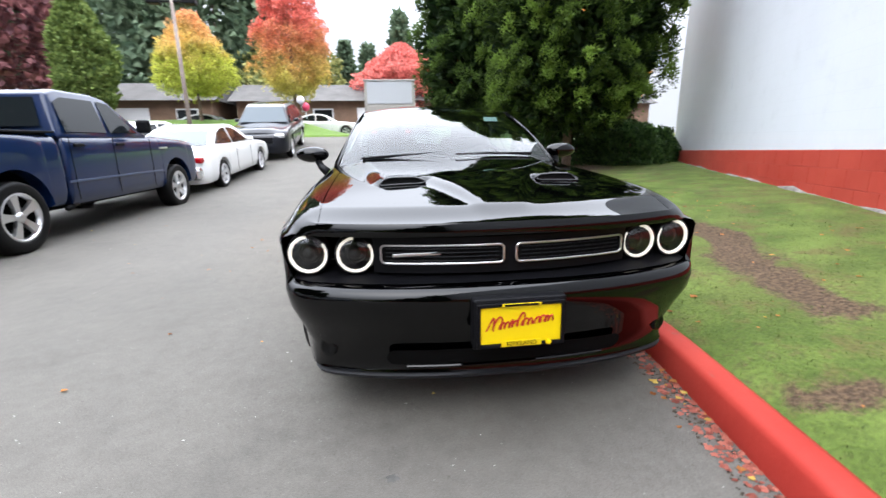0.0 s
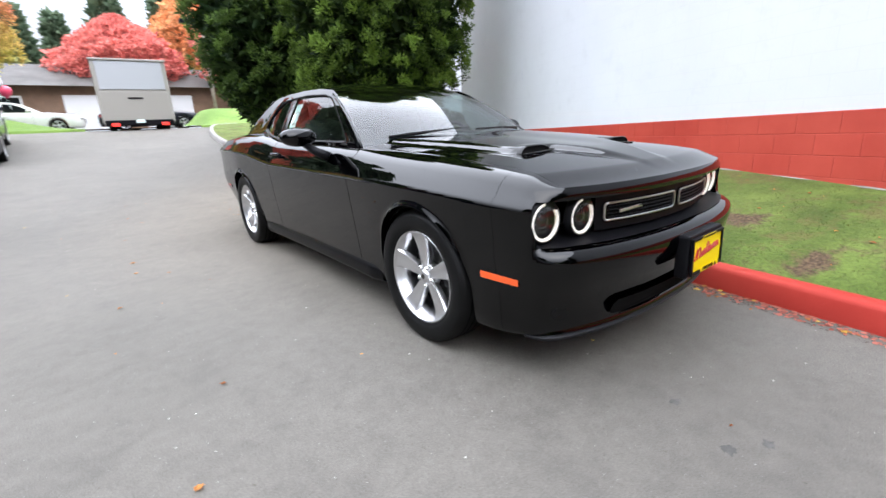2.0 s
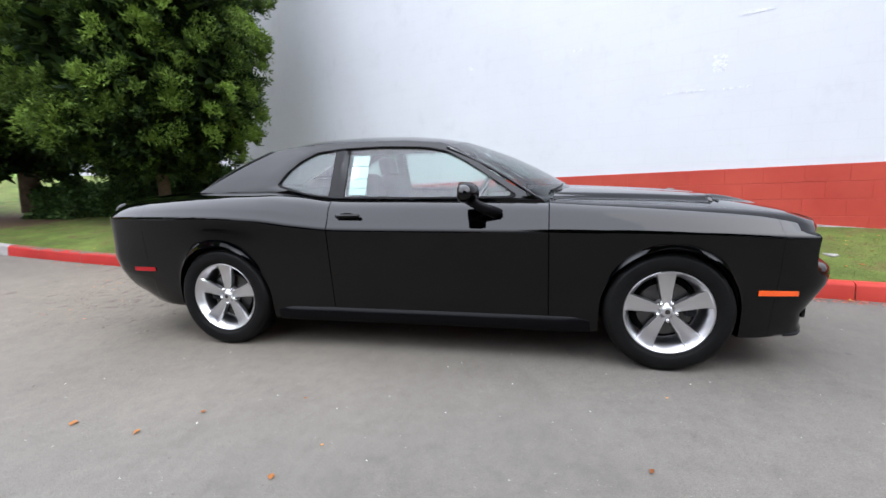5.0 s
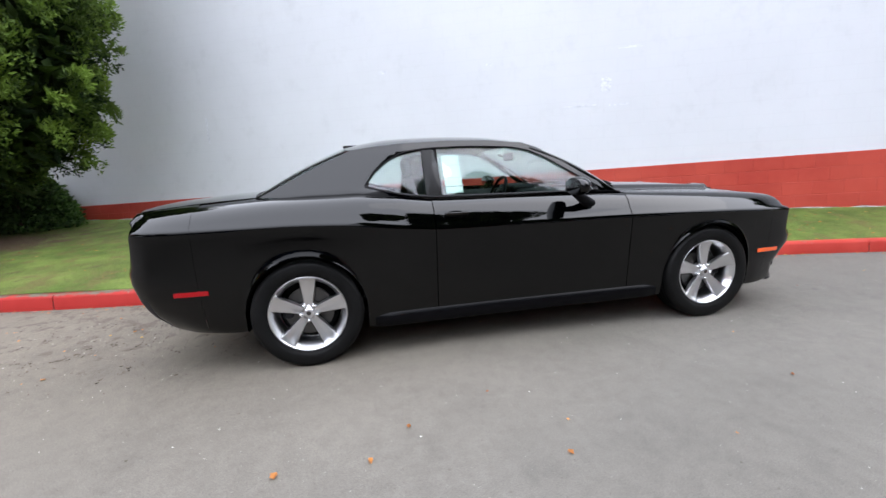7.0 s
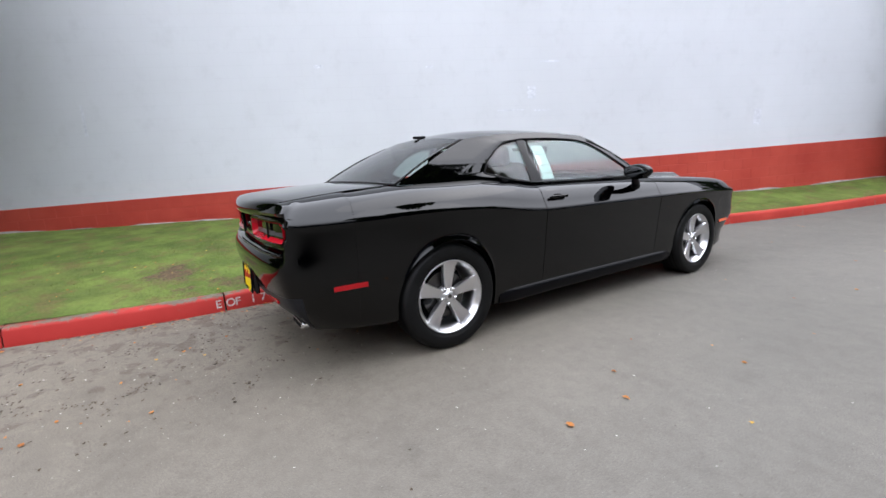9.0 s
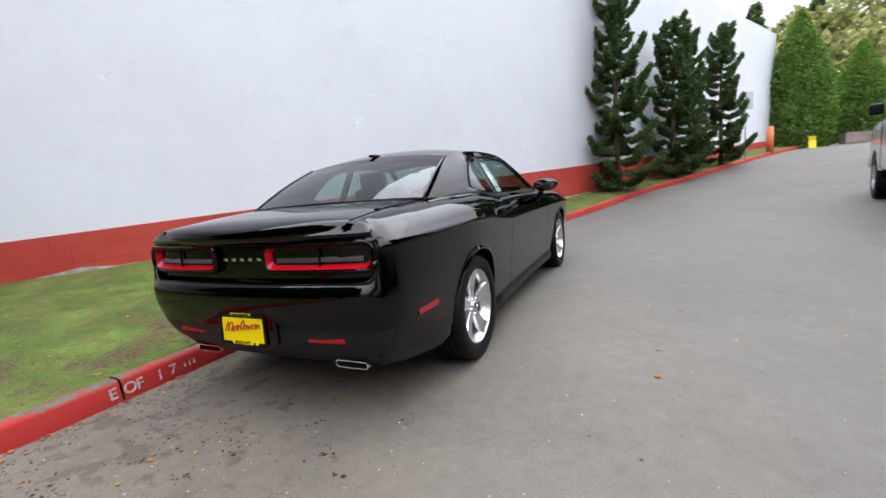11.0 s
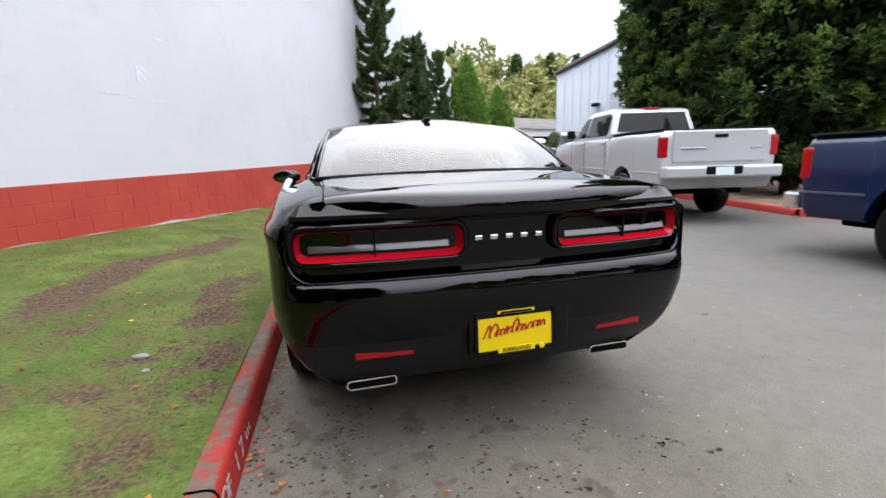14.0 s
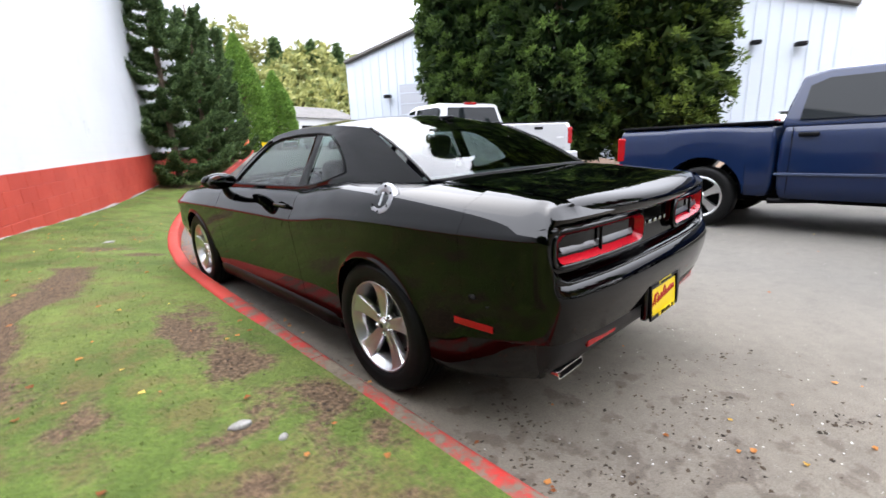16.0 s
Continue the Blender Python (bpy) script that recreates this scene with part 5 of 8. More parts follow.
def frame_loop(x0, x1, z0, z1, r, yf, thick, n=6):
    """A rounded rectangular bead that follows the fascia's curve."""
    pts = []
    for cx, cz, a0 in ((x1 - r, z1 - r, 0), (x0 + r, z1 - r, 90), (x0 + r, z0 + r, 180), (x1 - r, z0 + r, 270)):
        for k in range(n):
            a = radians(a0 + 90 * k / (n - 1))
            pts.append((cx + r * math.cos(a), cz + r * math.sin(a)))
    dense = []
    for p, q in zip(pts, pts[1:] + pts[:1]):
        m = max(1, int(math.hypot(q[0] - p[0], q[1] - p[1]) / 0.04))
        for k in range(m):
            dense.append((p[0] + (q[0] - p[0]) * k / m, p[1] + (q[1] - p[1]) * k / m))
    path = [Vector((x, yf(x, z), z)) for x, z in dense]
    bm = bmesh.new()
    rings = []
    c = sum(path, Vector()) / len(path)
    for i, p in enumerate(path):
        d = (path[(i + 1) % len(path)] - path[i - 1]).normalized()
        out = d.cross(Vector((0, 1, 0))).normalized()
        ring = [bm.verts.new(p + out * u * thick + Vector((0, v * thick, 0))) for u, v in ((-1, 1), (-1, -0.6), (-0.5, -1), (0.5, -1), (1, -0.6), (1, 1))]
        rings.append(ring)
    for a, b in zip(rings, rings[1:] + rings[:1]):
        for k in range(6):
            bm.faces.new((a[k], a[(k + 1) % 6], b[(k + 1) % 6], b[k]))
    bmesh.ops.recalc_face_normals(bm, faces=bm.faces)
    return bm, [(x, z) for x, z in dense]


def filled(name, outline, yf, mat):
    cx, cz = sum(p[0] for p in outline) / len(outline), sum(p[1] for p in outline) / len(outline)
    n = len(outline)
    verts, faces = [], []
    for f in (1, 0.6, 0.25):
        verts += [(cx + (x - cx) * f, yf(cx + (x - cx) * f, cz + (z - cz) * f), cz + (z - cz) * f) for x, z in outline]
    verts.append((cx, yf(cx, cz), cz))
    for r in range(2):
        for i in range(n):
            faces.append((r * n + i, r * n + (i + 1) % n, (r + 1) * n + (i + 1) % n, (r + 1) * n + i))
    for i in range(n):
        faces.append((2 * n + i, 2 * n + (i + 1) % n, 3 * n))
    return mesh_from(name, verts, faces, mat, True)


def plate(car, x, y, z, facing, lean):
    """A yellow dealer plate in a black frame; the script on it stands as red bars."""
    m = pose(x, y, z, 90 + lean, 0, 0 if facing < 0 else 180)
    root = part("number_plate", box_bm(0.308, 0.155, 0.004, (0, 0, 0), 0.004, 2), YELLOW, car, "yellow dealer plate with a red script line", m=m)
    for w, h, px, pz in ((0.335, 0.014, 0, 0.079), (0.335, 0.014, 0, -0.079)):
        part("plate_frame", box_bm(w, h, 0.012, (px, pz, 0.004), 0.003), TRIM, root)
    for px in (-0.161, 0.161):
        part("plate_frame", box_bm(0.014, 0.17, 0.012, (px, 0, 0.004), 0.003), TRIM, root)
    part("frame_text_panel", box_bm(0.15, 0.0125, 0.003, (0, 0.0778, 0.0095), 0.001), YELLOW, root)
    part("frame_text_panel", box_bm(0.155, 0.024, 0.003, (0, -0.0715, 0.0095), 0.002), YELLOW, root)
    part("text_bar", box_bm(0.13, 0.008, 0.002, (0, 0.0775, 0.011)), TRIM, root)
    part("mounting_bolt", lathe_bm([(0.0, 0.0), (0.011, 0.0), (0.011, 0.006), (0.0, 0.008)], 12, "z"), YELLOW, root, m=pose(0.105, -0.073, 0.008))
    txt = bpy.data.curves.new("city_lettering", "FONT")
    txt.body, txt.size, txt.align_x, txt.align_y, txt.extrude = "KIRKLAND", 0.024, "CENTER", "CENTER", 0.0008
    txt.materials.append(TRIM)
    t = new("city_lettering", txt)
    t.parent, t.location = root, (0, -0.0715, 0.0122)
    # a slanting script, stroke by stroke
    px = -0.135
    strokes = [(0.03, 0.05, 0.0), (0.026, 0.05, 0.3), (0.018, 0.024, 0.3), (0.02, 0.024, 0.15), (0.014, 0.03, 0.0), (0.02, 0.024, 0.2), (0.022, 0.052, 0.25), (0.02, 0.026, 0.35), (0.02, 0.024, 0.1), (0.012, 0.006, 0.0), (0.02, 0.024, 0.3), (0.02, 0.026, 0.35), (0.016, 0.024, 0.1), (0.02, 0.022, 0.1)]
    for w, h, curl in strokes:
        lift = (px + 0.135) * 0.11 - 0.02
        pts = []
        for k in range(13):
            q = k / 12
            rise = h * (0.5 - 0.5 * math.cos(q * 6.283))
            pts.append((px + w * (q - curl * math.sin(6.283 * q)) + rise * 0.3, lift + rise, 0.0032))
        part("script_stroke", tube_bm(pts, 0.0036, 5), PLATE_RED, root)
        px += w * 0.92
    return root


def build_front(car):
    def grille_y(x):
        return front_y(x, 0.122 + 0.12 * x * x)
    rows = [[(x, grille_y(x), z) for x in [-0.535 + 1.07 * j / 40 for j in range(41)]] for z in (0.655, 0.7, 0.75, 0.8)]
    grille = panel("grille", rows, TRIM, car, "matte black grille with two bright-edged slots")
    for x0, x1 in ((-0.505, -0.025), (0.025, 0.505)):
        bm, line = frame_loop(x0, x1, 0.697, 0.77, 0.018, lambda x, z: grille_y(x) - 0.012, 0.0038)
        part("grille_frame", bm, ALLOY, grille, "thin bright metal frame")
        part("grille_mesh", filled("grille_mesh", line, lambda x, z: grille_y(x) - 0.006, CAVITY), None, grille)
        for k in range(4):
            z = 0.708 + 0.016 * k
            bm = tube_bm([(x0 + 0.02 + (x1 - x0 - 0.04) * q / 8, grille_y(x0 + 0.02 + (x1 - x0 - 0.04) * q / 8) - 0.009, z) for q in range(9)], 0.003, 5)
            part("grille_bar", bm, TRIM, grille)
    bar = box_bm(0.2, 0.006, 0.014, (-0.36, grille_y(0.36) - 0.018, 0.737), 0.003)
    part("badge", bar, ALLOY, grille)
    for x, r in ((0.795, 0.084), (0.607, 0.08)):
        for side in (1, -1):
            y = -2.172 if x > 0.7 else -2.212
            slope = 4 if x > 0.7 else 2
            m = pose(side * x, y, 0.728, 0, 0, side * slope)
            lamp = part("headlamp", lathe_bm([(0.0, 0.06), (r * 0.5, 0.05), (r * 0.86, 0.01), (r * 0.9, -0.012), (r * 1.02, -0.012), (r * 1.08, 0.02)], 36, "y"), TRIM, car, "round headlamp with a glowing white ring", True, m)
            arc = [radians(side * 25 + 120 + 300 * q / 30) for q in range(31)]
            part("light_ring", tube_bm([(r * 0.87 * math.cos(a), -0.006, r * 0.87 * math.sin(a)) for a in arc], r * 0.095, 8), HALO, lamp, "glowing white daytime ring, open at the top", True)
            part("projector", lathe_bm([(0.0, -0.012), (r * 0.25, -0.006), (r * 0.4, 0.012), (r * 0.46, 0.02), (r * 0.52, 0.018), (r * 0.55, 0.03)], 28, "y"), PILLAR, lamp, "", True)
            part("lens", lathe_bm([(0.0, -0.03), (r * 0.5, -0.027), (r * 0.85, -0.019), (r * 1.0, -0.01)], 36, "y"), LENS, lamp, "", True)
    # matte sheet added over the glossy shelf under the lamps, to hide ring reflections
    xs = [-0.86 + 1.72 * j / 60 for j in range(61)]
    rows = [[(x, front_y(x, d), z + 0.004) for x in xs] for d, z in ((0.06, 0.6325), (0.1, 0.6345), (0.15, 0.638), (0.2, 0.649), (0.245, 0.659))]
    part("lamp_shelf_cover", grid_mesh("lamp_shelf_cover", rows, TRIM), None, car)
    # lower intake and chin
    _, mouth = frame_loop(-0.5, 0.5, 0.276, 0.355, 0.038, lambda x, z: 0, 0.01)
    part("lower_intake", filled("lower_intake", mouth, lambda x, z: front_y(x, 0.106 - 0.36 * max(0.0, z - 0.265)) - 0.004, CAVITY), None, car)
    bm = tube_bm([(x, front_y(x, 0.098), 0.268) for x in [-0.42 + 0.84 * j / 20 for j in range(21)]], 0.006, 6)
    part("intake_strip", bm, PAINT, car)
    rows = []
    for d, z in ((0.24, 0.228), (0.14, 0.207), (0.104, 0.209), (0.098, 0.223), (0.125, 0.245)):
        line = []
        for k in [q for q in range(len(CURVE) // 2) if CURVE[q].y < -2.1]:
            p, t = CURVE[k], (CURVE[k + 1] - CURVE[max(k - 1, 0)]).normalized()
            n = Vector((t.y, -t.x)) if k else Vector((0, -1))
            line.append((p.x - n.x * d, p.y - n.y * d, z))
        rows.append([(-x, y, q) for x, y, q in reversed(line)] + line[1:])
    panel("chin_spoiler", rows, SATIN, car, "matte black chin spoiler")
    for side in (1, -1):
        m = pose(side * 0.74, front_y(0.74, 0.1), 0.34, 0, 0, side * 24)
        part("fog_lamp", lathe_bm([(0, 0.0), (0.02, -0.002), (0.03, -0.006), (0.036, -0.004), (0.04, 0.01)], 24, "y"), PILLAR, car, "", True, m)
    part("plate_bracket", box_bm(0.36, 0.06, 0.2, (0.0, -2.452, 0.5), 0.012), TRIM, car)
    plate(car, 0.0, -2.487, 0.5, -1, -2)
    # hood slots: a dark mouth where the raised middle steps up, under a rounded lip
    for side in (1, -1):
        us = [k / 16 for k in range(17)]
        xs = [side * (0.278 + 0.222 * u) for u in us]
        arch = [1 - (2 * u - 1) ** 6 for u in us]
        low = [hood_z(x, SLOT_Y - 0.03) for x in xs]
        high = [hood_z(side * 0.385, SLOT_Y + 0.03) - 0.06 * abs(abs(x) - 0.385) ** 1.5 for x in xs]
        top = [a + (b - a) * q for a, b, q in zip(low, high, arch)]
        rows = [[(x, SLOT_Y + d, z0 + (z1 - z0) * f + 0.002) for x, z0, z1 in zip(xs, low, top)] for d, f in ((-0.05, 0.0), (-0.03, 0.02), (-0.016, 0.06), (-0.014, 0.5), (-0.016, 0.9))]
        scoop = part("hood_scoop", grid_mesh("hood_scoop", rows, CAVITY), None, car, "dark slot of the hood scoop")
        rows = [[(x, SLOT_Y + d, max(hood_z(x, SLOT_Y + d) + 0.0015, z + h)) for x, z in zip(xs, top)] for d, h in ((-0.014, -0.004), (-0.02, 0.0), (-0.016, 0.004), (0.0, 0.005), (0.03, 0.003), (0.07, -0.01))]
        panel("scoop_lip", rows, PAINT, scoop)
        line = [(x, SLOT_Y - 0.05, z + 0.002) for x, z in zip(xs, low)]
        part("scoop_rim", tube_bm(line, 0.004, 6), PAINT, scoop, "", True)


def build_rear(car, lid):
    rows = [[(x, rear_y(x, 0.08), z) for x in [-0.77 + 1.54 * j / 40 for j in range(41)]] for z in (0.77, 0.82, 0.88, 0.945)]
    surround = panel("lamp_panel", rows, GLOSS_TRIM, car, "gloss black tail panel")
    _, mouth = frame_loop(-0.815, 0.815, 0.758, 0.951, 0.085, lambda x, z: 0, 0.01)
    edge = [(0.87 * max(-1.0, min(1.0, x / 0.79)), 0.8555 + 0.1075 * max(-1.0, min(1.0, (z - 0.8555) / 0.09))) for x, z in mouth]

    def lip_y(x, z, d=0.0):
        return rear_y(x, 0.026 + 0.12 * max(0.0, z - 0.752) + d)
    rows = [[(x, lip_y(x, z), z) for x, z in edge]]
    for f, d in ((0.5, 0.0), (0.85, -0.002), (0.96, 0.003), (1.0, 0.012), (1.0, 0.06)):
        rows.append([(a + (c - a) * f, lip_y(a + (c - a) * f, b + (e - b) * f, d), b + (e - b) * f) for (a, b), (c, e) in zip(edge, mouth)])
    me = grid_mesh("tail_surround", rows, PAINT, True, True)
    part("tail_surround", me, None, car, "rounded glossy rim round the tail lamps")
    for side in (1, -1):
        x0, x1 = (0.2, 0.785) if side > 0 else (-0.785, -0.2)
        lamp = None
        bm, line = frame_loop(x0 - 0.02, x1 + 0.016, 0.812, 0.946, 0.045, lambda x, z: rear_y(x, 0.056), -0.010)
        lamp = part("tail_lamp", bm, GLOSS_TRIM, car, "long rounded tail lamp with a red ring round a smoked lens")
        _, o = frame_loop(x0 - 0.008, x1 + 0.004, 0.824, 0.934, 0.036, lambda x, z: 0, 0.01)
        cx, cz = (x0 + x1) / 2, 0.879
        inner = [(cx + (x - cx) * 0.945, cz + (z - cz) * 0.74 + 0.006) for x, z in o]
        rows = [[(x, rear_y(x, 0.046), z) for x, z in o], [(x, rear_y(x, 0.082), z) for x, z in inner]]
        part("red_ring", grid_mesh("red_ring", rows, RED_GLOW, False, True), None, lamp, "red light ring with a faint glow")
        part("lens", filled("lens", inner, lambda x, z: rear_y(x, 0.083), SMOKE_LENS), None, lamp, "smoked dark lens")
        half = (x1 - x0) / 2 * 0.86
        rows = [[(cx + half * u, rear_y(cx + half * u, d), z) for u in [-1 + 0.1 * q for q in range(21)]] for d, z in ((0.07, 0.856), (0.0795, 0.878), (0.082, 0.88))]
        part("lower_lens", grid_mesh("lower_lens", rows, PALE_LENS), None, lamp, "pale silvery lower lens")
        xm = (x0 + x1) / 2 + side * 0.02
        part("lens_seam", box_bm(0.006, 0.012, 0.1, (xm, rear_y(xm, 0.068), 0.878)), TRIM, lamp)
        part("reflector", box_bm(0.22, 0.014, 0.03, (side * 0.5, rear_y(0.5, 0.058), 0.464), 0.005, 2, Matrix.Rotation(radians(-side * 3), 4, "Z")), RED_LENS, car, "narrow red reflector")
        tip = part("exhaust_tip", box_bm(0.19, 0.1, 0.032, (side * 0.545, 2.33, 0.295), 0.01, 2), CHROME, car, "flat chrome exhaust outlet")
        bm, line = frame_loop(side * 0.545 - 0.098, side * 0.545 + 0.098, 0.277, 0.313, 0.014, lambda x, z: 2.382, 0.003)
        part("rim", bm, CHROME, tip)
        part("opening", filled("opening", line, lambda x, z: 2.3825, CAVITY), None, tip)
        for y0, name, mat in ((2.14, "side_marker", RED_LENS), (-2.02, "side_marker", AMBER)):
            z = 0.548 if y0 > 0 else 0.48
            pts = []
            for k in range(7):
                y = y0 - 0.1 + 0.2 * k / 6
                c = column_at(y, side)
                xx = float(np.interp(z, [q[2] for q in c[1:12]], [abs(q[0]) for q in c[1:12]]))
                pts.append([(side * (xx + d), y, z + h) for d, h in ((-0.004, -0.017), (0.004, -0.014), (0.005, 0.014), (-0.004, 0.017))])
            part(name, grid_mesh(name, pts, mat, False), None, car, "red side marker" if y0 > 0 else "amber side marker")
    for k in range(5):
        part("badge_letter", box_bm(0.03, 0.006, 0.018, (0.124 - 0.062 * k, rear_y(0.1, 0.072), 0.876), 0.003), CHROME, surround)
    plate(car, 0.0, 2.556, 0.517, 1, -3)
    part("plate_recess", box_bm(0.42, 0.03, 0.2, (-0.02, 2.54, 0.535), 0.01), PAINT, car)
    # round bright filler cap on the driver's side
    m = Matrix.Translation((0.89, 1.577, 1.026)) @ Euler((0, radians(62), 0)).to_matrix().to_4x4()
    cap = part("fuel_cap", lathe_bm([(0, 0.004), (0.045, 0.004), (0.048, 0.008), (0.052, 0.0095), (0.076, 0.0095), (0.083, 0.005), (0.086, -0.004), (0.086, -0.02)], 36, "z"), CAP_METAL, car, "round polished fuel filler cap", True, m)
    for k in range(6):
        a = k * math.pi / 3
        part("cap_screw", lathe_bm([(0, 0.006), (0.006, 0.005), (0.007, 0)], 10, "z"), TRIM, cap, m=pose(0.064 * math.cos(a), 0.064 * math.sin(a), 0.0075))
    part("cap_disc", lathe_bm([(0, 0.008), (0.02, 0.0078), (0.038, 0.006), (0.042, 0.003)], 30, "z"), SATIN, cap, "dark centre of the filler cap", True)
    part("cap_lever", box_bm(0.07, 0.014, 0.006, (0, 0, 0.0095), 0.003), ALLOY, cap)


def build_mirror(car, side):
    x = side * 1.0
    bm = bmesh.new()
    bmesh.ops.create_uvsphere(bm, u_segments=28, v_segments=16, radius=1.0)
    bmesh.ops.scale(bm, vec=(0.125, 0.075, 0.062), verts=bm.verts)
    for v in bm.verts:
        if v.co.y > 0.035:
            v.co.y = 0.035
        v.co.z += 0.02 * v.co.x * side * 0.5
    bmesh.ops.translate(bm, vec=(side * 1.015, -0.33, 1.07), verts=bm.verts)
    root = part("door_mirror", bm, PAINT, car, "glossy black door mirror", True)
    bm = lathe_bm([(0, 0), (0.85, 0.0), (1.0, -0.01)], 28, "y")
    bmesh.ops.scale(bm, vec=(0.1, 0.3, 0.048), verts=bm.verts)
    bmesh.ops.translate(bm, vec=(side * 1.015, -0.292, 1.07), verts=bm.verts)
    part("mirror_glass", bm, MIRROR, root, "", True)
    bm = tube_bm([(side * 0.985, -0.35, 1.03), (side * 0.94, -0.41, 0.975), (side * 0.885, -0.46, 0.935)], 0.022, 10, 0.034)
    bmesh.ops.scale(bm, vec=(1, 1.5, 1), space=Matrix.Translation((0, 0.4, 0)), verts=bm.verts)
    part("mirror_arm", bm, TRIM, root, "", True)


def build_wheel(car, side, axle, turn):
    """Eighteen inch alloy: deep barrel, narrow lip, five dished spokes that flare into the rim."""
    m = pose(side * 0.808, axle, HUB_Z) @ (Matrix.Rotation(math.pi, 4, "Z") if side < 0 else Matrix.Identity(4))
    barrel = [(0.2, -0.1), (0.235, -0.105), (0.24, -0.09), (0.208, -0.06), (0.205, 0.03), (0.212, 0.062), (0.226, 0.082), (0.2345, 0.094), (0.238, 0.102), (0.2435, 0.106), (0.247, 0.103), (0.248, 0.09), (0.24, 0.07)]
    root = part("wheel", lathe_bm(barrel, 64, "x"), ALLOY, car, "polished five-spoke alloy wheel", True, m)
    prof = [(0.24, -0.1), (0.285, -0.117), (0.332, -0.114), (0.351, -0.097), (0.3565, -0.05), (0.3575, 0.0), (0.3565, 0.05), (0.351, 0.093), (0.344, 0.104), (0.338, 0.108), (0.336, 0.1125), (0.322, 0.1165), (0.3, 0.1195), (0.278, 0.118), (0.262, 0.113), (0.2575, 0.1085), (0.253, 0.11), (0.247, 0.1), (0.243, 0.085)]
    part("tyre", lathe_bm(prof, 72, "x"), RUBBER, root, "black road tyre", True)
    for gx in (-0.06, -0.02, 0.02, 0.06):
        part("tread_groove", lathe_bm([(0.3582, gx - 0.004), (0.3584, gx), (0.3582, gx + 0.004)], 64, "x"), CAVITY, root)
    for k in range(5):
        bm = bmesh.new()
        rings = []
        for r, w, x0, t in ((0.03, 0.026, 0.066, 0.03), (0.06, 0.0275, 0.067, 0.032), (0.095, 0.0345, 0.068, 0.034), (0.135, 0.0405, 0.071, 0.034), (0.175, 0.047, 0.077, 0.032), (0.205, 0.051, 0.084, 0.028), (0.224, 0.0565, 0.091, 0.022), (0.236, 0.0635, 0.0985, 0.012)):
            cut = (("a", -1.0, -t), ("b", -1.0, -0.012), ("c", -0.88, -0.0015), ("d", -0.72, 0.0), ("e", -0.25, -0.0045), ("f", 0.25, -0.0045), ("g", 0.72, 0.0), ("h", 0.88, -0.0015), ("i", 1.0, -0.012), ("j", 1.0, -t))
            rings.append([bm.verts.new((x0 + dx, w * u, math.sqrt(max(r * r - (w * u) ** 2 * (r / 0.236) ** 4, 1e-6)))) for _, u, dx in cut])
        for a, b in zip(rings, rings[1:]):
            for j in range(9):
                bm.faces.new((a[j], a[j + 1], b[j + 1], b[j]))
        bmesh.ops.recalc_face_normals(bm, faces=bm.faces)
        for e in bm.edges:
            if len(e.link_faces) == 2 and e.calc_face_angle(0) > radians(30):
                e.smooth = False
        bmesh.ops.rotate(bm, matrix=Matrix.Rotation(radians(turn + 72 * k), 3, "X"), verts=bm.verts)
        part("spoke", bm, ALLOY, root, "", True)
        a = radians(turn + 36 + 72 * k)
        part("wheel_nut", lathe_bm([(0, 0.03), (0.007, 0.0295), (0.0105, 0.025), (0.0115, 0.0)], 12, "x"), CHROME, root, "", True, pose(0.05, 0.054 * -math.sin(a), 0.054 * math.cos(a)))
    part("hub_cap", lathe_bm([(0, 0.083), (0.022, 0.0825), (0.031, 0.079), (0.035, 0.07), (0.036, 0.064), (0.062, 0.06), (0.068, 0.045), (0.07, 0.02)], 40, "x"), ALLOY, root, "", True)
    part("cap_badge", lathe_bm([(0, 0.0842), (0.013, 0.084), (0.015, 0.0828)], 20, "x"), DISC, root)
    part("brake_disc", lathe_bm([(0.06, 0.01), (0.158, 0.01), (0.158, -0.01), (0.06, -0.01)], 40, "x"), DISC, root)
    part("brake_caliper", box_bm(0.06, 0.07, 0.13, (0.005, 0.135 if side * axle > 0 else -0.135, 0.02), 0.02), SATIN, root)
    part("wheel_back", lathe_bm([(0, -0.04), (0.19, -0.04), (0.2, -0.06)], 40, "x"), CAVITY, root)


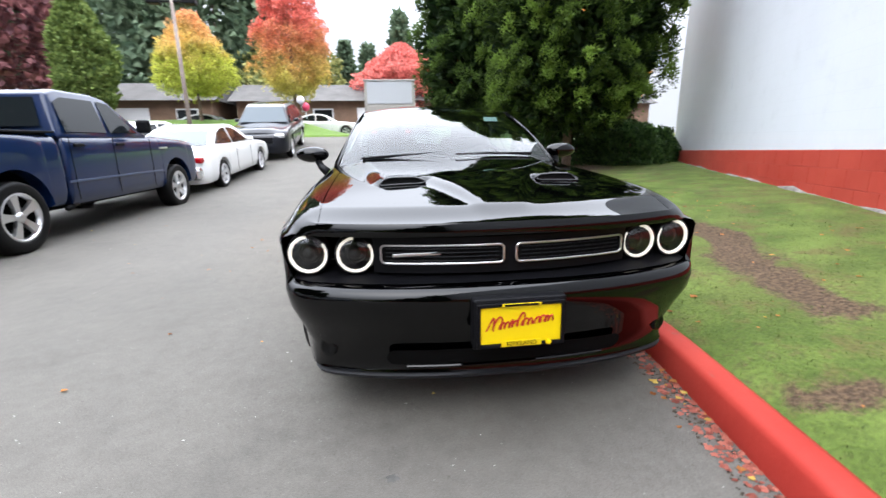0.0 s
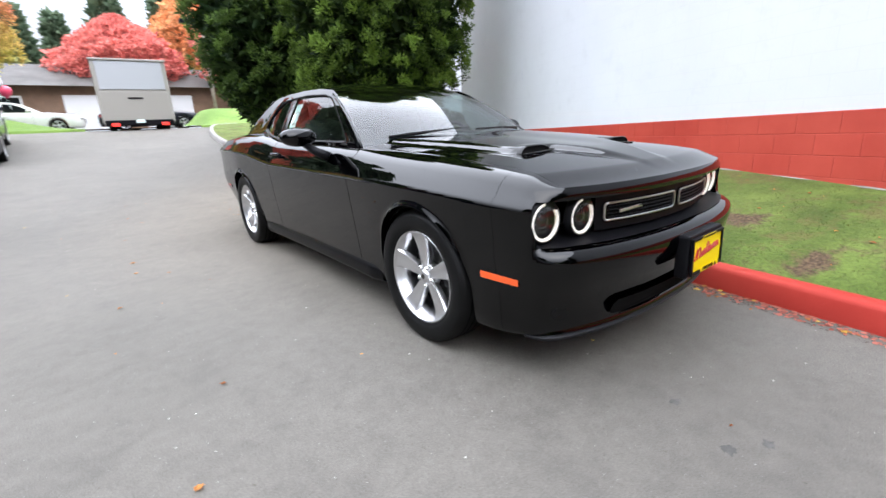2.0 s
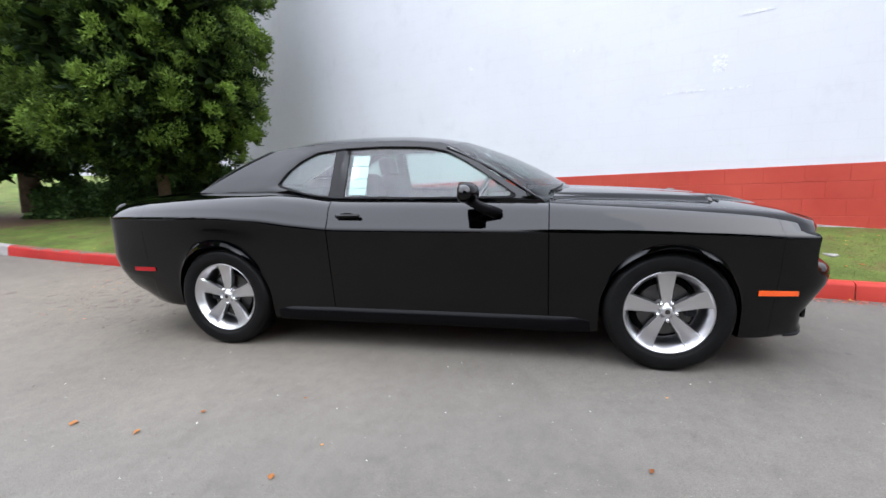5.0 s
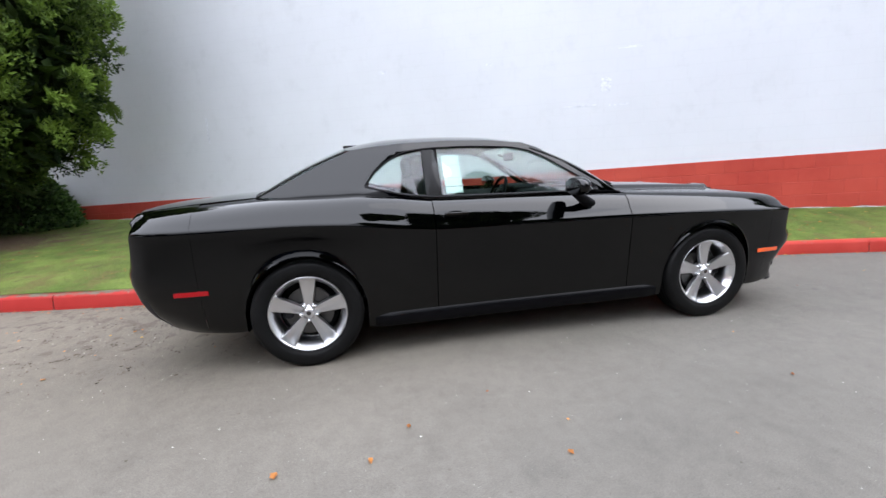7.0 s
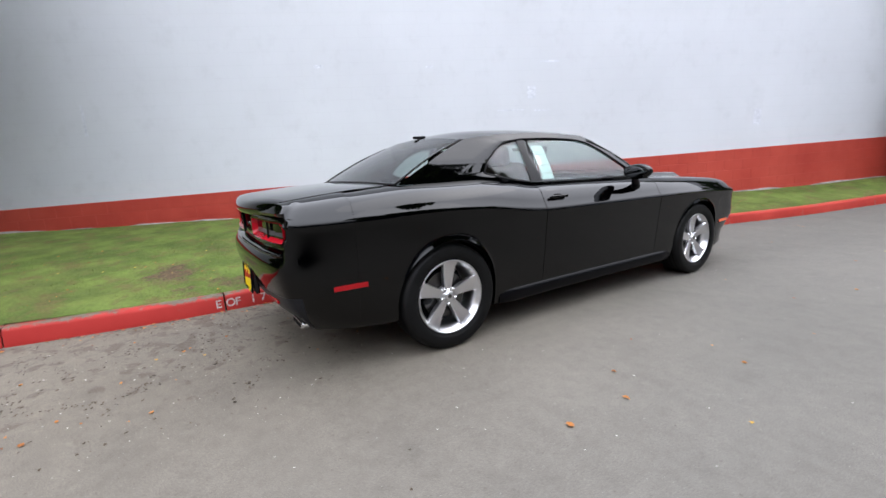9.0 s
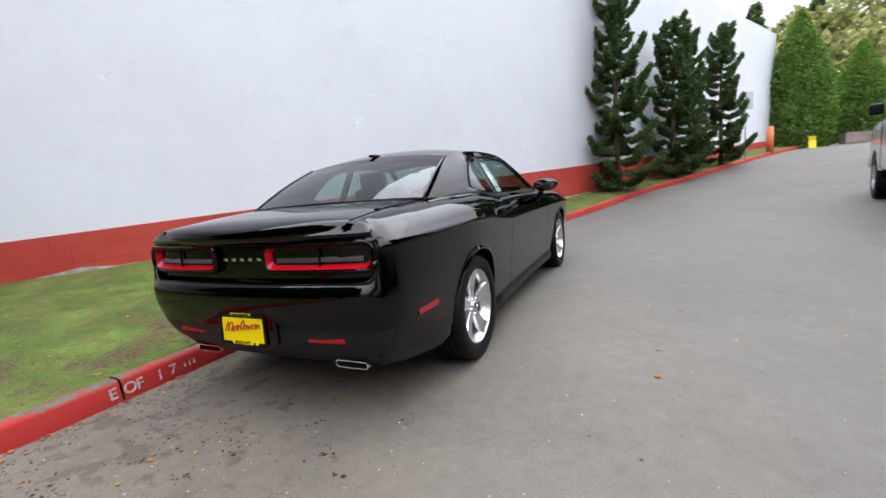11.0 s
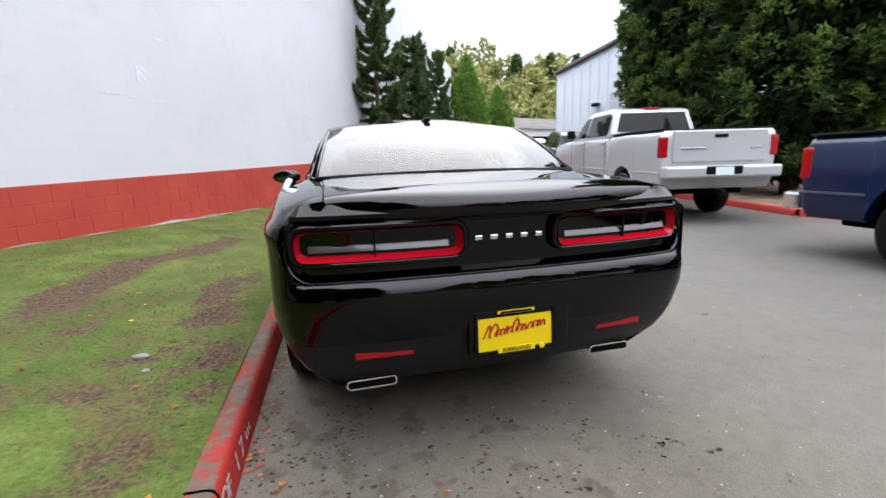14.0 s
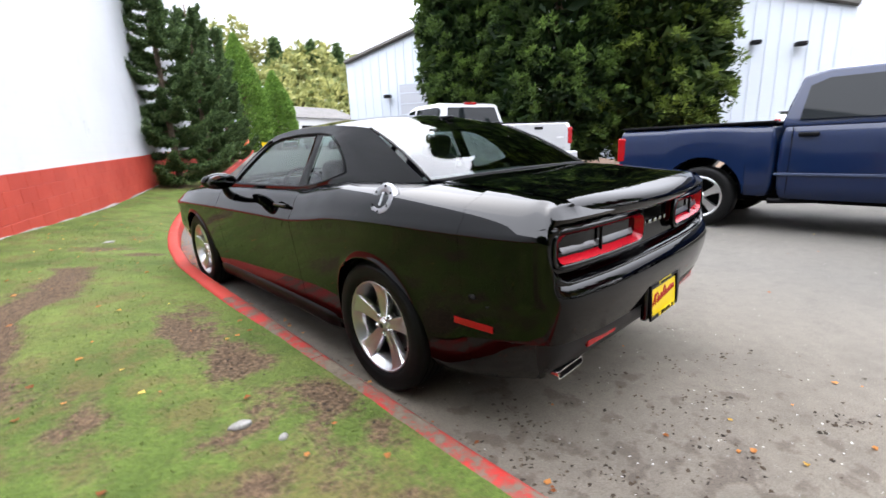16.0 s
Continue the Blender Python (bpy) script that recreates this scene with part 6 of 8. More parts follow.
def build_interior(car):
    """Dark cabin: trim panels, dashboard, wheel, front seats and rear bench."""
    for side in (1, -1):
        rows = [[(side * (side_x(y, 1.0) - d), y, z) for y in [-0.75 + 0.1 * k for k in range(22)]] for d, z in ((0.16, 0.35), (0.1, 0.6), (0.09, 0.85), (0.075, 0.97), (0.055, 1.0))]
        part("door_trim", grid_mesh("door_trim", rows, CLOTH), None, car)
    part("cabin_floor", box_bm(1.4, 2.6, 0.04, (0, 0.5, 0.36), 0.01), CLOTH, car)
    bm = box_bm(1.5, 0.5, 0.3, (0, -0.55, 0.86), 0.09, 4)
    dash = part("dashboard", bm, TRIM, car, "dark soft dashboard", True)
    part("instrument_hood", box_bm(0.42, 0.24, 0.1, (0.36, -0.42, 1.0), 0.045, 4), TRIM, dash, "", True)
    m = Matrix.Translation((0.36, -0.22, 0.95)) @ Euler((radians(-66), 0, 0)).to_matrix().to_4x4()
    bm = bmesh.new()
    for k in range(40):
        a0 = 2 * math.pi * k / 40
        ring = [bm.verts.new(((0.185 + 0.016 * math.cos(b)) * math.cos(a0), (0.185 + 0.016 * math.cos(b)) * math.sin(a0), 0.016 * math.sin(b))) for b in [2 * math.pi * j / 8 for j in range(8)]]
    bm.verts.ensure_lookup_table()
    for k in range(40):
        for j in range(8):
            q = (k + 1) % 40
            bm.faces.new((bm.verts[k * 8 + j], bm.verts[q * 8 + j], bm.verts[q * 8 + (j + 1) % 8], bm.verts[k * 8 + (j + 1) % 8]))
    wheel = part("steering_wheel", bm, TRIM, car, "", True, m)
    part("wheel_boss", box_bm(0.16, 0.13, 0.05, (0, 0, -0.02), 0.03, 3), TRIM, wheel, "", True)
    for a in (0, 180, 270):
        part("wheel_spoke", box_bm(0.14, 0.035, 0.014, (0.11, 0, -0.008), 0.006, 2, Matrix.Rotation(radians(a), 4, "Z")), TRIM, wheel)
    for x in (-0.37, 0.37):
        seat = part("front_seat", box_bm(0.5, 0.52, 0.2, (x, 0.12, 0.56), 0.07, 4), CLOTH, car, "dark cloth bucket seat", True)
        part("backrest", box_bm(0.5, 0.15, 0.62, (0, 0, 0.3), 0.06, 4), CLOTH, seat, "", True, pose(x, 0.42, 0.6, -16))
        part("headrest", box_bm(0.27, 0.1, 0.17, (0, 0, 0), 0.045, 4), CLOTH, seat, "", True, pose(x, 0.63, 1.25, -10))
        part("seat_post", box_bm(0.12, 0.02, 0.1, (0, 0, 0), 0.005), TRIM, seat, "", False, pose(x, 0.605, 1.15, -12))
    bench = part("rear_bench", box_bm(1.15, 0.5, 0.2, (0, 0.98, 0.55), 0.07, 4), CLOTH, car, "dark cloth rear bench", True)
    part("backrest", box_bm(1.15, 0.14, 0.5, (0, 0, 0.25), 0.06, 4), CLOTH, bench, "", True, pose(0, 1.2, 0.62, -24))
    part("parcel_shelf", box_bm(1.25, 0.5, 0.03, (0, 1.58, 1.055), 0.01), TRIM, car)
    rows = [[(side_x(y, 1.38) * u * 0.98, y, 1.405 - 0.03 * abs(u) ** 3 - (0.035 if y > 1.0 or y < -0.05 else 0)) for u in [-1 + 0.2 * j for j in range(11)]] for y in [-0.1 + 0.1 * k for k in range(13)]]
    part("headliner", grid_mesh("headliner", rows, CLOTH), None, car)
    part("rear_view_mirror", box_bm(0.22, 0.03, 0.07, (0, -0.22, 1.3), 0.02, 3), TRIM, car, "", True)
    # papers on the glass
    s = -1
    for k, (z0, z1) in enumerate(((1.06, 1.1), (1.105, 1.16), (1.165, 1.245), (1.25, 1.315))):
        rows = [[(s * (side_x(y, z) - 0.018), y, z) for y in (0.39, 0.45, 0.51)] for z in (z0, (z0 + z1) / 2, z1)]
        part("window_sticker", grid_mesh("window_sticker", rows, PAPER), None, car, "pale green printed price sheet on the door glass")
    part("mirror_tag", box_bm(0.11, 0.004, 0.05, (0.42, -0.29, 1.325), 0.0, 2, Matrix.Rotation(radians(-50), 4, "X")), PAPER, car)
    for x0, x1 in ((-0.62, -0.02), (0.02, 0.6)):
        pts = [(x0 + (x1 - x0) * q / 6, -0.955 + 0.2 * abs((x0 + (x1 - x0) * q / 6) / 0.79) ** 2.2 + 0.02 + 0.03 * q / 6, 1.068 - 0.03 * ((x0 + (x1 - x0) * q / 6) / 0.79) ** 2 + 0.012 * q / 6) for q in range(7)]
        part("wiper", tube_bm(pts, 0.009, 6), TRIM, car)


CAP_METAL = principled("brushed_cap", (0.34, 0.34, 0.35), 0.4, 1.0)
SILL = principled("satin_sill", (0.0015, 0.0015, 0.002), 0.3, 0.0, Specular_IOR_Level=0.09)
SATIN = principled("grey_satin_plastic", (0.014, 0.0145, 0.017), 0.42, 0.0, Specular_IOR_Level=0.15)
GLOSS_TRIM = principled("gloss_black_plastic", (0.001, 0.001, 0.0012), 0.3, 0.0, Specular_IOR_Level=0.0, Coat_Weight=1.0, Coat_Roughness=0.03, Coat_IOR=1.36)
HALO = principled("white_light_ring", (0.9, 0.9, 0.88), 0.3)
bsdf(HALO).inputs["Emission Color"].default_value = (1.0, 0.94, 0.8, 1)
bsdf(HALO).inputs["Emission Strength"].default_value = 0.6
CAR = thing("sports_coupe", pose(0, 0, 0), "glossy black two-door muscle coupe parked along the red kerb", "car")
BOOT = build_body(CAR)
build_cabin(CAR)
build_front(CAR)
build_rear(CAR, BOOT)
for s in (1, -1):
    build_mirror(CAR, s)
    build_wheel(CAR, s, AXLE_F, 4)
    build_wheel(CAR, s, AXLE_R, -3)
build_interior(CAR)

# ---- other vehicles ----
BLUE_PAINT = principled("navy_paint", (0.002, 0.010, 0.04), 0.3, 0.0, Specular_IOR_Level=0.2, Coat_Weight=1.0, Coat_Roughness=0.03, Coat_IOR=1.32)
SILVER_PAINT = principled("silver_paint", (0.4, 0.405, 0.415), 0.35, 0.2, Coat_Weight=1.0, Coat_Roughness=0.05)
SCREEN_PALE = principled("sky_lit_screen", (0.045, 0.06, 0.07), 0.05, 0.0, Specular_IOR_Level=0.4)
DARK_PAINT = principled("charcoal_paint", (0.005, 0.006, 0.01), 0.3, 0.0, Specular_IOR_Level=0.2, Coat_Weight=1.0, Coat_Roughness=0.03, Coat_IOR=1.3)
CAR_WHITE = principled("white_car_paint", (0.7, 0.7, 0.686), 0.3, 0.0, Coat_Weight=1.0, Coat_Roughness=0.03)
CREAM = principled("cream_panel", (0.23, 0.215, 0.19), 0.5)
GLASS_DARK = principled("dark_window", (0.008, 0.01, 0.011), 0.03, 0.0, Specular_IOR_Level=0.2)
LAMP_CLEAR = principled("clear_lamp", (0.5, 0.5, 0.5), 0.1, 0.4, Coat_Weight=1.0)


def rounded_plan(hw, y0, y1, r0, r1, n=9):
    """Half a rounded rectangle, front centre to rear centre."""
    pts = [(0, y0), ((hw - r0) * 0.5, y0 + 0.004)]
    pts += [(hw - r0 + r0 * math.sin(radians(90 * k / (n - 1))), y0 + r0 - r0 * math.cos(radians(90 * k / (n - 1)))) for k in range(n)]
    m = int((y1 - y0 - r0 - r1) / 0.05)
    pts += [(hw, y0 + r0 + (y1 - y0 - r0 - r1) * k / m) for k in range(1, m)]
    pts += [(hw - r1 + r1 * math.cos(radians(90 * k / (n - 1))), y1 - r1 + r1 * math.sin(radians(90 * k / (n - 1)))) for k in range(n)]
    pts += [((hw - r1) * 0.5, y1), (0, y1)]
    return [Vector(p) for p in pts]


def vehicle_body(root, mat, hw, y0, y1, axles, arch, hub, low, top, crown, r0=0.3, r1=0.15, name="body"):
    """A lower body with wheel arches; top: keys of the upper edge along y."""
    plan = rounded_plan(hw, y0, y1, r0, r1)
    extra = []
    for a in axles:
        for s in (-1, 1):
            for e in (-0.002, 0.002, 0.02):
                extra.append(a + s * (arch - e))
    dense = []
    for p, q in zip(plan, plan[1:]):
        dense.append(p)
        for e in sorted(extra):
            if p.y < e < q.y and p.x > hw * 0.8:
                dense.append(p.lerp(q, (e - p.y) / (q.y - p.y)))
    dense.append(plan[-1])
    cols = []
    for i, p in enumerate(dense):
        t = (dense[min(i + 1, len(dense) - 1)] - dense[max(i - 1, 0)]).normalized()
        n = Vector((t.y, -t.x))
        if n.x < -0.2:
            n = -n
        if p.x < 0.05:
            n = Vector((0, 1 if p.y > 0 else -1))
        zt = smooth_keys(top, p.y)
        ins = [0.16, 0.07, 0.035, 0.012, 0.0, 0.004, 0.02, 0.045, 0.09, 0.2]
        zs = [low, low + 0.005, low + 0.06, low + 0.16, low + 0.45 * (zt - low), zt - 0.2, zt - 0.1, zt - 0.04, zt - 0.008, zt]
        base = low
        for a in axles:
            d = abs(p.y - a)
            if d < arch and p.x > hw * 0.8:
                base = hub + math.sqrt(arch * arch - d * d)
        if base > low:
            zs = [zt - (zt - z) * (zt - base) / (zt - low) for z in zs]
            ins[1:4] = [0.0, 0.0, 0.0]
        cols.append([(p.x - n.x * u if p.x - n.x * u > 0 else 0.0, p.y - n.y * u, z) for u, z in zip(ins, zs)])
    for c in cols:
        y = c[-1][1]
        c.append((c[-1][0] * 0.5, y, c[-1][2] + crown * 0.8))
        c.append((0.0, y, c[-2][2] + crown))
    rows = [[(-x, y, z) for x, y, z in c] for c in reversed(cols)] + cols
    bm = bmesh.new()
    me = grid_mesh(name, rows, mat, True)
    bm.from_mesh(me)
    bmesh.ops.remove_doubles(bm, verts=bm.verts, dist=5e-4)
    bmesh.ops.recalc_face_normals(bm, faces=bm.faces)
    for e in bm.edges:
        if len(e.link_faces) == 2 and e.calc_face_angle(0) > radians(35):
            e.smooth = False
    bm.to_mesh(me)
    bm.free()
    return part(name, me, None, root)


def cabin_shell(root, mat, outline, hw, belt, lean, bevel=0.05, name="cab"):
    """The upper body from its side outline; leaning in above the belt."""
    bm = bmesh.new()

    def x(z):
        return hw - lean * max(z - belt, 0)
    left = [bm.verts.new((x(z), y, z)) for y, z in outline]
    right = [bm.verts.new((-x(z), y, z)) for y, z in outline]
    bm.faces.new(left)
    bm.faces.new(right[::-1])
    n = len(outline)
    for i in range(n):
        j = (i + 1) % n
        bm.faces.new((left[j], left[i], right[i], right[j]))
    bmesh.ops.recalc_face_normals(bm, faces=bm.faces)
    bmesh.ops.bevel(bm, geom=bm.edges[:], offset=bevel, segments=3, profile=0.5, affect="EDGES", clamp_overlap=True)
    return part(name, bm, mat, root, "", True)


def side_pane(root, poly, hw, belt, lean, out=0.006, mat=None, name="side_window"):
    for side in (1, -1):
        bm = bmesh.new()
        vs = [bm.verts.new((side * (hw - lean * max(z - belt, 0) + out), y, z)) for y, z in poly]
        f = bm.faces.new(vs)
        bmesh.ops.recalc_face_normals(bm, faces=bm.faces)
        r = bmesh.ops.inset_region(bm, faces=bm.faces[:], thickness=0.012, depth=0.0)
        part(name, bm, mat or GLASS_DARK, root)


def cross_pane(root, a, b, wa, wb, out, name, mat=None):
    """A pane across the car from (y, z) a to (y, z) b with half widths."""
    d = Vector((0, b[0] - a[0], b[1] - a[1])).normalized()
    n = Vector((0, d.z, -d.y))
    if n.y * out < 0:
        n = -n
    n *= 0.012
    rows = []
    for i in range(5):
        t = i / 4
        y, z, w = a[0] + (b[0] - a[0]) * t, a[1] + (b[1] - a[1]) * t, wa + (wb - wa) * t
        rows.append([(w * u, y + n.y + (1 - u * u) * 0.02 * out, z + n.z) for u in [-1 + 0.25 * k for k in range(9)]])
    return part(name, grid_mesh(name, rows, mat or GLASS_DARK), None, root)


def road_wheel(root, x, y, z, radius, rim, width, side, spokes=5, rim_mat=None, label=""):
    m = pose(x, y, z) @ (Matrix.Rotation(math.pi, 4, "Z") if side < 0 else Matrix.Identity(4))
    w = width / 2
    wheel = part("wheel", lathe_bm([(radius * 0.95, -w * 0.9), (radius, -w * 0.6), (radius, w * 0.6), (radius * 0.97, w * 0.88), (radius * 0.9, w), (rim * 1.12, w), (rim, w * 0.9), (rim * 0.97, w * 0.6)], 48, "x"), RUBBER, root, label, True, m)
    alloy = part("rim", lathe_bm([(rim * 1.02, w * 0.88), (rim * 0.99, w * 0.95), (rim * 0.93, w * 0.9), (rim * 0.9, w * 0.4), (rim * 0.85, 0.0), (0.03, -0.02)], 40, "x"), CAVITY, wheel)
    part("rim_lip", lathe_bm([(rim * 1.04, w * 0.9), (rim * 1.0, w * 0.97), (rim * 0.93, w * 0.92), (rim * 0.9, w * 0.5)], 40, "x"), rim_mat or ALLOY, wheel, "", True)
    for k in range(spokes):
        bm = bmesh.new()
        rings = []
        for r, q, x0 in ((0.12, 0.13, 0.75), (0.45, 0.15, 0.82), (0.75, 0.2, 0.86), (0.95, 0.27, 0.88)):
            rings.append([bm.verts.new((w * (x0 + dx), rim * q * u, rim * r)) for u, dx in ((-1, -0.3), (-0.85, 0.0), (0.85, 0.0), (1, -0.3))])
        for a, b in zip(rings, rings[1:]):
            for j in range(4):
                bm.faces.new((a[j], a[(j + 1) % 4], b[(j + 1) % 4], b[j]))
        bmesh.ops.recalc_face_normals(bm, faces=bm.faces)
        bmesh.ops.rotate(bm, matrix=Matrix.Rotation(2 * math.pi * k / spokes + 0.2, 3, "X"), verts=bm.verts)
        part("spoke", bm, rim_mat or ALLOY, wheel)
    part("hub_cap", lathe_bm([(0, w * 0.95), (rim * 0.16, w * 0.93), (rim * 0.24, w * 0.75)], 20, "x"), rim_mat or ALLOY, wheel, "", True)
    return wheel


def well(root, axle, hw, arch, hub):
    for side in (1, -1):
        rows = [[(side * x, axle + math.cos(math.pi * k / 16) * arch, hub + math.sin(math.pi * k / 16) * arch) for x in (hw * 0.55, hw * 0.94)] for k in range(17)]
        part("wheel_well", grid_mesh("wheel_well", rows, CAVITY), None, root)


def bar(name, root, mat, size, at, bevel=0.01, label="", turn=None):
    return part(name, box_bm(*size, at, bevel, 2, turn), mat, root, label)


def pickup(m, label, paint, wb, cab_back, end, hub, radius, rim, chrome_bumper, roof, belt, megacab):
    root = thing("pickup_truck", m, label, "pickup truck")
    af, ar, hw = -wb / 2, wb / 2, 0.985
    nose = af - 0.98
    cab_front = af + 0.75
    low = hub + (0.16 if megacab else 0.02)
    # front half with hood, cab base; then the bed
    vehicle_body(root, paint, hw, nose, cab_back, (af,), radius + 0.09, hub + 0.03, low, [(nose, belt - 0.2), (nose + 0.25, belt - 0.09), (af + 0.2, belt - 0.03), (cab_front, belt), (cab_back, belt)], 0.05, 0.28, 0.06, "front_body")
    bed = vehicle_body(root, paint, hw, cab_back + 0.025, end, (ar,), radius + 0.09, hub + 0.03, low + 0.02, [(cab_back, belt + 0.0), (ar, belt + 0.02), (end, belt + 0.02)], -0.02, 0.06, 0.07, "bed")
    rail = belt + 0.03
    for side in (1, -1):
        bar("bed_rail", root, TRIM, (0.09, end - cab_back - 0.1, 0.025), (side * (hw - 0.07), (cab_back + end) / 2, rail), 0.008, "black plastic rail cap")
    bar("bed_cover", root, TRIM, (hw * 1.8, end - cab_back - 0.15, 0.03), (0, (cab_back + end) / 2, rail - 0.02), 0.01)
    lean = 0.3
    out = [(cab_front - 0.02, belt - 0.06), (cab_front + 0.1, belt + 0.04), (cab_front + 0.72, roof - 0.05), (cab_front + 1.0, roof), (cab_back - 0.35, roof + 0.01), (cab_back - 0.12, roof - 0.05), (cab_back + 0.0, belt + 0.02), (cab_back - 0.01, belt - 0.06)]
    cabin_shell(root, paint, out, hw - 0.035, belt, lean, 0.06)
    mid = cab_front + 1.02 if not megacab else cab_front + 1.08
    z0, z1 = belt + 0.035, roof - 0.1
    front_pane = [(cab_front + 0.3, z0), (cab_front + 0.72, z1 - 0.02), (cab_front + 0.82, z1), (mid - 0.05, z1 + 0.01), (mid - 0.05, z0)]
    rear_pane = [(mid + 0.03, z0), (mid + 0.03, z1 + 0.01), (cab_back - 0.36, z1 + 0.01), (cab_back - 0.2, z1 - 0.06), (cab_back - 0.16, z0)]
    for poly in (front_pane, rear_pane):
        side_pane(root, poly, hw - 0.035, belt, lean)
    wtop = hw - 0.035 - lean * (roof - belt)
    cross_pane(root, (cab_front + 0.13, belt + 0.08), (cab_front + 0.7, roof - 0.075), hw - 0.14, wtop - 0.03, -1, "windscreen")
    cross_pane(root, (cab_back - 0.005, belt + 0.1), (cab_back - 0.105, roof - 0.11), hw - 0.2, wtop - 0.08, 1, "rear_window")
    bar("brake_light", root, RED_LENS, (0.34, 0.05, 0.045), (0, cab_back - 0.16, roof - 0.015), 0.012, "red high brake light")
    # doors, handles, mirrors
    for side in (1, -1):
        for y in (cab_front + 0.06, mid, cab_back - 0.12):
            bar("shut_line", root, CAVITY, (0.006, 0.008, belt - low - 0.1), (side * (hw + 0.0005), y, (belt + low) / 2 + 0.02), 0.0)
        for y in (mid - 0.14, cab_back - 0.27):
            bar("door_handle", root, TRIM if not megacab else paint, (0.035, 0.19, 0.045), (side * (hw + 0.012), y, belt - 0.13), 0.012)
        bar("side_strip", root, STRIP_BLUE if not megacab else paint, (0.012, cab_back - af - 0.5, 0.03), (side * (hw + 0.004), (cab_back + af) / 2 + 0.26, low + 0.3), 0.005)
        bar("side_strip", root, STRIP_BLUE if not megacab else paint, (0.012, end - ar - 0.5, 0.03), (side * (hw + 0.004), (end + ar) / 2 + 0.25, low + 0.3), 0.005)
        mir = bar("door_mirror", root, TRIM, (0.2, 0.12, 0.2), (side * (hw + 0.12), cab_front + 0.38, belt + 0.14), 0.04, "black door mirror")
        bar("badge", root, ALLOY, (0.01, 0.26, 0.03), (side * (hw + 0.003), cab_front - 0.35, belt - 0.2), 0.003)
        lamp = bar("tail_lamp", root, RED_LENS, (0.13, 0.12, 0.34), (side * (hw - 0.062), end - 0.052, belt - 0.27), 0.02, "tall red tail lamp")
        bar("head_lamp", root, LAMP_CLEAR, (0.36, 0.16, 0.22), (side * (hw - 0.26), nose + 0.1, belt - 0.34), 0.05, "clear head lamp")
        for y in (af, ar):
            road_wheel(root, side * (hw - 0.13), y, hub, radius, rim, 0.26, side, 5)
    for y in (af, ar):
        well(root, y, hw, radius + 0.1, hub + 0.03)
    gate = bar("tailgate", root, paint, (1.58, 0.05, 0.52), (0, end + 0.004, belt - 0.26), 0.025, "")
    bar("gate_handle", gate, TRIM, (0.22, 0.02, 0.055), (0, end + 0.034, belt - 0.1), 0.015)
    bar("badge", gate, ALLOY, (0.4, 0.01, 0.035), (0.45, end + 0.032, belt - 0.3), 0.004)
    bar("badge", gate, ALLOY, (0.2, 0.01, 0.03), (-0.6, end + 0.032, belt - 0.3), 0.004)
    bm_mat = CHROME_SOFT if chrome_bumper else paint
    strip = paint if megacab else STRIP_BLUE
    bump_ = bar("rear_bumper", root, bm_mat, (1.94, 0.2, 0.2), (0, end + 0.1, belt - 0.68), 0.04, "bright step bumper")
    bar("step_pad", bump_, TRIM, (0.62, 0.1, 0.14), (0, end + 0.155, belt - 0.66), 0.02)
    bar("plate_blank", bump_, PAPER, (0.3, 0.008, 0.13), (0, end + 0.207, belt - 0.67), 0.003)
    bar("front_bumper", root, bm_mat, (1.96, 0.22, 0.26), (0, nose - 0.02, low + 0.12), 0.06)
    bar("grille", root, TRIM, (0.95, 0.1, 0.36), (0, nose + 0.02, belt - 0.42), 0.05)
    bar("under_frame", root, CAVITY, (1.2, end - nose - 0.4, 0.24), (0, (end + nose) / 2, low + 0.04), 0.03)
    part("exhaust_pipe", tube_bm([(-hw + 0.25, ar - 1.2, low - 0.02), (-hw + 0.06, ar - 0.75, low - 0.03)], 0.035, 10), TRIM, root, "", True)
    bar("hitch", root, TRIM, (0.08, 0.3, 0.08), (0, end + 0.08, low - 0.02), 0.01)
    return root


STRIP_BLUE = principled("pale_blue_strip", (0.03, 0.045, 0.085), 0.4)
CHROME_SOFT = principled("bright_bumper", (0.68, 0.68, 0.69), 0.2, 0.9)
pickup(pose(-5.33, 3.25, 0.0, 0, 0, 177.5), "dark navy blue crew pickup truck parked across the drive", BLUE_PAINT, 3.57, 0.98, 2.95, 0.4, 0.4, 0.265, True, 1.86, 1.3, False)
pickup(pose(-6.5, -5.4, 0.03, -0.8, 0, -13.5), "silver crew cab pickup truck parked before tall evergreens", SILVER_PAINT, 4.07, 1.25, 3.5, 0.43, 0.425, 0.235, False, 2.17, 1.58, True)
pickup(pose(-9.9, 4.4, 0.15, 0, 0, 178), "white pickup truck standing behind the blue truck", CAR_WHITE, 3.57, 0.98, 3.0, 0.4, 0.4, 0.265, True, 1.86, 1.36, False)


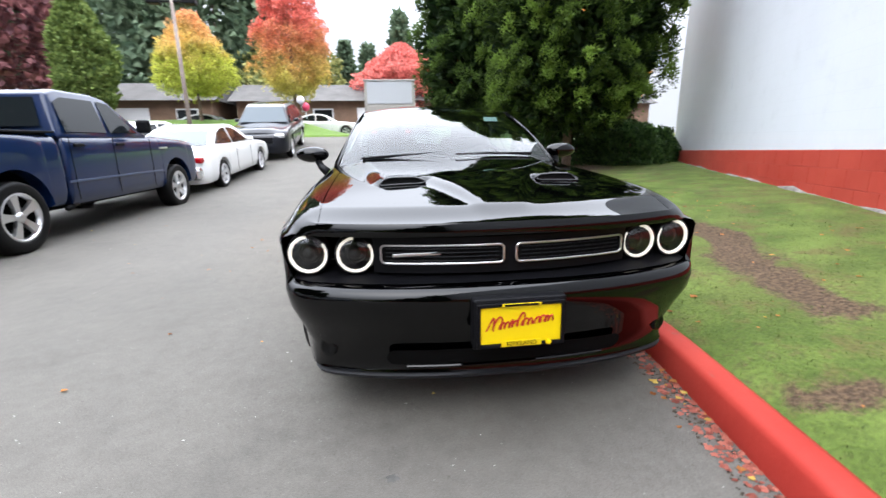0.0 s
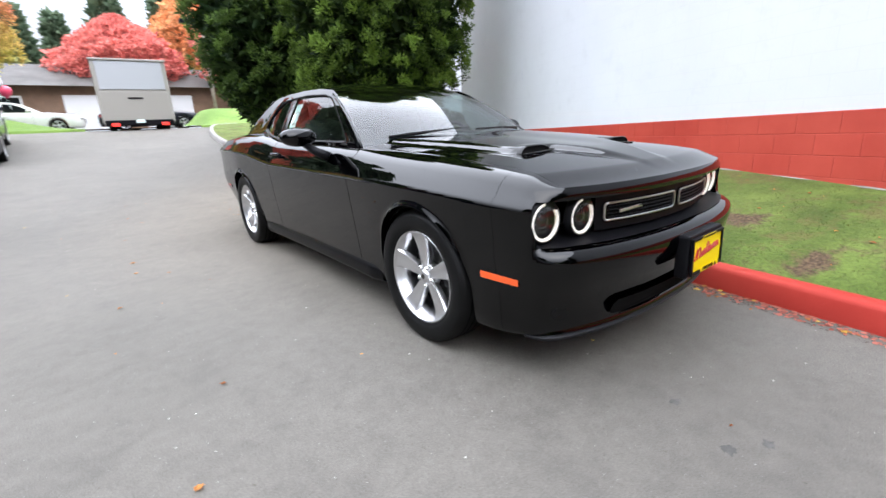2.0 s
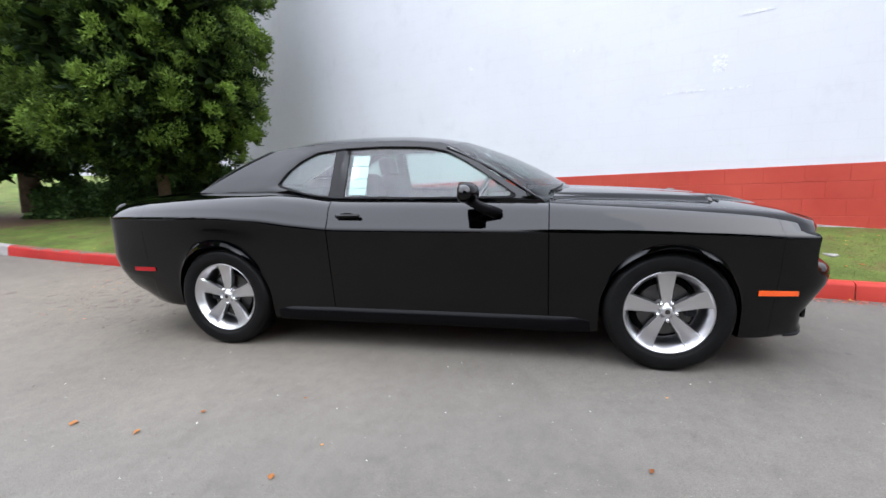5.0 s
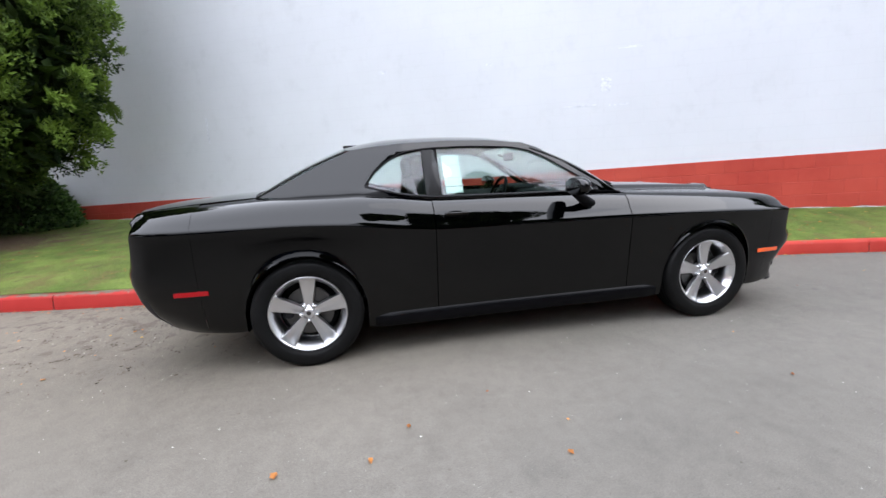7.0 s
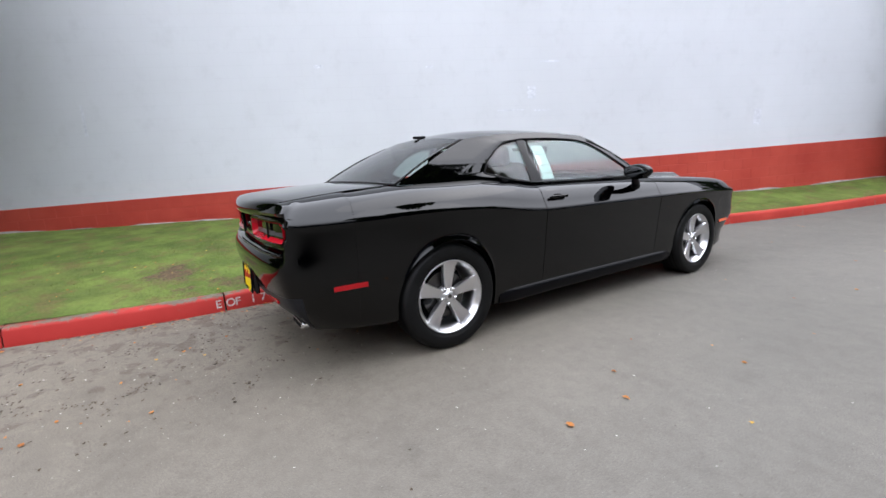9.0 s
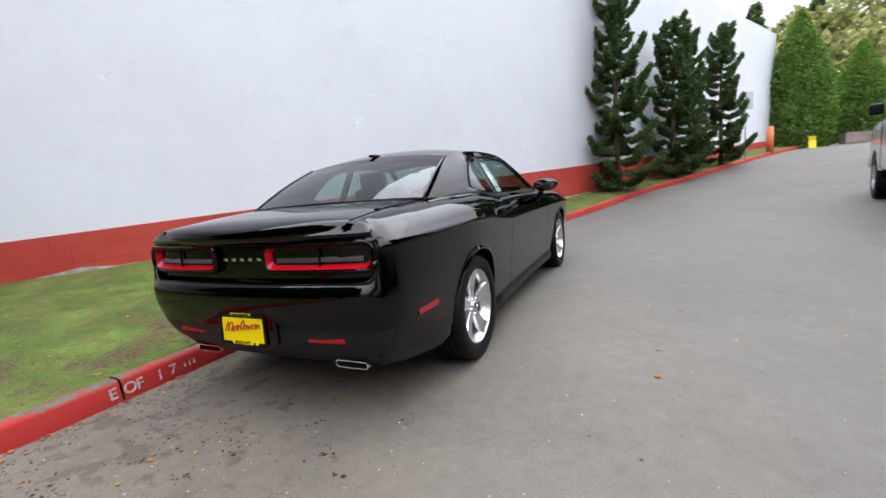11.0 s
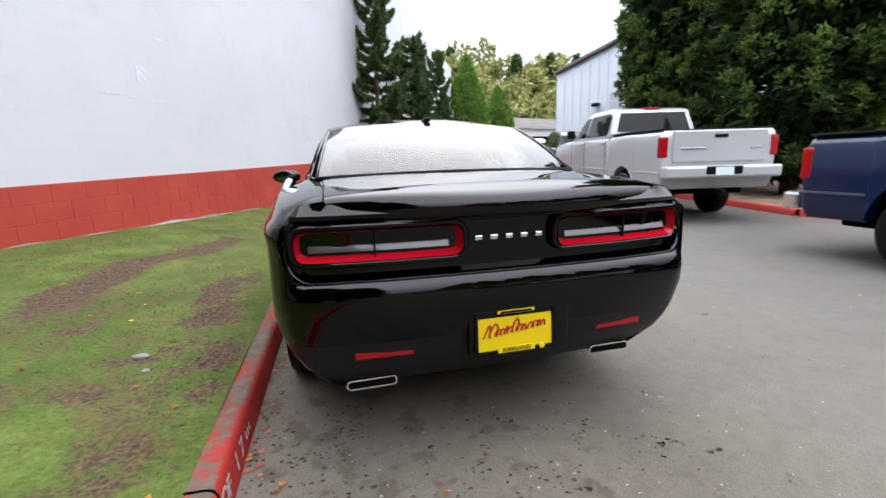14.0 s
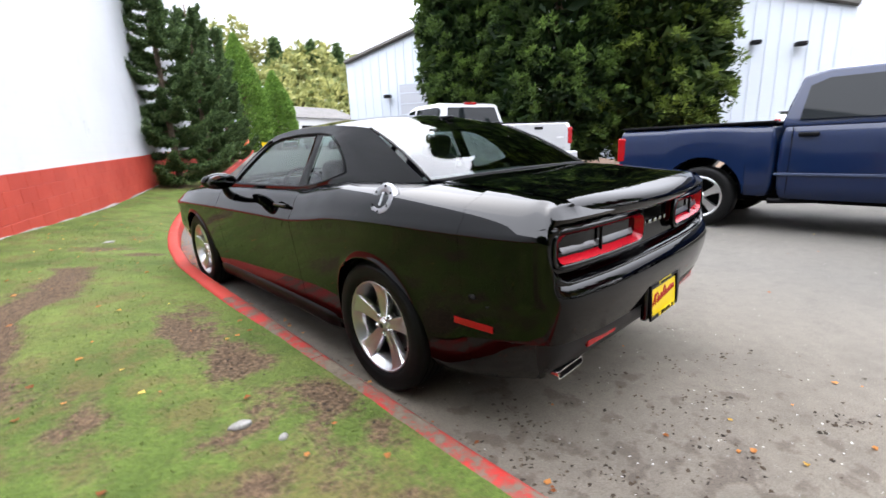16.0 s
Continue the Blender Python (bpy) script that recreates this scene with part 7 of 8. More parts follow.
def saloon(name, m, label, category, paint, length, hw, wb, hub, radius, low, belt, roof, shape, panes, screens, back_lamps=True, deck=None):
    """A closed car from its side outline, panes and screens."""
    root = thing(name, m, label, category)
    y0, y1 = -length / 2, length / 2
    top = deck or [(y0, belt - 0.22), (y0 + 0.3, belt - 0.12), (-wb / 2 + 0.5, belt), (y1 - 0.2, belt), (y1, belt - 0.06)]
    vehicle_body(root, paint, hw, y0, y1, (-wb / 2, wb / 2), radius + 0.05, hub + 0.01, low, top, 0.06, 0.45, 0.35)
    lean = 0.42
    cabin_shell(root, paint, shape, hw - 0.08, belt, lean, 0.07)
    for p in panes:
        side_pane(root, p, hw - 0.08, belt, lean)
    w = hw - 0.08
    for a, b, o, n in screens:
        cross_pane(root, a, b, w - 0.08, w - lean * (b[1] - belt) - 0.08, o, n, SCREEN_PALE)
    for side in (1, -1):
        for y in (-wb / 2, wb / 2):
            road_wheel(root, side * (hw - 0.12), y, hub, radius, radius * 0.7, 0.21, side, 5)
        bar("tail_lamp", root, RED_LENS, (0.28, 0.16, 0.13), (side * (hw - 0.2), y1 - 0.12, belt - 0.18), 0.04, "red tail lamp")
        bar("head_lamp", root, LAMP_CLEAR, (0.34, 0.22, 0.14), (side * (hw - 0.27), y0 + 0.16, belt - 0.27), 0.05, "clear head lamp")
        bar("door_mirror", root, paint, (0.17, 0.1, 0.12), (side * (hw + 0.06), -wb / 2 + 1.0, belt + 0.08), 0.035)
        bar("door_handle", root, paint, (0.03, 0.16, 0.03), (side * (hw + 0.004), 0.35, belt - 0.14), 0.01)
        bar("shut_line", root, CAVITY, (0.006, 0.008, belt - low - 0.16), (side * (hw + 0.0005), 0.5, (belt + low) / 2), 0.0)
        bar("shut_line", root, CAVITY, (0.006, 0.008, belt - low - 0.16), (side * (hw + 0.0005), -0.55, (belt + low) / 2), 0.0)
    for y in (-wb / 2, wb / 2):
        well(root, y, hw, radius + 0.06, hub)
    bar("lower_grille", root, TRIM, (1.0, 0.05, 0.2), (0, y0 + 0.0, belt - 0.4), 0.02)
    bar("plate_blank", root, PAPER, (0.3, 0.02, 0.13), (0, y1 + 0.01, belt - 0.35), 0.004)
    bar("under_frame", root, CAVITY, (hw * 1.4, length * 0.8, 0.12), (0, 0, low + 0.02), 0.02)
    return root


def slope_deg(y):
    return math.degrees(math.atan((road_z(y + 1.2) - road_z(y - 1.2)) / 2.4))


def sedan(x, y, turn, label, paint, name="saloon_car"):
    m = pose(x, y, road_z(y)) @ pose(0, 0, 0, slope_deg(y), 0, 0) @ pose(0, 0, 0, 0, 0, turn)
    return saloon(name, m, label, "car", paint, 4.95, 0.92, 2.8, 0.32, 0.33, 0.22, 0.92, 1.42,
                  [(-1.0, 0.88), (-0.6, 1.13), (-0.25, 1.31), (0.0, 1.385), (0.35, 1.42), (0.75, 1.405), (1.15, 1.32), (1.6, 1.12), (2.0, 0.93), (2.0, 0.86), (-1.0, 0.86)],
                  [[(-0.6, 0.96), (-0.15, 1.24), (0.1, 1.32), (0.42, 1.345), (0.42, 0.97)], [(0.5, 0.97), (0.5, 1.345), (0.8, 1.325), (1.1, 1.24), (1.5, 1.02)]],
                  [((-0.88, 0.96), (-0.3, 1.285), -1, "windscreen"), ((1.84, 1.01), (1.22, 1.29), 1, "rear_window")])


def suv(x, y, turn, label, paint):
    m = pose(x, y, road_z(y)) @ pose(0, 0, 0, slope_deg(y), 0, 0) @ pose(0, 0, 0, 0, 0, turn)
    return saloon("suv", m, label, "car", paint, 5.0, 0.98, 2.86, 0.37, 0.38, 0.28, 1.12, 1.76,
                  [(-1.15, 1.08), (-0.45, 1.66), (-0.15, 1.75), (1.9, 1.74), (2.2, 1.62), (2.42, 1.15), (2.42, 1.05), (-1.15, 1.05)],
                  [[(-0.75, 1.16), (-0.3, 1.56), (-0.1, 1.63), (0.35, 1.64), (0.35, 1.16)], [(0.43, 1.16), (0.43, 1.64), (1.25, 1.63), (1.25, 1.16)], [(1.33, 1.16), (1.33, 1.63), (1.85, 1.6), (2.1, 1.2)]],
                  [((-1.08, 1.18), (-0.46, 1.64), -1, "windscreen"), ((2.36, 1.22), (2.2, 1.6), 1, "rear_window")])


sedan(-5.0, 8.7, 177, "pearl white saloon car parked behind the blue truck", CAR_WHITE)
suv(-4.6, 14.2, 2, "dark grey sport utility vehicle with balloons tied on", DARK_PAINT)
sedan(-7.5, 11.0, 170, "white car half hidden behind the blue truck", CAR_WHITE)
suv(-10.1, -14.5, -18, "dark off-road car parked ahead of the silver truck", DARK_PAINT)
sedan(-14.1, -26.0, -20, "white car parked far down the drive", CAR_WHITE)
for k, (x, y, t) in enumerate([(-10.5, 25.5, 90), (-4.0, 26.5, 90), (1.5, 27.0, 90)]):
    sedan(x, y, t, "light coloured car parked by the low houses", (SILVER_PAINT, CAR_WHITE, DARK_PAINT)[k])


def balloons():
    z = road_z(15.4)
    rng = random.Random(3)
    for k, (dx, dz, mat) in enumerate([(0.0, 1.8, BALLOON_WHITE), (0.16, 1.55, BALLOON_RED)]):
        root = thing("balloon", pose(-3.6 + dx, 15.4 + 0.1 * k, z + dz), "shiny round party balloon tied to the dark car", "balloon", "balloons")
        part("skin", lathe_bm([(0.0, 0.17), (0.08, 0.155), (0.14, 0.1), (0.16, 0.02), (0.14, -0.07), (0.08, -0.14), (0.02, -0.19), (0.0, -0.2)], 20, "z"), mat, root, "", True)
        part("string", tube_bm([(0, 0, -0.2), (0.02, -0.02, -0.5), (0.05 - dx, -0.1 * k, 1.7 - dz)], 0.004, 4), PAPER, root)


BALLOON_WHITE = principled("white_balloon", (0.675, 0.66, 0.705), 0.2)
BALLOON_RED = principled("red_balloon", (0.55, 0.05, 0.1), 0.2)
balloons()


def box_truck():
    y = 19.0
    root = thing("box_truck", pose(0.1, y, road_z(y), 0, 0, -3), "grey cream delivery box truck with lit red tail lamps", "truck")
    bar("box", root, CREAM, (2.5, 4.6, 2.45), (0, 2.3, 1.5), 0.1, "grey cream box body")
    bar("upper_door", root, GREY_PANEL, (2.2, 0.03, 1.05), (0, -0.012, 2.1), 0.02, "pale grey upper door panel")
    bar("roof_lip", root, CREAM, (2.56, 0.12, 0.08), (0, 0.0, 2.68), 0.02)
    bar("lower_door", root, CREAM, (2.3, 0.03, 1.1), (0, -0.014, 0.95), 0.02)
    bar("door_handle", root, TRIM, (0.5, 0.03, 0.06), (0, -0.04, 1.25), 0.01)
    bar("bumper", root, TRIM, (2.35, 0.2, 0.22), (0, 0.02, 0.3), 0.03)
    for side in (1, -1):
        bar("tail_lamp", root, LIT_RED, (0.26, 0.04, 0.12), (side * 0.85, -0.1, 0.24), 0.01, "lit red tail lamp")
        road_wheel(root, side * 0.95, 1.0, 0.36, 0.36, 0.2, 0.28, side, 5)
        road_wheel(root, side * 0.95, 4.6, 0.36, 0.36, 0.2, 0.28, side, 5)
    bar("plate_blank", root, PAPER, (0.3, 0.02, 0.13), (0, -0.1, 0.36), 0.004)
    bar("cab", root, CREAM, (2.2, 1.6, 1.7), (0, 5.2, 1.3), 0.15)


GREY_PANEL = principled("grey_panel", (0.29, 0.3, 0.31), 0.5)
LIT_RED = principled("lit_tail_lamp", (0.5, 0.02, 0.02), 0.3)
bsdf(LIT_RED).inputs["Emission Color"].default_value = (1.0, 0.05, 0.03, 1)
bsdf(LIT_RED).inputs["Emission Strength"].default_value = 1.2
box_truck()

# ---- buildings and distance ----
METAL = principled("white_metal_siding", (0.5, 0.545, 0.6), 0.5)
ROOF_GREY = speckled("grey_shingle", (0.06, 0.056, 0.052), (0.1, 0.093, 0.088), 1, 25, 0.9, 0.4, 0.02)
ORANGE_WALL = speckled("cedar_siding", (0.11, 0.065, 0.04), (0.18, 0.11, 0.07), 1, 20)
GRASS_FAR = speckled("bright_grass", (0.075, 0.1425, 0.0225), (0.135, 0.2175, 0.0375), 0.6, 30, 0.95, 0.6, 0.03)


def warehouse():
    """White metal building with a gable, beyond the evergreens."""
    a, b = Vector((-11.0, -17.0)), Vector((-20.8, 1.4))
    d = (b - a).normalized()
    n = Vector((-d.y, d.x))
    if n.y < 0 or n.x < 0:
        n = -n
    width = (b - a).length
    root = thing("warehouse", pose(0, 0, 0), "white metal warehouse with a shallow gable and a roll-up door", "building")
    eave, ridge = 5.4, 8.3
    verts, faces = [], []
    deep = -n * 30
    prof = [(0, -0.5), (0, eave), (0.5, ridge), (1, eave), (1, -0.5)]
    for off in (Vector((0, 0)), deep):
        for t, z in prof:
            p = a + d * width * t + off
            verts.append((p.x, p.y, z))
    faces = [(0, 1, 2, 3, 4), (9, 8, 7, 6, 5), (0, 5, 6, 1), (3, 8, 9, 4)]
    part("wall", mesh_from("wall", verts, faces, METAL), None, root)
    part("roof", mesh_from("roof", [(x - n.x * -0.15 * 0, y, z + 0.06) for x, y, z in verts], [(1, 6, 7, 2), (2, 7, 8, 3)], ROOF_GREY), None, root)
    # ribs and trim
    for k in range(1, 46):
        t = k / 46
        top = eave + (ridge - eave) * (1 - abs(t - 0.5) * 2)
        p = a + d * width * t + n * 0.012
        part("siding_rib", box_bm(0.05, 0.03, top + 0.4, (p.x, p.y, top / 2 - 0.2), 0.0, 2, None), METAL, root)
    ang = math.atan2(d.y, d.x)
    for t, w, h, z in ((0.2, 2.6, 3.2, 2.5), (0.62, 2.6, 3.2, 2.5)):
        p = a + d * width * t + n * 0.05
        door = part("roll_up_door", box_bm(w, 0.08, h, (0, 0, 0), 0.02), DOOR_GREY, root, "pale grey roll-up door", False, pose(p.x, p.y, z, 0, 0, math.degrees(ang)))
        for k in range(7):
            part("door_rib", box_bm(w - 0.1, 0.02, 0.04, (0, -0.045, -h / 2 + 0.5 * k + 0.3), 0.0), METAL, door)
    for t, z in ((0.11, 3.6), (0.85, 4.4), (0.92, 4.2)):
        p = a + d * width * t + n * 0.25
        lamp = part("wall_lamp", box_bm(0.35, 0.3, 0.16, (0, 0, 0), 0.04), TRIM, root, "small dark wall lamp", False, pose(p.x, p.y, z, 0, 0, math.degrees(ang)))
    for i, j in ((1, 2), (2, 3)):
        p, q = Vector(verts[i]) + Vector((n.x, n.y, 0)) * 0.08, Vector(verts[j]) + Vector((n.x, n.y, 0)) * 0.08
        part("verge_trim", tube_bm([p, q], 0.12, 6), ROOF_GREY, root)


DOOR_GREY = principled("pale_door", (0.375, 0.39, 0.42), 0.5)
warehouse()


def planting_bed():
    """Bare soil under the evergreens behind a red kerb."""
    path = [Vector(p) for p in ((-10.9, -14), (-9.4, -9), (-8.7, -5.5), (-8.15, -3.4), (-7.75, -2.0), (-8.0, -1.0), (-9.2, -0.5), (-13, -0.2), (-17, 0.0))]
    rows = []
    for p in path:
        z = road_z(p.y)
        rows.append([(p.x + (-16 - p.x) * u, p.y + (-4 - p.y) * u * 0.5, z + 0.1 + 0.12 * u + 0.03 * noise.noise((u * 7, p.y, 1))) for u in [k / 12 for k in range(13)]])
    structure("planting_bed", grid_mesh("planting_bed", rows, SOIL), "bare brown soil bed under the tall evergreens", "soil")
    root = thing("kerb", pose(0, 0, 0), "low red painted kerb round the soil bed", "kerb", "", "structure")
    for a, b in zip(path, path[1:]):
        d = (b - a).normalized()
        n = Vector((d.y, -d.x))
        m = max(1, int((b - a).length / 1.5))
        for k in range(m):
            p, q = a.lerp(b, k / m), a.lerp(b, (k + 1) / m - 0.004)
            rows = [[(c.x + n.x * u, c.y + n.y * u, road_z(c.y) + h) for u, h in ((0.16, -0.05), (0.15, 0.1), (0.13, 0.125), (0.02, 0.125), (0.0, 0.11), (0.0, 0.0))] for c in (p, p.lerp(q, 0.5), q)]
            part("kerb_piece", grid_mesh("kerb_piece", rows, RED_KERB), None, root)


planting_bed()


def low_houses():
    """Long low houses with grey roofs beyond the road's end."""
    for k, (x0, x1, y) in enumerate(((-34, -13, 33), (-11.5, 8.5, 34), (10, 26, 38))):
        z = road_z(30) + 0.2
        root = thing("low_house", pose((x0 + x1) / 2, y, z), "long low cedar house with pale garage doors and grey roof", "house", "row of houses")
        w = x1 - x0
        part("wall", box_bm(w, 6, 2.7, (0, 3, 1.35)), ORANGE_WALL, root)
        verts = [(-w / 2 - 0.5, -0.7, 2.6), (w / 2 + 0.5, -0.7, 2.6), (w / 2 + 0.5, 3, 4.2), (-w / 2 - 0.5, 3, 4.2), (-w / 2 - 0.5, 6.7, 2.6), (w / 2 + 0.5, 6.7, 2.6)]
        part("roof", mesh_from("roof", verts, [(0, 1, 2, 3), (3, 2, 5, 4), (0, 3, 4), (1, 5, 2)], ROOF_GREY), None, root)
        n = int(w / 4.2)
        for i in range(n):
            px = -w / 2 + 2.4 + i * 4.2
            if i % 3 == 1:
                win = part("window", box_bm(1.6, 0.08, 1.1, (px, -0.03, 1.5), 0.02), WHITE_PAINT, root)
                part("pane", box_bm(1.4, 0.02, 0.9, (px, -0.08, 1.5)), GLASS_DARK, win)
            else:
                part("garage_door", box_bm(3.0, 0.08, 2.1, (px, -0.03, 1.05), 0.02), WHITE_PAINT, root, "white garage door")


low_houses()


def far_lawn(name, x0, x1, y0, y1, lift, label):
    rows = []
    for i in range(13):
        y = y0 + (y1 - y0) * i / 12
        rows.append([(x0 + (x1 - x0) * j / 40, y, road_z(y) + 0.1 + lift * blend(0, 1, i / 8) * blend(0, 5, min(j, 40 - j)) + 0.03 * noise.noise((j * 0.6, y * 0.5, 7))) for j in range(41)])
    rows = [[(x, y, z - 0.2) for x, y, z in rows[0]]] + rows
    structure(name, grid_mesh(name, rows, GRASS_FAR), label, "lawn")


far_lawn("far_lawn", -40, -1.7, 21.0, 25.5, 0.95, "bright green grass bank at the end of the drive")
far_lawn("grass_island", 2.6, 13, 20.5, 25.5, 0.85, "bright green grass mound at the end of the drive")


def street_lamp(x, y, height):
    z = road_z(y)
    root = thing("street_lamp", pose(x, y, z), "tall wooden lamp pole with two box heads", "street lamp")
    part("pole", tube_bm([(0, 0, 0), (0, 0, height)], 0.1, 12, 0.07), POLE, root, "", True)
    part("cross_arm", box_bm(1.5, 0.08, 0.08, (0, 0, height - 0.1), 0.01), TRIM, root)
    for s in (-1, 1):
        part("lamp_head", box_bm(0.55, 0.4, 0.22, (s * 0.75, 0, height - 0.1), 0.04), TRIM, root)


POLE = speckled("weathered_pole", (0.165, 0.1275, 0.105), (0.27, 0.2175, 0.1875), 2, 30)
street_lamp(-9.35, 19.0, 6.05)
street_lamp(4.4, 25.0, 5.5)

# autumn trees and woods behind the houses
tree("maple_tree", -5.1, 23.0, 1.6, 7.2, 1.75, MAPLE_SHAPE, MAPLE_TURNING, "maple with red leaves turning from yellow below", 34000, 0.055, 2.1, 0.13, 0.35, 51, "autumn maples", 0.42, 90, 1.6)
tree("maple_tree", -10.4, 23.5, 1.6, 3.8, 1.85, MAPLE_SHAPE, MAPLE_GOLD, "yellow green maple turning orange at the top", 30000, 0.055, 2.2, 0.1, 0.35, 52, "autumn maples", 0.42, 90, 1.6)
tree("maple_tree", 1.6, 37.0, 1.5, 6.0, 3.6, ROUND_SHAPE, MAPLE_RED, "broad bright red maple", 22000, 0.15, 1.6, 0.2, 0.3, 53, "autumn maples")
tree("maple_tree", 9.5, 33.0, 2.1, 7.5, 3.6, ROUND_SHAPE, MAPLE_RED, "broad bright red maple", 20000, 0.15, 1.6, 0.2, 0.3, 54, "autumn maples")
tree("maple_tree", 7.6, 42.0, 1.5, 10.0, 3.4, ROUND_SHAPE, MAPLE_GOLD, "tall maple turning yellow and orange", 14000, 0.2, 1.6, 0.2, 0.35, 59, "autumn maples")
tree("maple_tree", 14.0, 26.0, 1.2, 7.0, 3.2, ROUND_SHAPE, MAPLE_ORANGE, "maple with orange leaves behind the cypresses", 5000, 0.3, 1.4, 0.2, 0.3, 55, "autumn maples")
tree("broadleaf_tree", -15.1, 22.0, 1.2, 6.4, 1.2, ROUND_SHAPE, COLUMN_LEAF, "narrow green tree turning brown", 11000, 0.14, 1.0, 0.15, 0.3, 56, "far trees")
tree("plum_tree", -22.5, 27.0, 1.6, 9.0, 4.0, ROUND_SHAPE, PLUM, "dark plum-leaved tree behind the parked trucks", 6000, 0.3, 1.6, 0.2, 0.35, 57, "far trees")
tree("broadleaf_tree", -9.0, 44.0, 2.0, 8.5, 4.5, ROUND_SHAPE, HILL_LEAF, "grey-green broadleaf tree behind the houses", 5000, 0.35, 1.6, 0.2, 0.35, 58, "far trees")
rng_far = random.Random(9)
for k in range(30):
    x = -62 + 3.2 * k + rng_far.uniform(-1.2, 1.2)
    y = 50 + rng_far.uniform(-5, 9)
    h = rng_far.uniform(19, 29) if x < -8 else rng_far.uniform(8, 12)
    tree("fir_tree", x, y, 1.5, h, h * 0.16, FIR_SHAPE, HAZY_CONIFER, "tall dark fir in the wood behind the houses", 2600, 0.55, 2.0, 0.3, 0.5, 60 + k, "fir wood")


def hill(name, cx, cy, w, d, h, count, seed, leaf, label):
    """A wooded rise: clumps over a mound, one mesh."""
    rng = np.random.default_rng(seed)
    pts, nr = [], []
    for _ in range(count):
        u, v = rng.uniform(-1, 1), rng.uniform(0, 1)
        r = rng.uniform(1.5, 3.2)
        c = np.array([cx + u * w, cy - v * d, h * (0.25 + 0.75 * v) * (1 - 0.25 * abs(u)) + rng.normal() * 0.8])
        n = 120
        q = rng.normal(size=(n, 3))
        q /= np.linalg.norm(q, axis=1, keepdims=True)
        pts.append(c + q * r * np.array([1, 1, 1.25]) * rng.uniform(0.7, 1.05, (n, 1)))
        nr.append(q)
    me = leaves_mesh(name, np.concatenate(pts), np.concatenate(nr), 0.75, leaf, rng)
    tagged(new(name, me), label, "woods", "", "stuff")


hill("wooded_hill", -38, -70, 45, 30, 25, 230, 91, HILL_LEAF, "autumn woods on the hill beyond the drive")
for k in range(5):
    x = -60 + 10.0 * k + rng_far.uniform(-2, 2)
    tree("fir_tree", x, -92 + rng_far.uniform(-6, 6), 14.0, rng_far.uniform(8, 12), 2.2, FIR_SHAPE, CONIFER, "dark fir on the far hill", 1600, 0.6, 1.0, 0.3, 0.5, 120 + k, "hill firs")


def low_shed():
    root = thing("low_shed", pose(-22, -46, 1.5, 0, 0, 20), "low pale building with a shallow roof beyond the drive", "building")
    part("wall", box_bm(14, 8, 3.0, (0, 0, 1.5)), WHITE_PAINT, root)
    verts = [(-7.4, -4.4, 3.0), (7.4, -4.4, 3.0), (7.4, 0, 4.6), (-7.4, 0, 4.6), (-7.4, 4.4, 3.0), (7.4, 4.4, 3.0)]
    part("roof", mesh_from("roof", verts, [(0, 1, 2, 3), (3, 2, 5, 4), (0, 3, 4), (1, 5, 2)], ROOF_GREY), None, root)
    part("dark_opening", box_bm(6, 0.1, 2.2, (0, 4.02, 1.1)), CAVITY, root)


low_shed()


# ---- small things along the drive ----


def post(x, y, h, mat, name, label, r=0.06):
    root = thing(name, pose(x, y, road_z(y) + 0.12), label, "post")
    part("shaft", tube_bm([(0, 0, -0.1), (0, 0, h)], r, 12), mat, root, "", True)
    part("cap", lathe_bm([(0, h + 0.03), (r * 0.8, h + 0.02), (r, h)], 12, "z"), mat, root, "", True)
    return root


ORANGE = principled("orange_post", (0.52, 0.117, 0.039), 0.6)
post(-7.0, -21.0, 1.15, ORANGE, "marker_post", "short orange marker post at the kerb", 0.14)
sign = post(-5.6, -18.2, 2.6, METAL, "sign_post", "pale metal sign post by the young conifers", 0.035)
part("sign_plate", box_bm(0.5, 0.02, 0.7, (0, 0.05, 2.35), 0.01), WHITE_PAINT, sign)
board = thing("sandwich_board", pose(-9.6, -25.0, road_z(-25.0)), "small yellow folding floor sign on the drive", "sign")
for s in (1, -1):
    part("leaf", box_bm(0.3, 0.02, 0.65, (0, 0, 0.3), 0.008), YELLOW, board, "", False, pose(0, s * 0.1, 0, s * 14))
crate = thing("planter_box", pose(-12.0, -27.0, road_z(-27.0)), "weathered wooden planter box", "planter")
for s in (1, -1):
    part("side_board", box_bm(1.2, 0.05, 0.55, (0, s * 0.45, 0.3), 0.01), POLE, crate)
    part("end_board", box_bm(0.05, 0.85, 0.55, (s * 0.57, 0, 0.3), 0.01), POLE, crate)
part("soil_fill", box_bm(1.05, 0.8, 0.04, (0, 0, 0.5)), SOIL, crate)


def scatter(name, spots, size, mat, label, category, seed, lift=0.004, curl=0.5, points=5, ragged=0.45):
    """Many small flat flakes lying on the ground, one mesh."""
    rng = random.Random(seed)
    verts, faces = [], []
    for x, y, z in spots:
        s = size * rng.uniform(0.5, 1.5)
        a0, tip = rng.uniform(0, 6.28), rng.uniform(-curl, curl)
        base = len(verts)
        for k in range(points):
            a = a0 + 6.283 * k / points
            r = s * rng.uniform(ragged, 1.0)
            verts.append((x + r * math.cos(a), y + r * math.sin(a) * 0.8, z + lift + abs(math.sin(a * 1.5 + a0)) * s * curl * 0.6))
        verts.append((x, y, z + lift + s * 0.1 * curl))
        for k in range(points):
            faces.append((base + k, base + (k + 1) % points, base + points))
    tagged(new(name, mesh_from(name, verts, faces, mat)), label, category, "", "stuff")


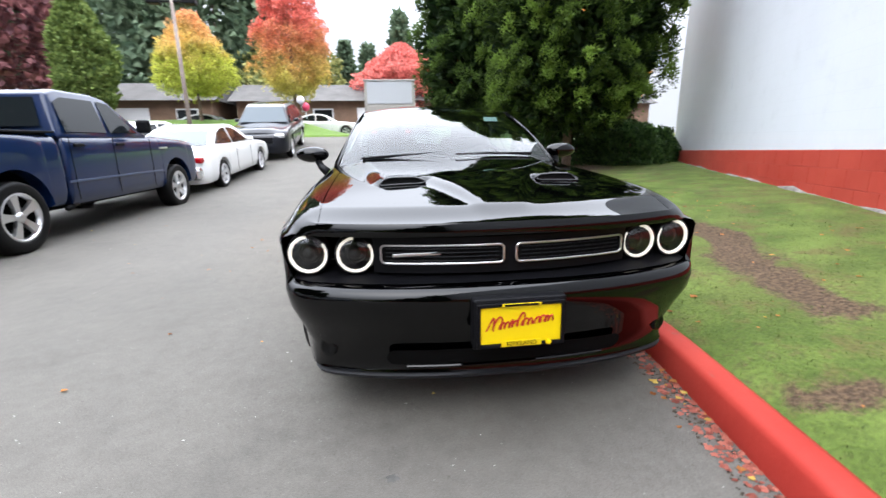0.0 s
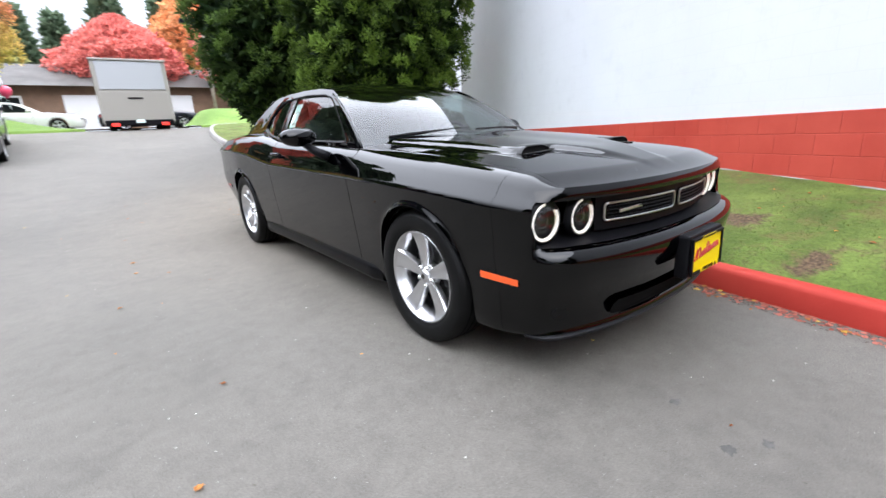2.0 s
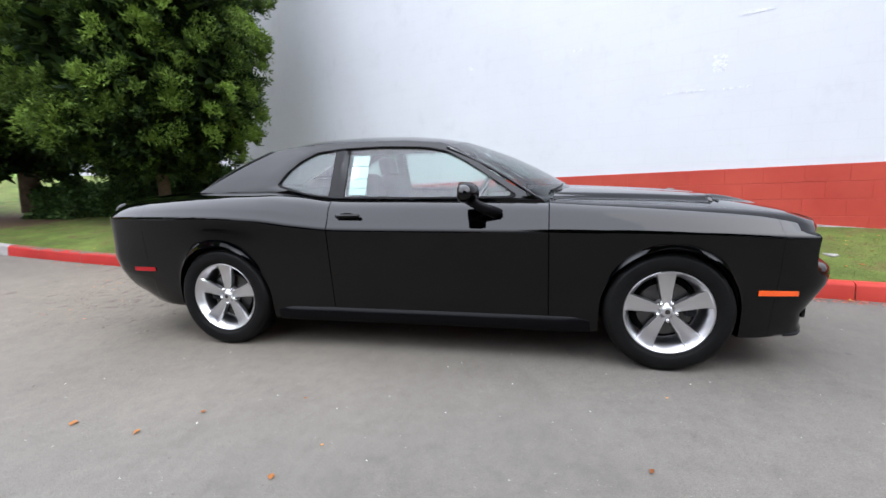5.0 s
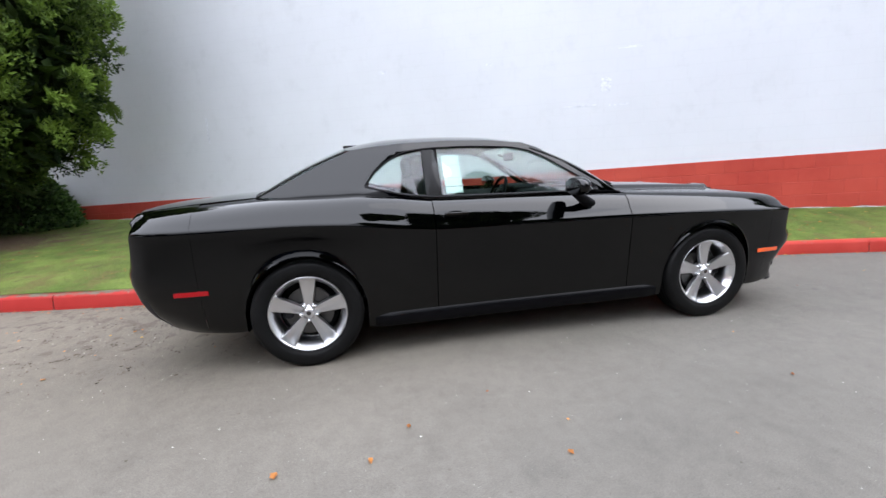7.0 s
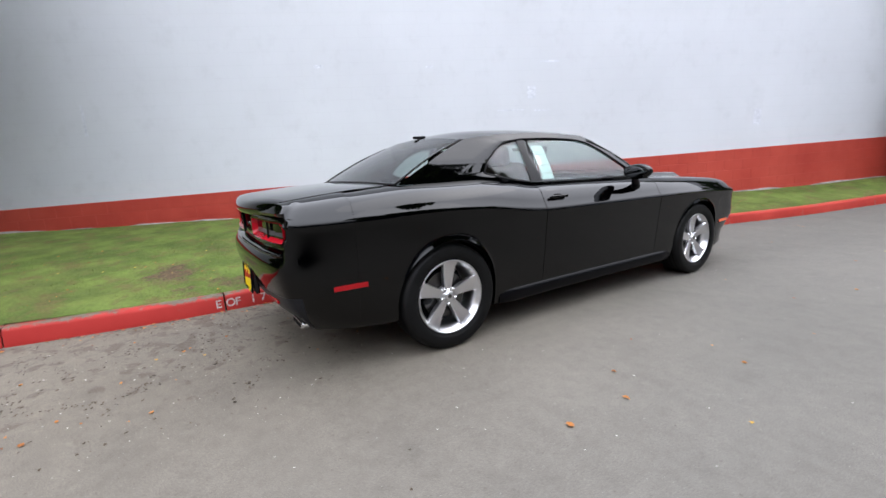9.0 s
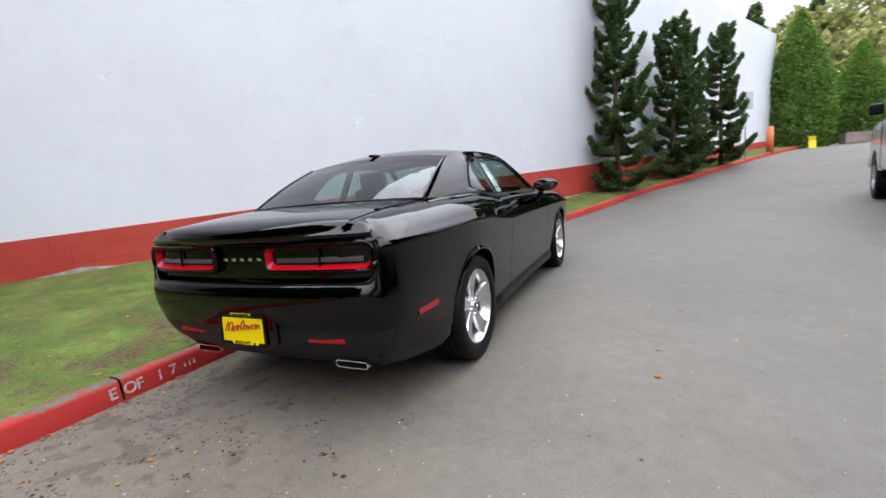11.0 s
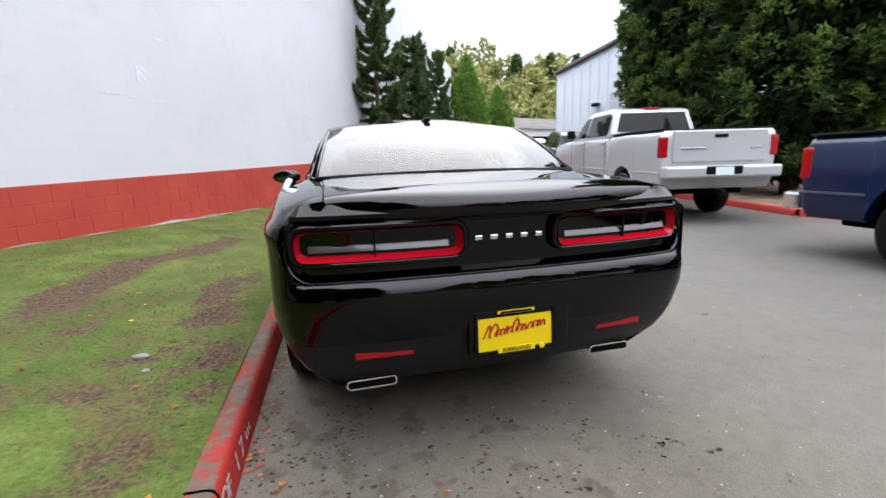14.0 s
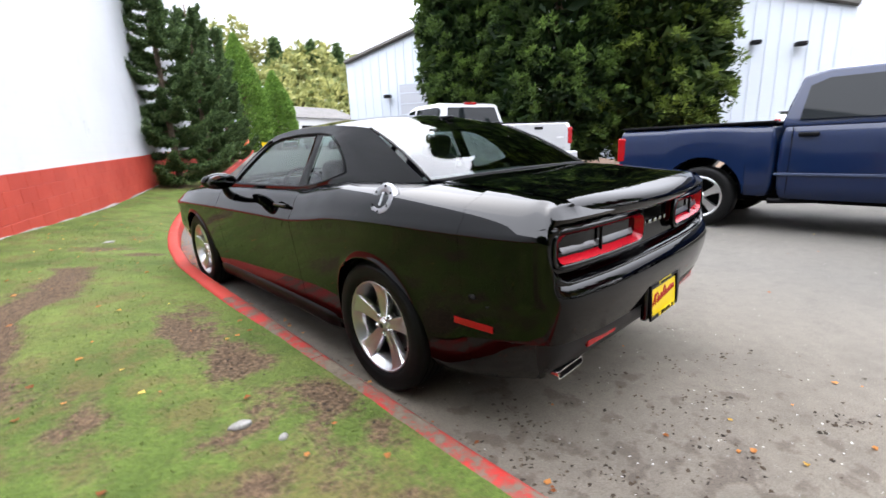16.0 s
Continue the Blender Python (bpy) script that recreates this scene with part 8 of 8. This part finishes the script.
def road_spots(n, seed, x0, x1, y0, y1, bias=1.0):
    rng = random.Random(seed)
    out = []
    for _ in range(n):
        y = rng.uniform(y0, y1)
        x = x1 + (x0 - x1) * rng.random() ** bias
        x = min(x, kerb_x(y) - 0.02)
        out.append((x, y, road_z(y)))
    return out


def clump_spots(clumps, each, seed, x0, x1, y0, y1):
    """Crumbs swept together into loose, drawn-out clumps."""
    rng = random.Random(seed)
    out = []
    for _ in range(clumps):
        y, x = rng.uniform(y0, y1), x1 + (x0 - x1) * rng.random() ** 1.4
        a, l, w = rng.uniform(0, 3.14), rng.uniform(0.04, 0.16), rng.uniform(0.015, 0.05)
        for _ in range(int(each * rng.uniform(0.3, 1.6))):
            u, v = rng.gauss(0, l), rng.gauss(0, w)
            p, q = x + u * math.cos(a) - v * math.sin(a), y + u * math.sin(a) + v * math.cos(a)
            out.append((min(p, kerb_x(q) - 0.02), q, road_z(q)))
    return out


def gutter_spots(n, seed, y0, y1, width):
    rng = random.Random(seed)
    out = []
    for _ in range(n):
        y = rng.uniform(y0, y1)
        out.append((kerb_x(y) - 0.01 - width * rng.random() ** 1.6, y, road_z(y) + 0.002 * rng.random()))
    return out


def lawn_spots(n, seed, y0, y1, lo=0.16, hi=2.6):
    rng = random.Random(seed)
    out = []
    for _ in range(n):
        y = rng.uniform(y0, y1)
        x = kerb_x(y) + lo + (min(hi, wall_x(y) - kerb_x(y) - 0.1) - lo) * rng.random()
        out.append((x, y, lawn_z(x, y)))
    return out


LEAF_BROWN = leafy("fallen_leaf", (0.156, 0.0455, 0.0156), (0.52, 0.221, 0.065), 0.8)
LEAF_YELLOW = leafy("yellow_fallen_leaf", (0.36, 0.192, 0.036), (0.6, 0.432, 0.108), 0.8)
OIL = speckled("oil_stain", (0.045, 0.042, 0.039), (0.075, 0.0705, 0.066), 9, 60)
MUSH = leafy("rotted_debris", (0.027, 0.0225, 0.018), (0.075, 0.054, 0.0375), 0.9)
FLAKE = leafy("red_paint_flake", (0.16, 0.04, 0.028), (0.48, 0.16, 0.115), 0.7)
PALE = leafy("pale_grit", (0.192, 0.18, 0.168), (0.48, 0.468, 0.444), 0.8)
scatter("fallen_leaves", road_spots(70, 1, -5.5, 1.0, -5.5, 6.0) + gutter_spots(130, 2, -6, 6, 0.16) + road_spots(34, 3, -0.8, 1.1, 2.2, 4.4, 1.5), 0.018, LEAF_BROWN, "small brown and orange leaves fallen on the asphalt", "leaves", 1)
scatter("yellow_leaves", gutter_spots(14, 4, -4.5, -2.0, 0.14) + road_spots(16, 5, -5, 1, -4, 5) + lawn_spots(30, 6, -5, 4.5), 0.019, LEAF_YELLOW, "pale yellow leaves on lawn and gutter", "leaves", 2)
scatter("lawn_leaves", lawn_spots(170, 7, -6, 6), 0.022, LEAF_BROWN, "dry brown leaves lying on the lawn", "leaves", 3)
scatter("leaf_mush", road_spots(260, 8, -0.9, 1.08, 2.1, 4.0, 1.6) + gutter_spots(700, 9, -6, 6, 0.12) + gutter_spots(700, 19, -3.8, -1.4, 0.13) + road_spots(50, 10, -3, 1, 1.8, 5.0, 1.5) + clump_spots(40, 17, 31, -0.7, 1.0, 2.1, 4.3), 0.012, MUSH, "dark rotted leaf crumbs on the asphalt", "debris", 4, 0.0015, 0.05, 6, 0.12)
scatter("paint_flakes", gutter_spots(420, 11, -3.8, -1.6, 0.11) + gutter_spots(60, 12, 1, 4.5, 0.08), 0.018, FLAKE, "flakes of red paint along the foot of the kerb", "debris", 5, 0.003, 0.15)
scatter("pale_grit", road_spots(800, 13, -6, 1.0, -6, 7) + road_spots(160, 15, -1, 1, 2.3, 4), 0.006, PALE, "pale grit and chips on the asphalt", "grit", 6, 0.002, 0.3)
scatter("oil_spots", [(-0.51, -2.94, 0.0), (-0.64, -2.86, 0.0), (-0.5, -2.62, 0.0)], 0.05, OIL, "small dark oil spots on the asphalt", "stain", 8, 0.0015, 0.0, 14)


def soil_spots(n, seed):
    """Crumbs of rotted wood on the bare patches beside the kerb."""
    rng = random.Random(seed)
    out = []
    for _ in range(n):
        px, py, sx, sy = rng.choice(((1.58, 0.35, 0.07, 0.25), (1.49, 0.95, 0.09, 0.12), (1.3, 1.6, 0.05, 0.12), (2.45, -0.2, 0.1, 0.5)))
        x, y = rng.gauss(px, sx), rng.gauss(py, sy)
        out.append((x, y, lawn_z(x, y) - 0.03 * max(0.0, bare_soil(x, y) - 0.2)))
    return out


scatter("lawn_debris", soil_spots(240, 21), 0.011, MUSH, "dark crumbs of soil and rotted wood on the bare lawn", "debris", 9, 0.003, 0.5, 5, 0.3)


def flat_stone(x, y, r, seed):
    rng = random.Random(seed)
    bm = lathe_bm([(0, 0.012), (0.6, 0.011), (0.9, 0.007), (1.0, 0.0), (0.9, -0.01)], 14, "z")
    for v in bm.verts:
        k = 0.75 + 0.35 * noise.noise((v.co.x * 1.5 + seed, v.co.y * 1.5, 0))
        v.co.x, v.co.y = v.co.x * r * k * 1.5, v.co.y * r * k
    root = thing("stone", pose(x, y, lawn_z(x, y), 0, 0, rng.uniform(0, 180)), "pale grey flat stone lying in the grass", "stone", "stones on the lawn")
    part("stone_body", bm, STONE, root, "", True)


STONE = speckled("pale_stone", (0.15, 0.143, 0.135), (0.28, 0.27, 0.25), 12, 70)
for k, (x, y, r) in enumerate(((1.44, -3.55, 0.07), (1.67, 1.56, 0.034), (1.58, 1.76, 0.022))):
    flat_stone(x, y, r, k + 1)


def grass_blades():
    """Short grass over the nearest lawn, thin where the soil is bare."""
    rng = np.random.default_rng(17)
    spots = []
    for y0, y1, n, hi in ((-5.0, 4.5, 9000, 2.6), (-9, -5, 1200, 1.6), (4.5, 9, 1500, 2.4)):
        y = rng.uniform(y0, y1, n)
        u = rng.uniform(0, 1, n)
        for q, v in zip(y, u):
            k = kerb_x(q) + 0.12
            x = k + v * (min(hi, wall_x(q) - 0.1 - k))
            if rng.uniform() > 1.7 * bare_soil(x, q) + 0.1:
                spots.append((x, q, lawn_z(x, q)))
    p = np.array(spots)
    nr = rng.normal(size=p.shape) * 1.1
    nr[:, 2] = 1.0
    nr /= np.linalg.norm(nr, axis=1, keepdims=True)
    tagged(new("grass", leaves_mesh("grass", p, nr, 0.0055, GRASS_BLADE, rng, 0.15, 2.8)), "short green grass blades on the lawn", "grass", "", "stuff")


GRASS_BLADE = leafy("grass_blade", (0.06, 0.088, 0.02), (0.115, 0.145, 0.042), 0.7)
grass_blades()


def bush(x, y, z, r, h, seed):
    rng = np.random.default_rng(seed)
    root = thing("bush", pose(x, y, z), "low dark evergreen bush at the corner of the wall", "bush", "bushes")
    q = rng.normal(size=(5000, 3))
    q /= np.linalg.norm(q, axis=1, keepdims=True)
    q[:, 2] = np.abs(q[:, 2])
    lump = np.array([1 + 0.25 * noise.noise((a * 2.5 + seed, b * 2.5, c * 2.5)) for a, b, c in q])[:, None]
    p = q * lump * np.array([r, r, h]) * rng.uniform(0.75, 1.02, (5000, 1))
    part("foliage", leaves_mesh("foliage", p, q, 0.06, BUSH_LEAF, rng), None, root)
    part("stems", tube_bm([(0, 0, -0.1), (0.05, 0, h * 0.6)], 0.05, 6, 0.01), BARK, root)


for k, (x, y, r, h) in enumerate([(6.3, 7.6, 0.9, 1.1), (5.2, 8.6, 1.0, 1.0), (7.2, 8.0, 0.8, 1.0), (6.6, 9.2, 1.1, 1.2), (4.4, 9.6, 0.8, 0.8)]):
    bush(x, y, 0.45, r, h, 200 + k)
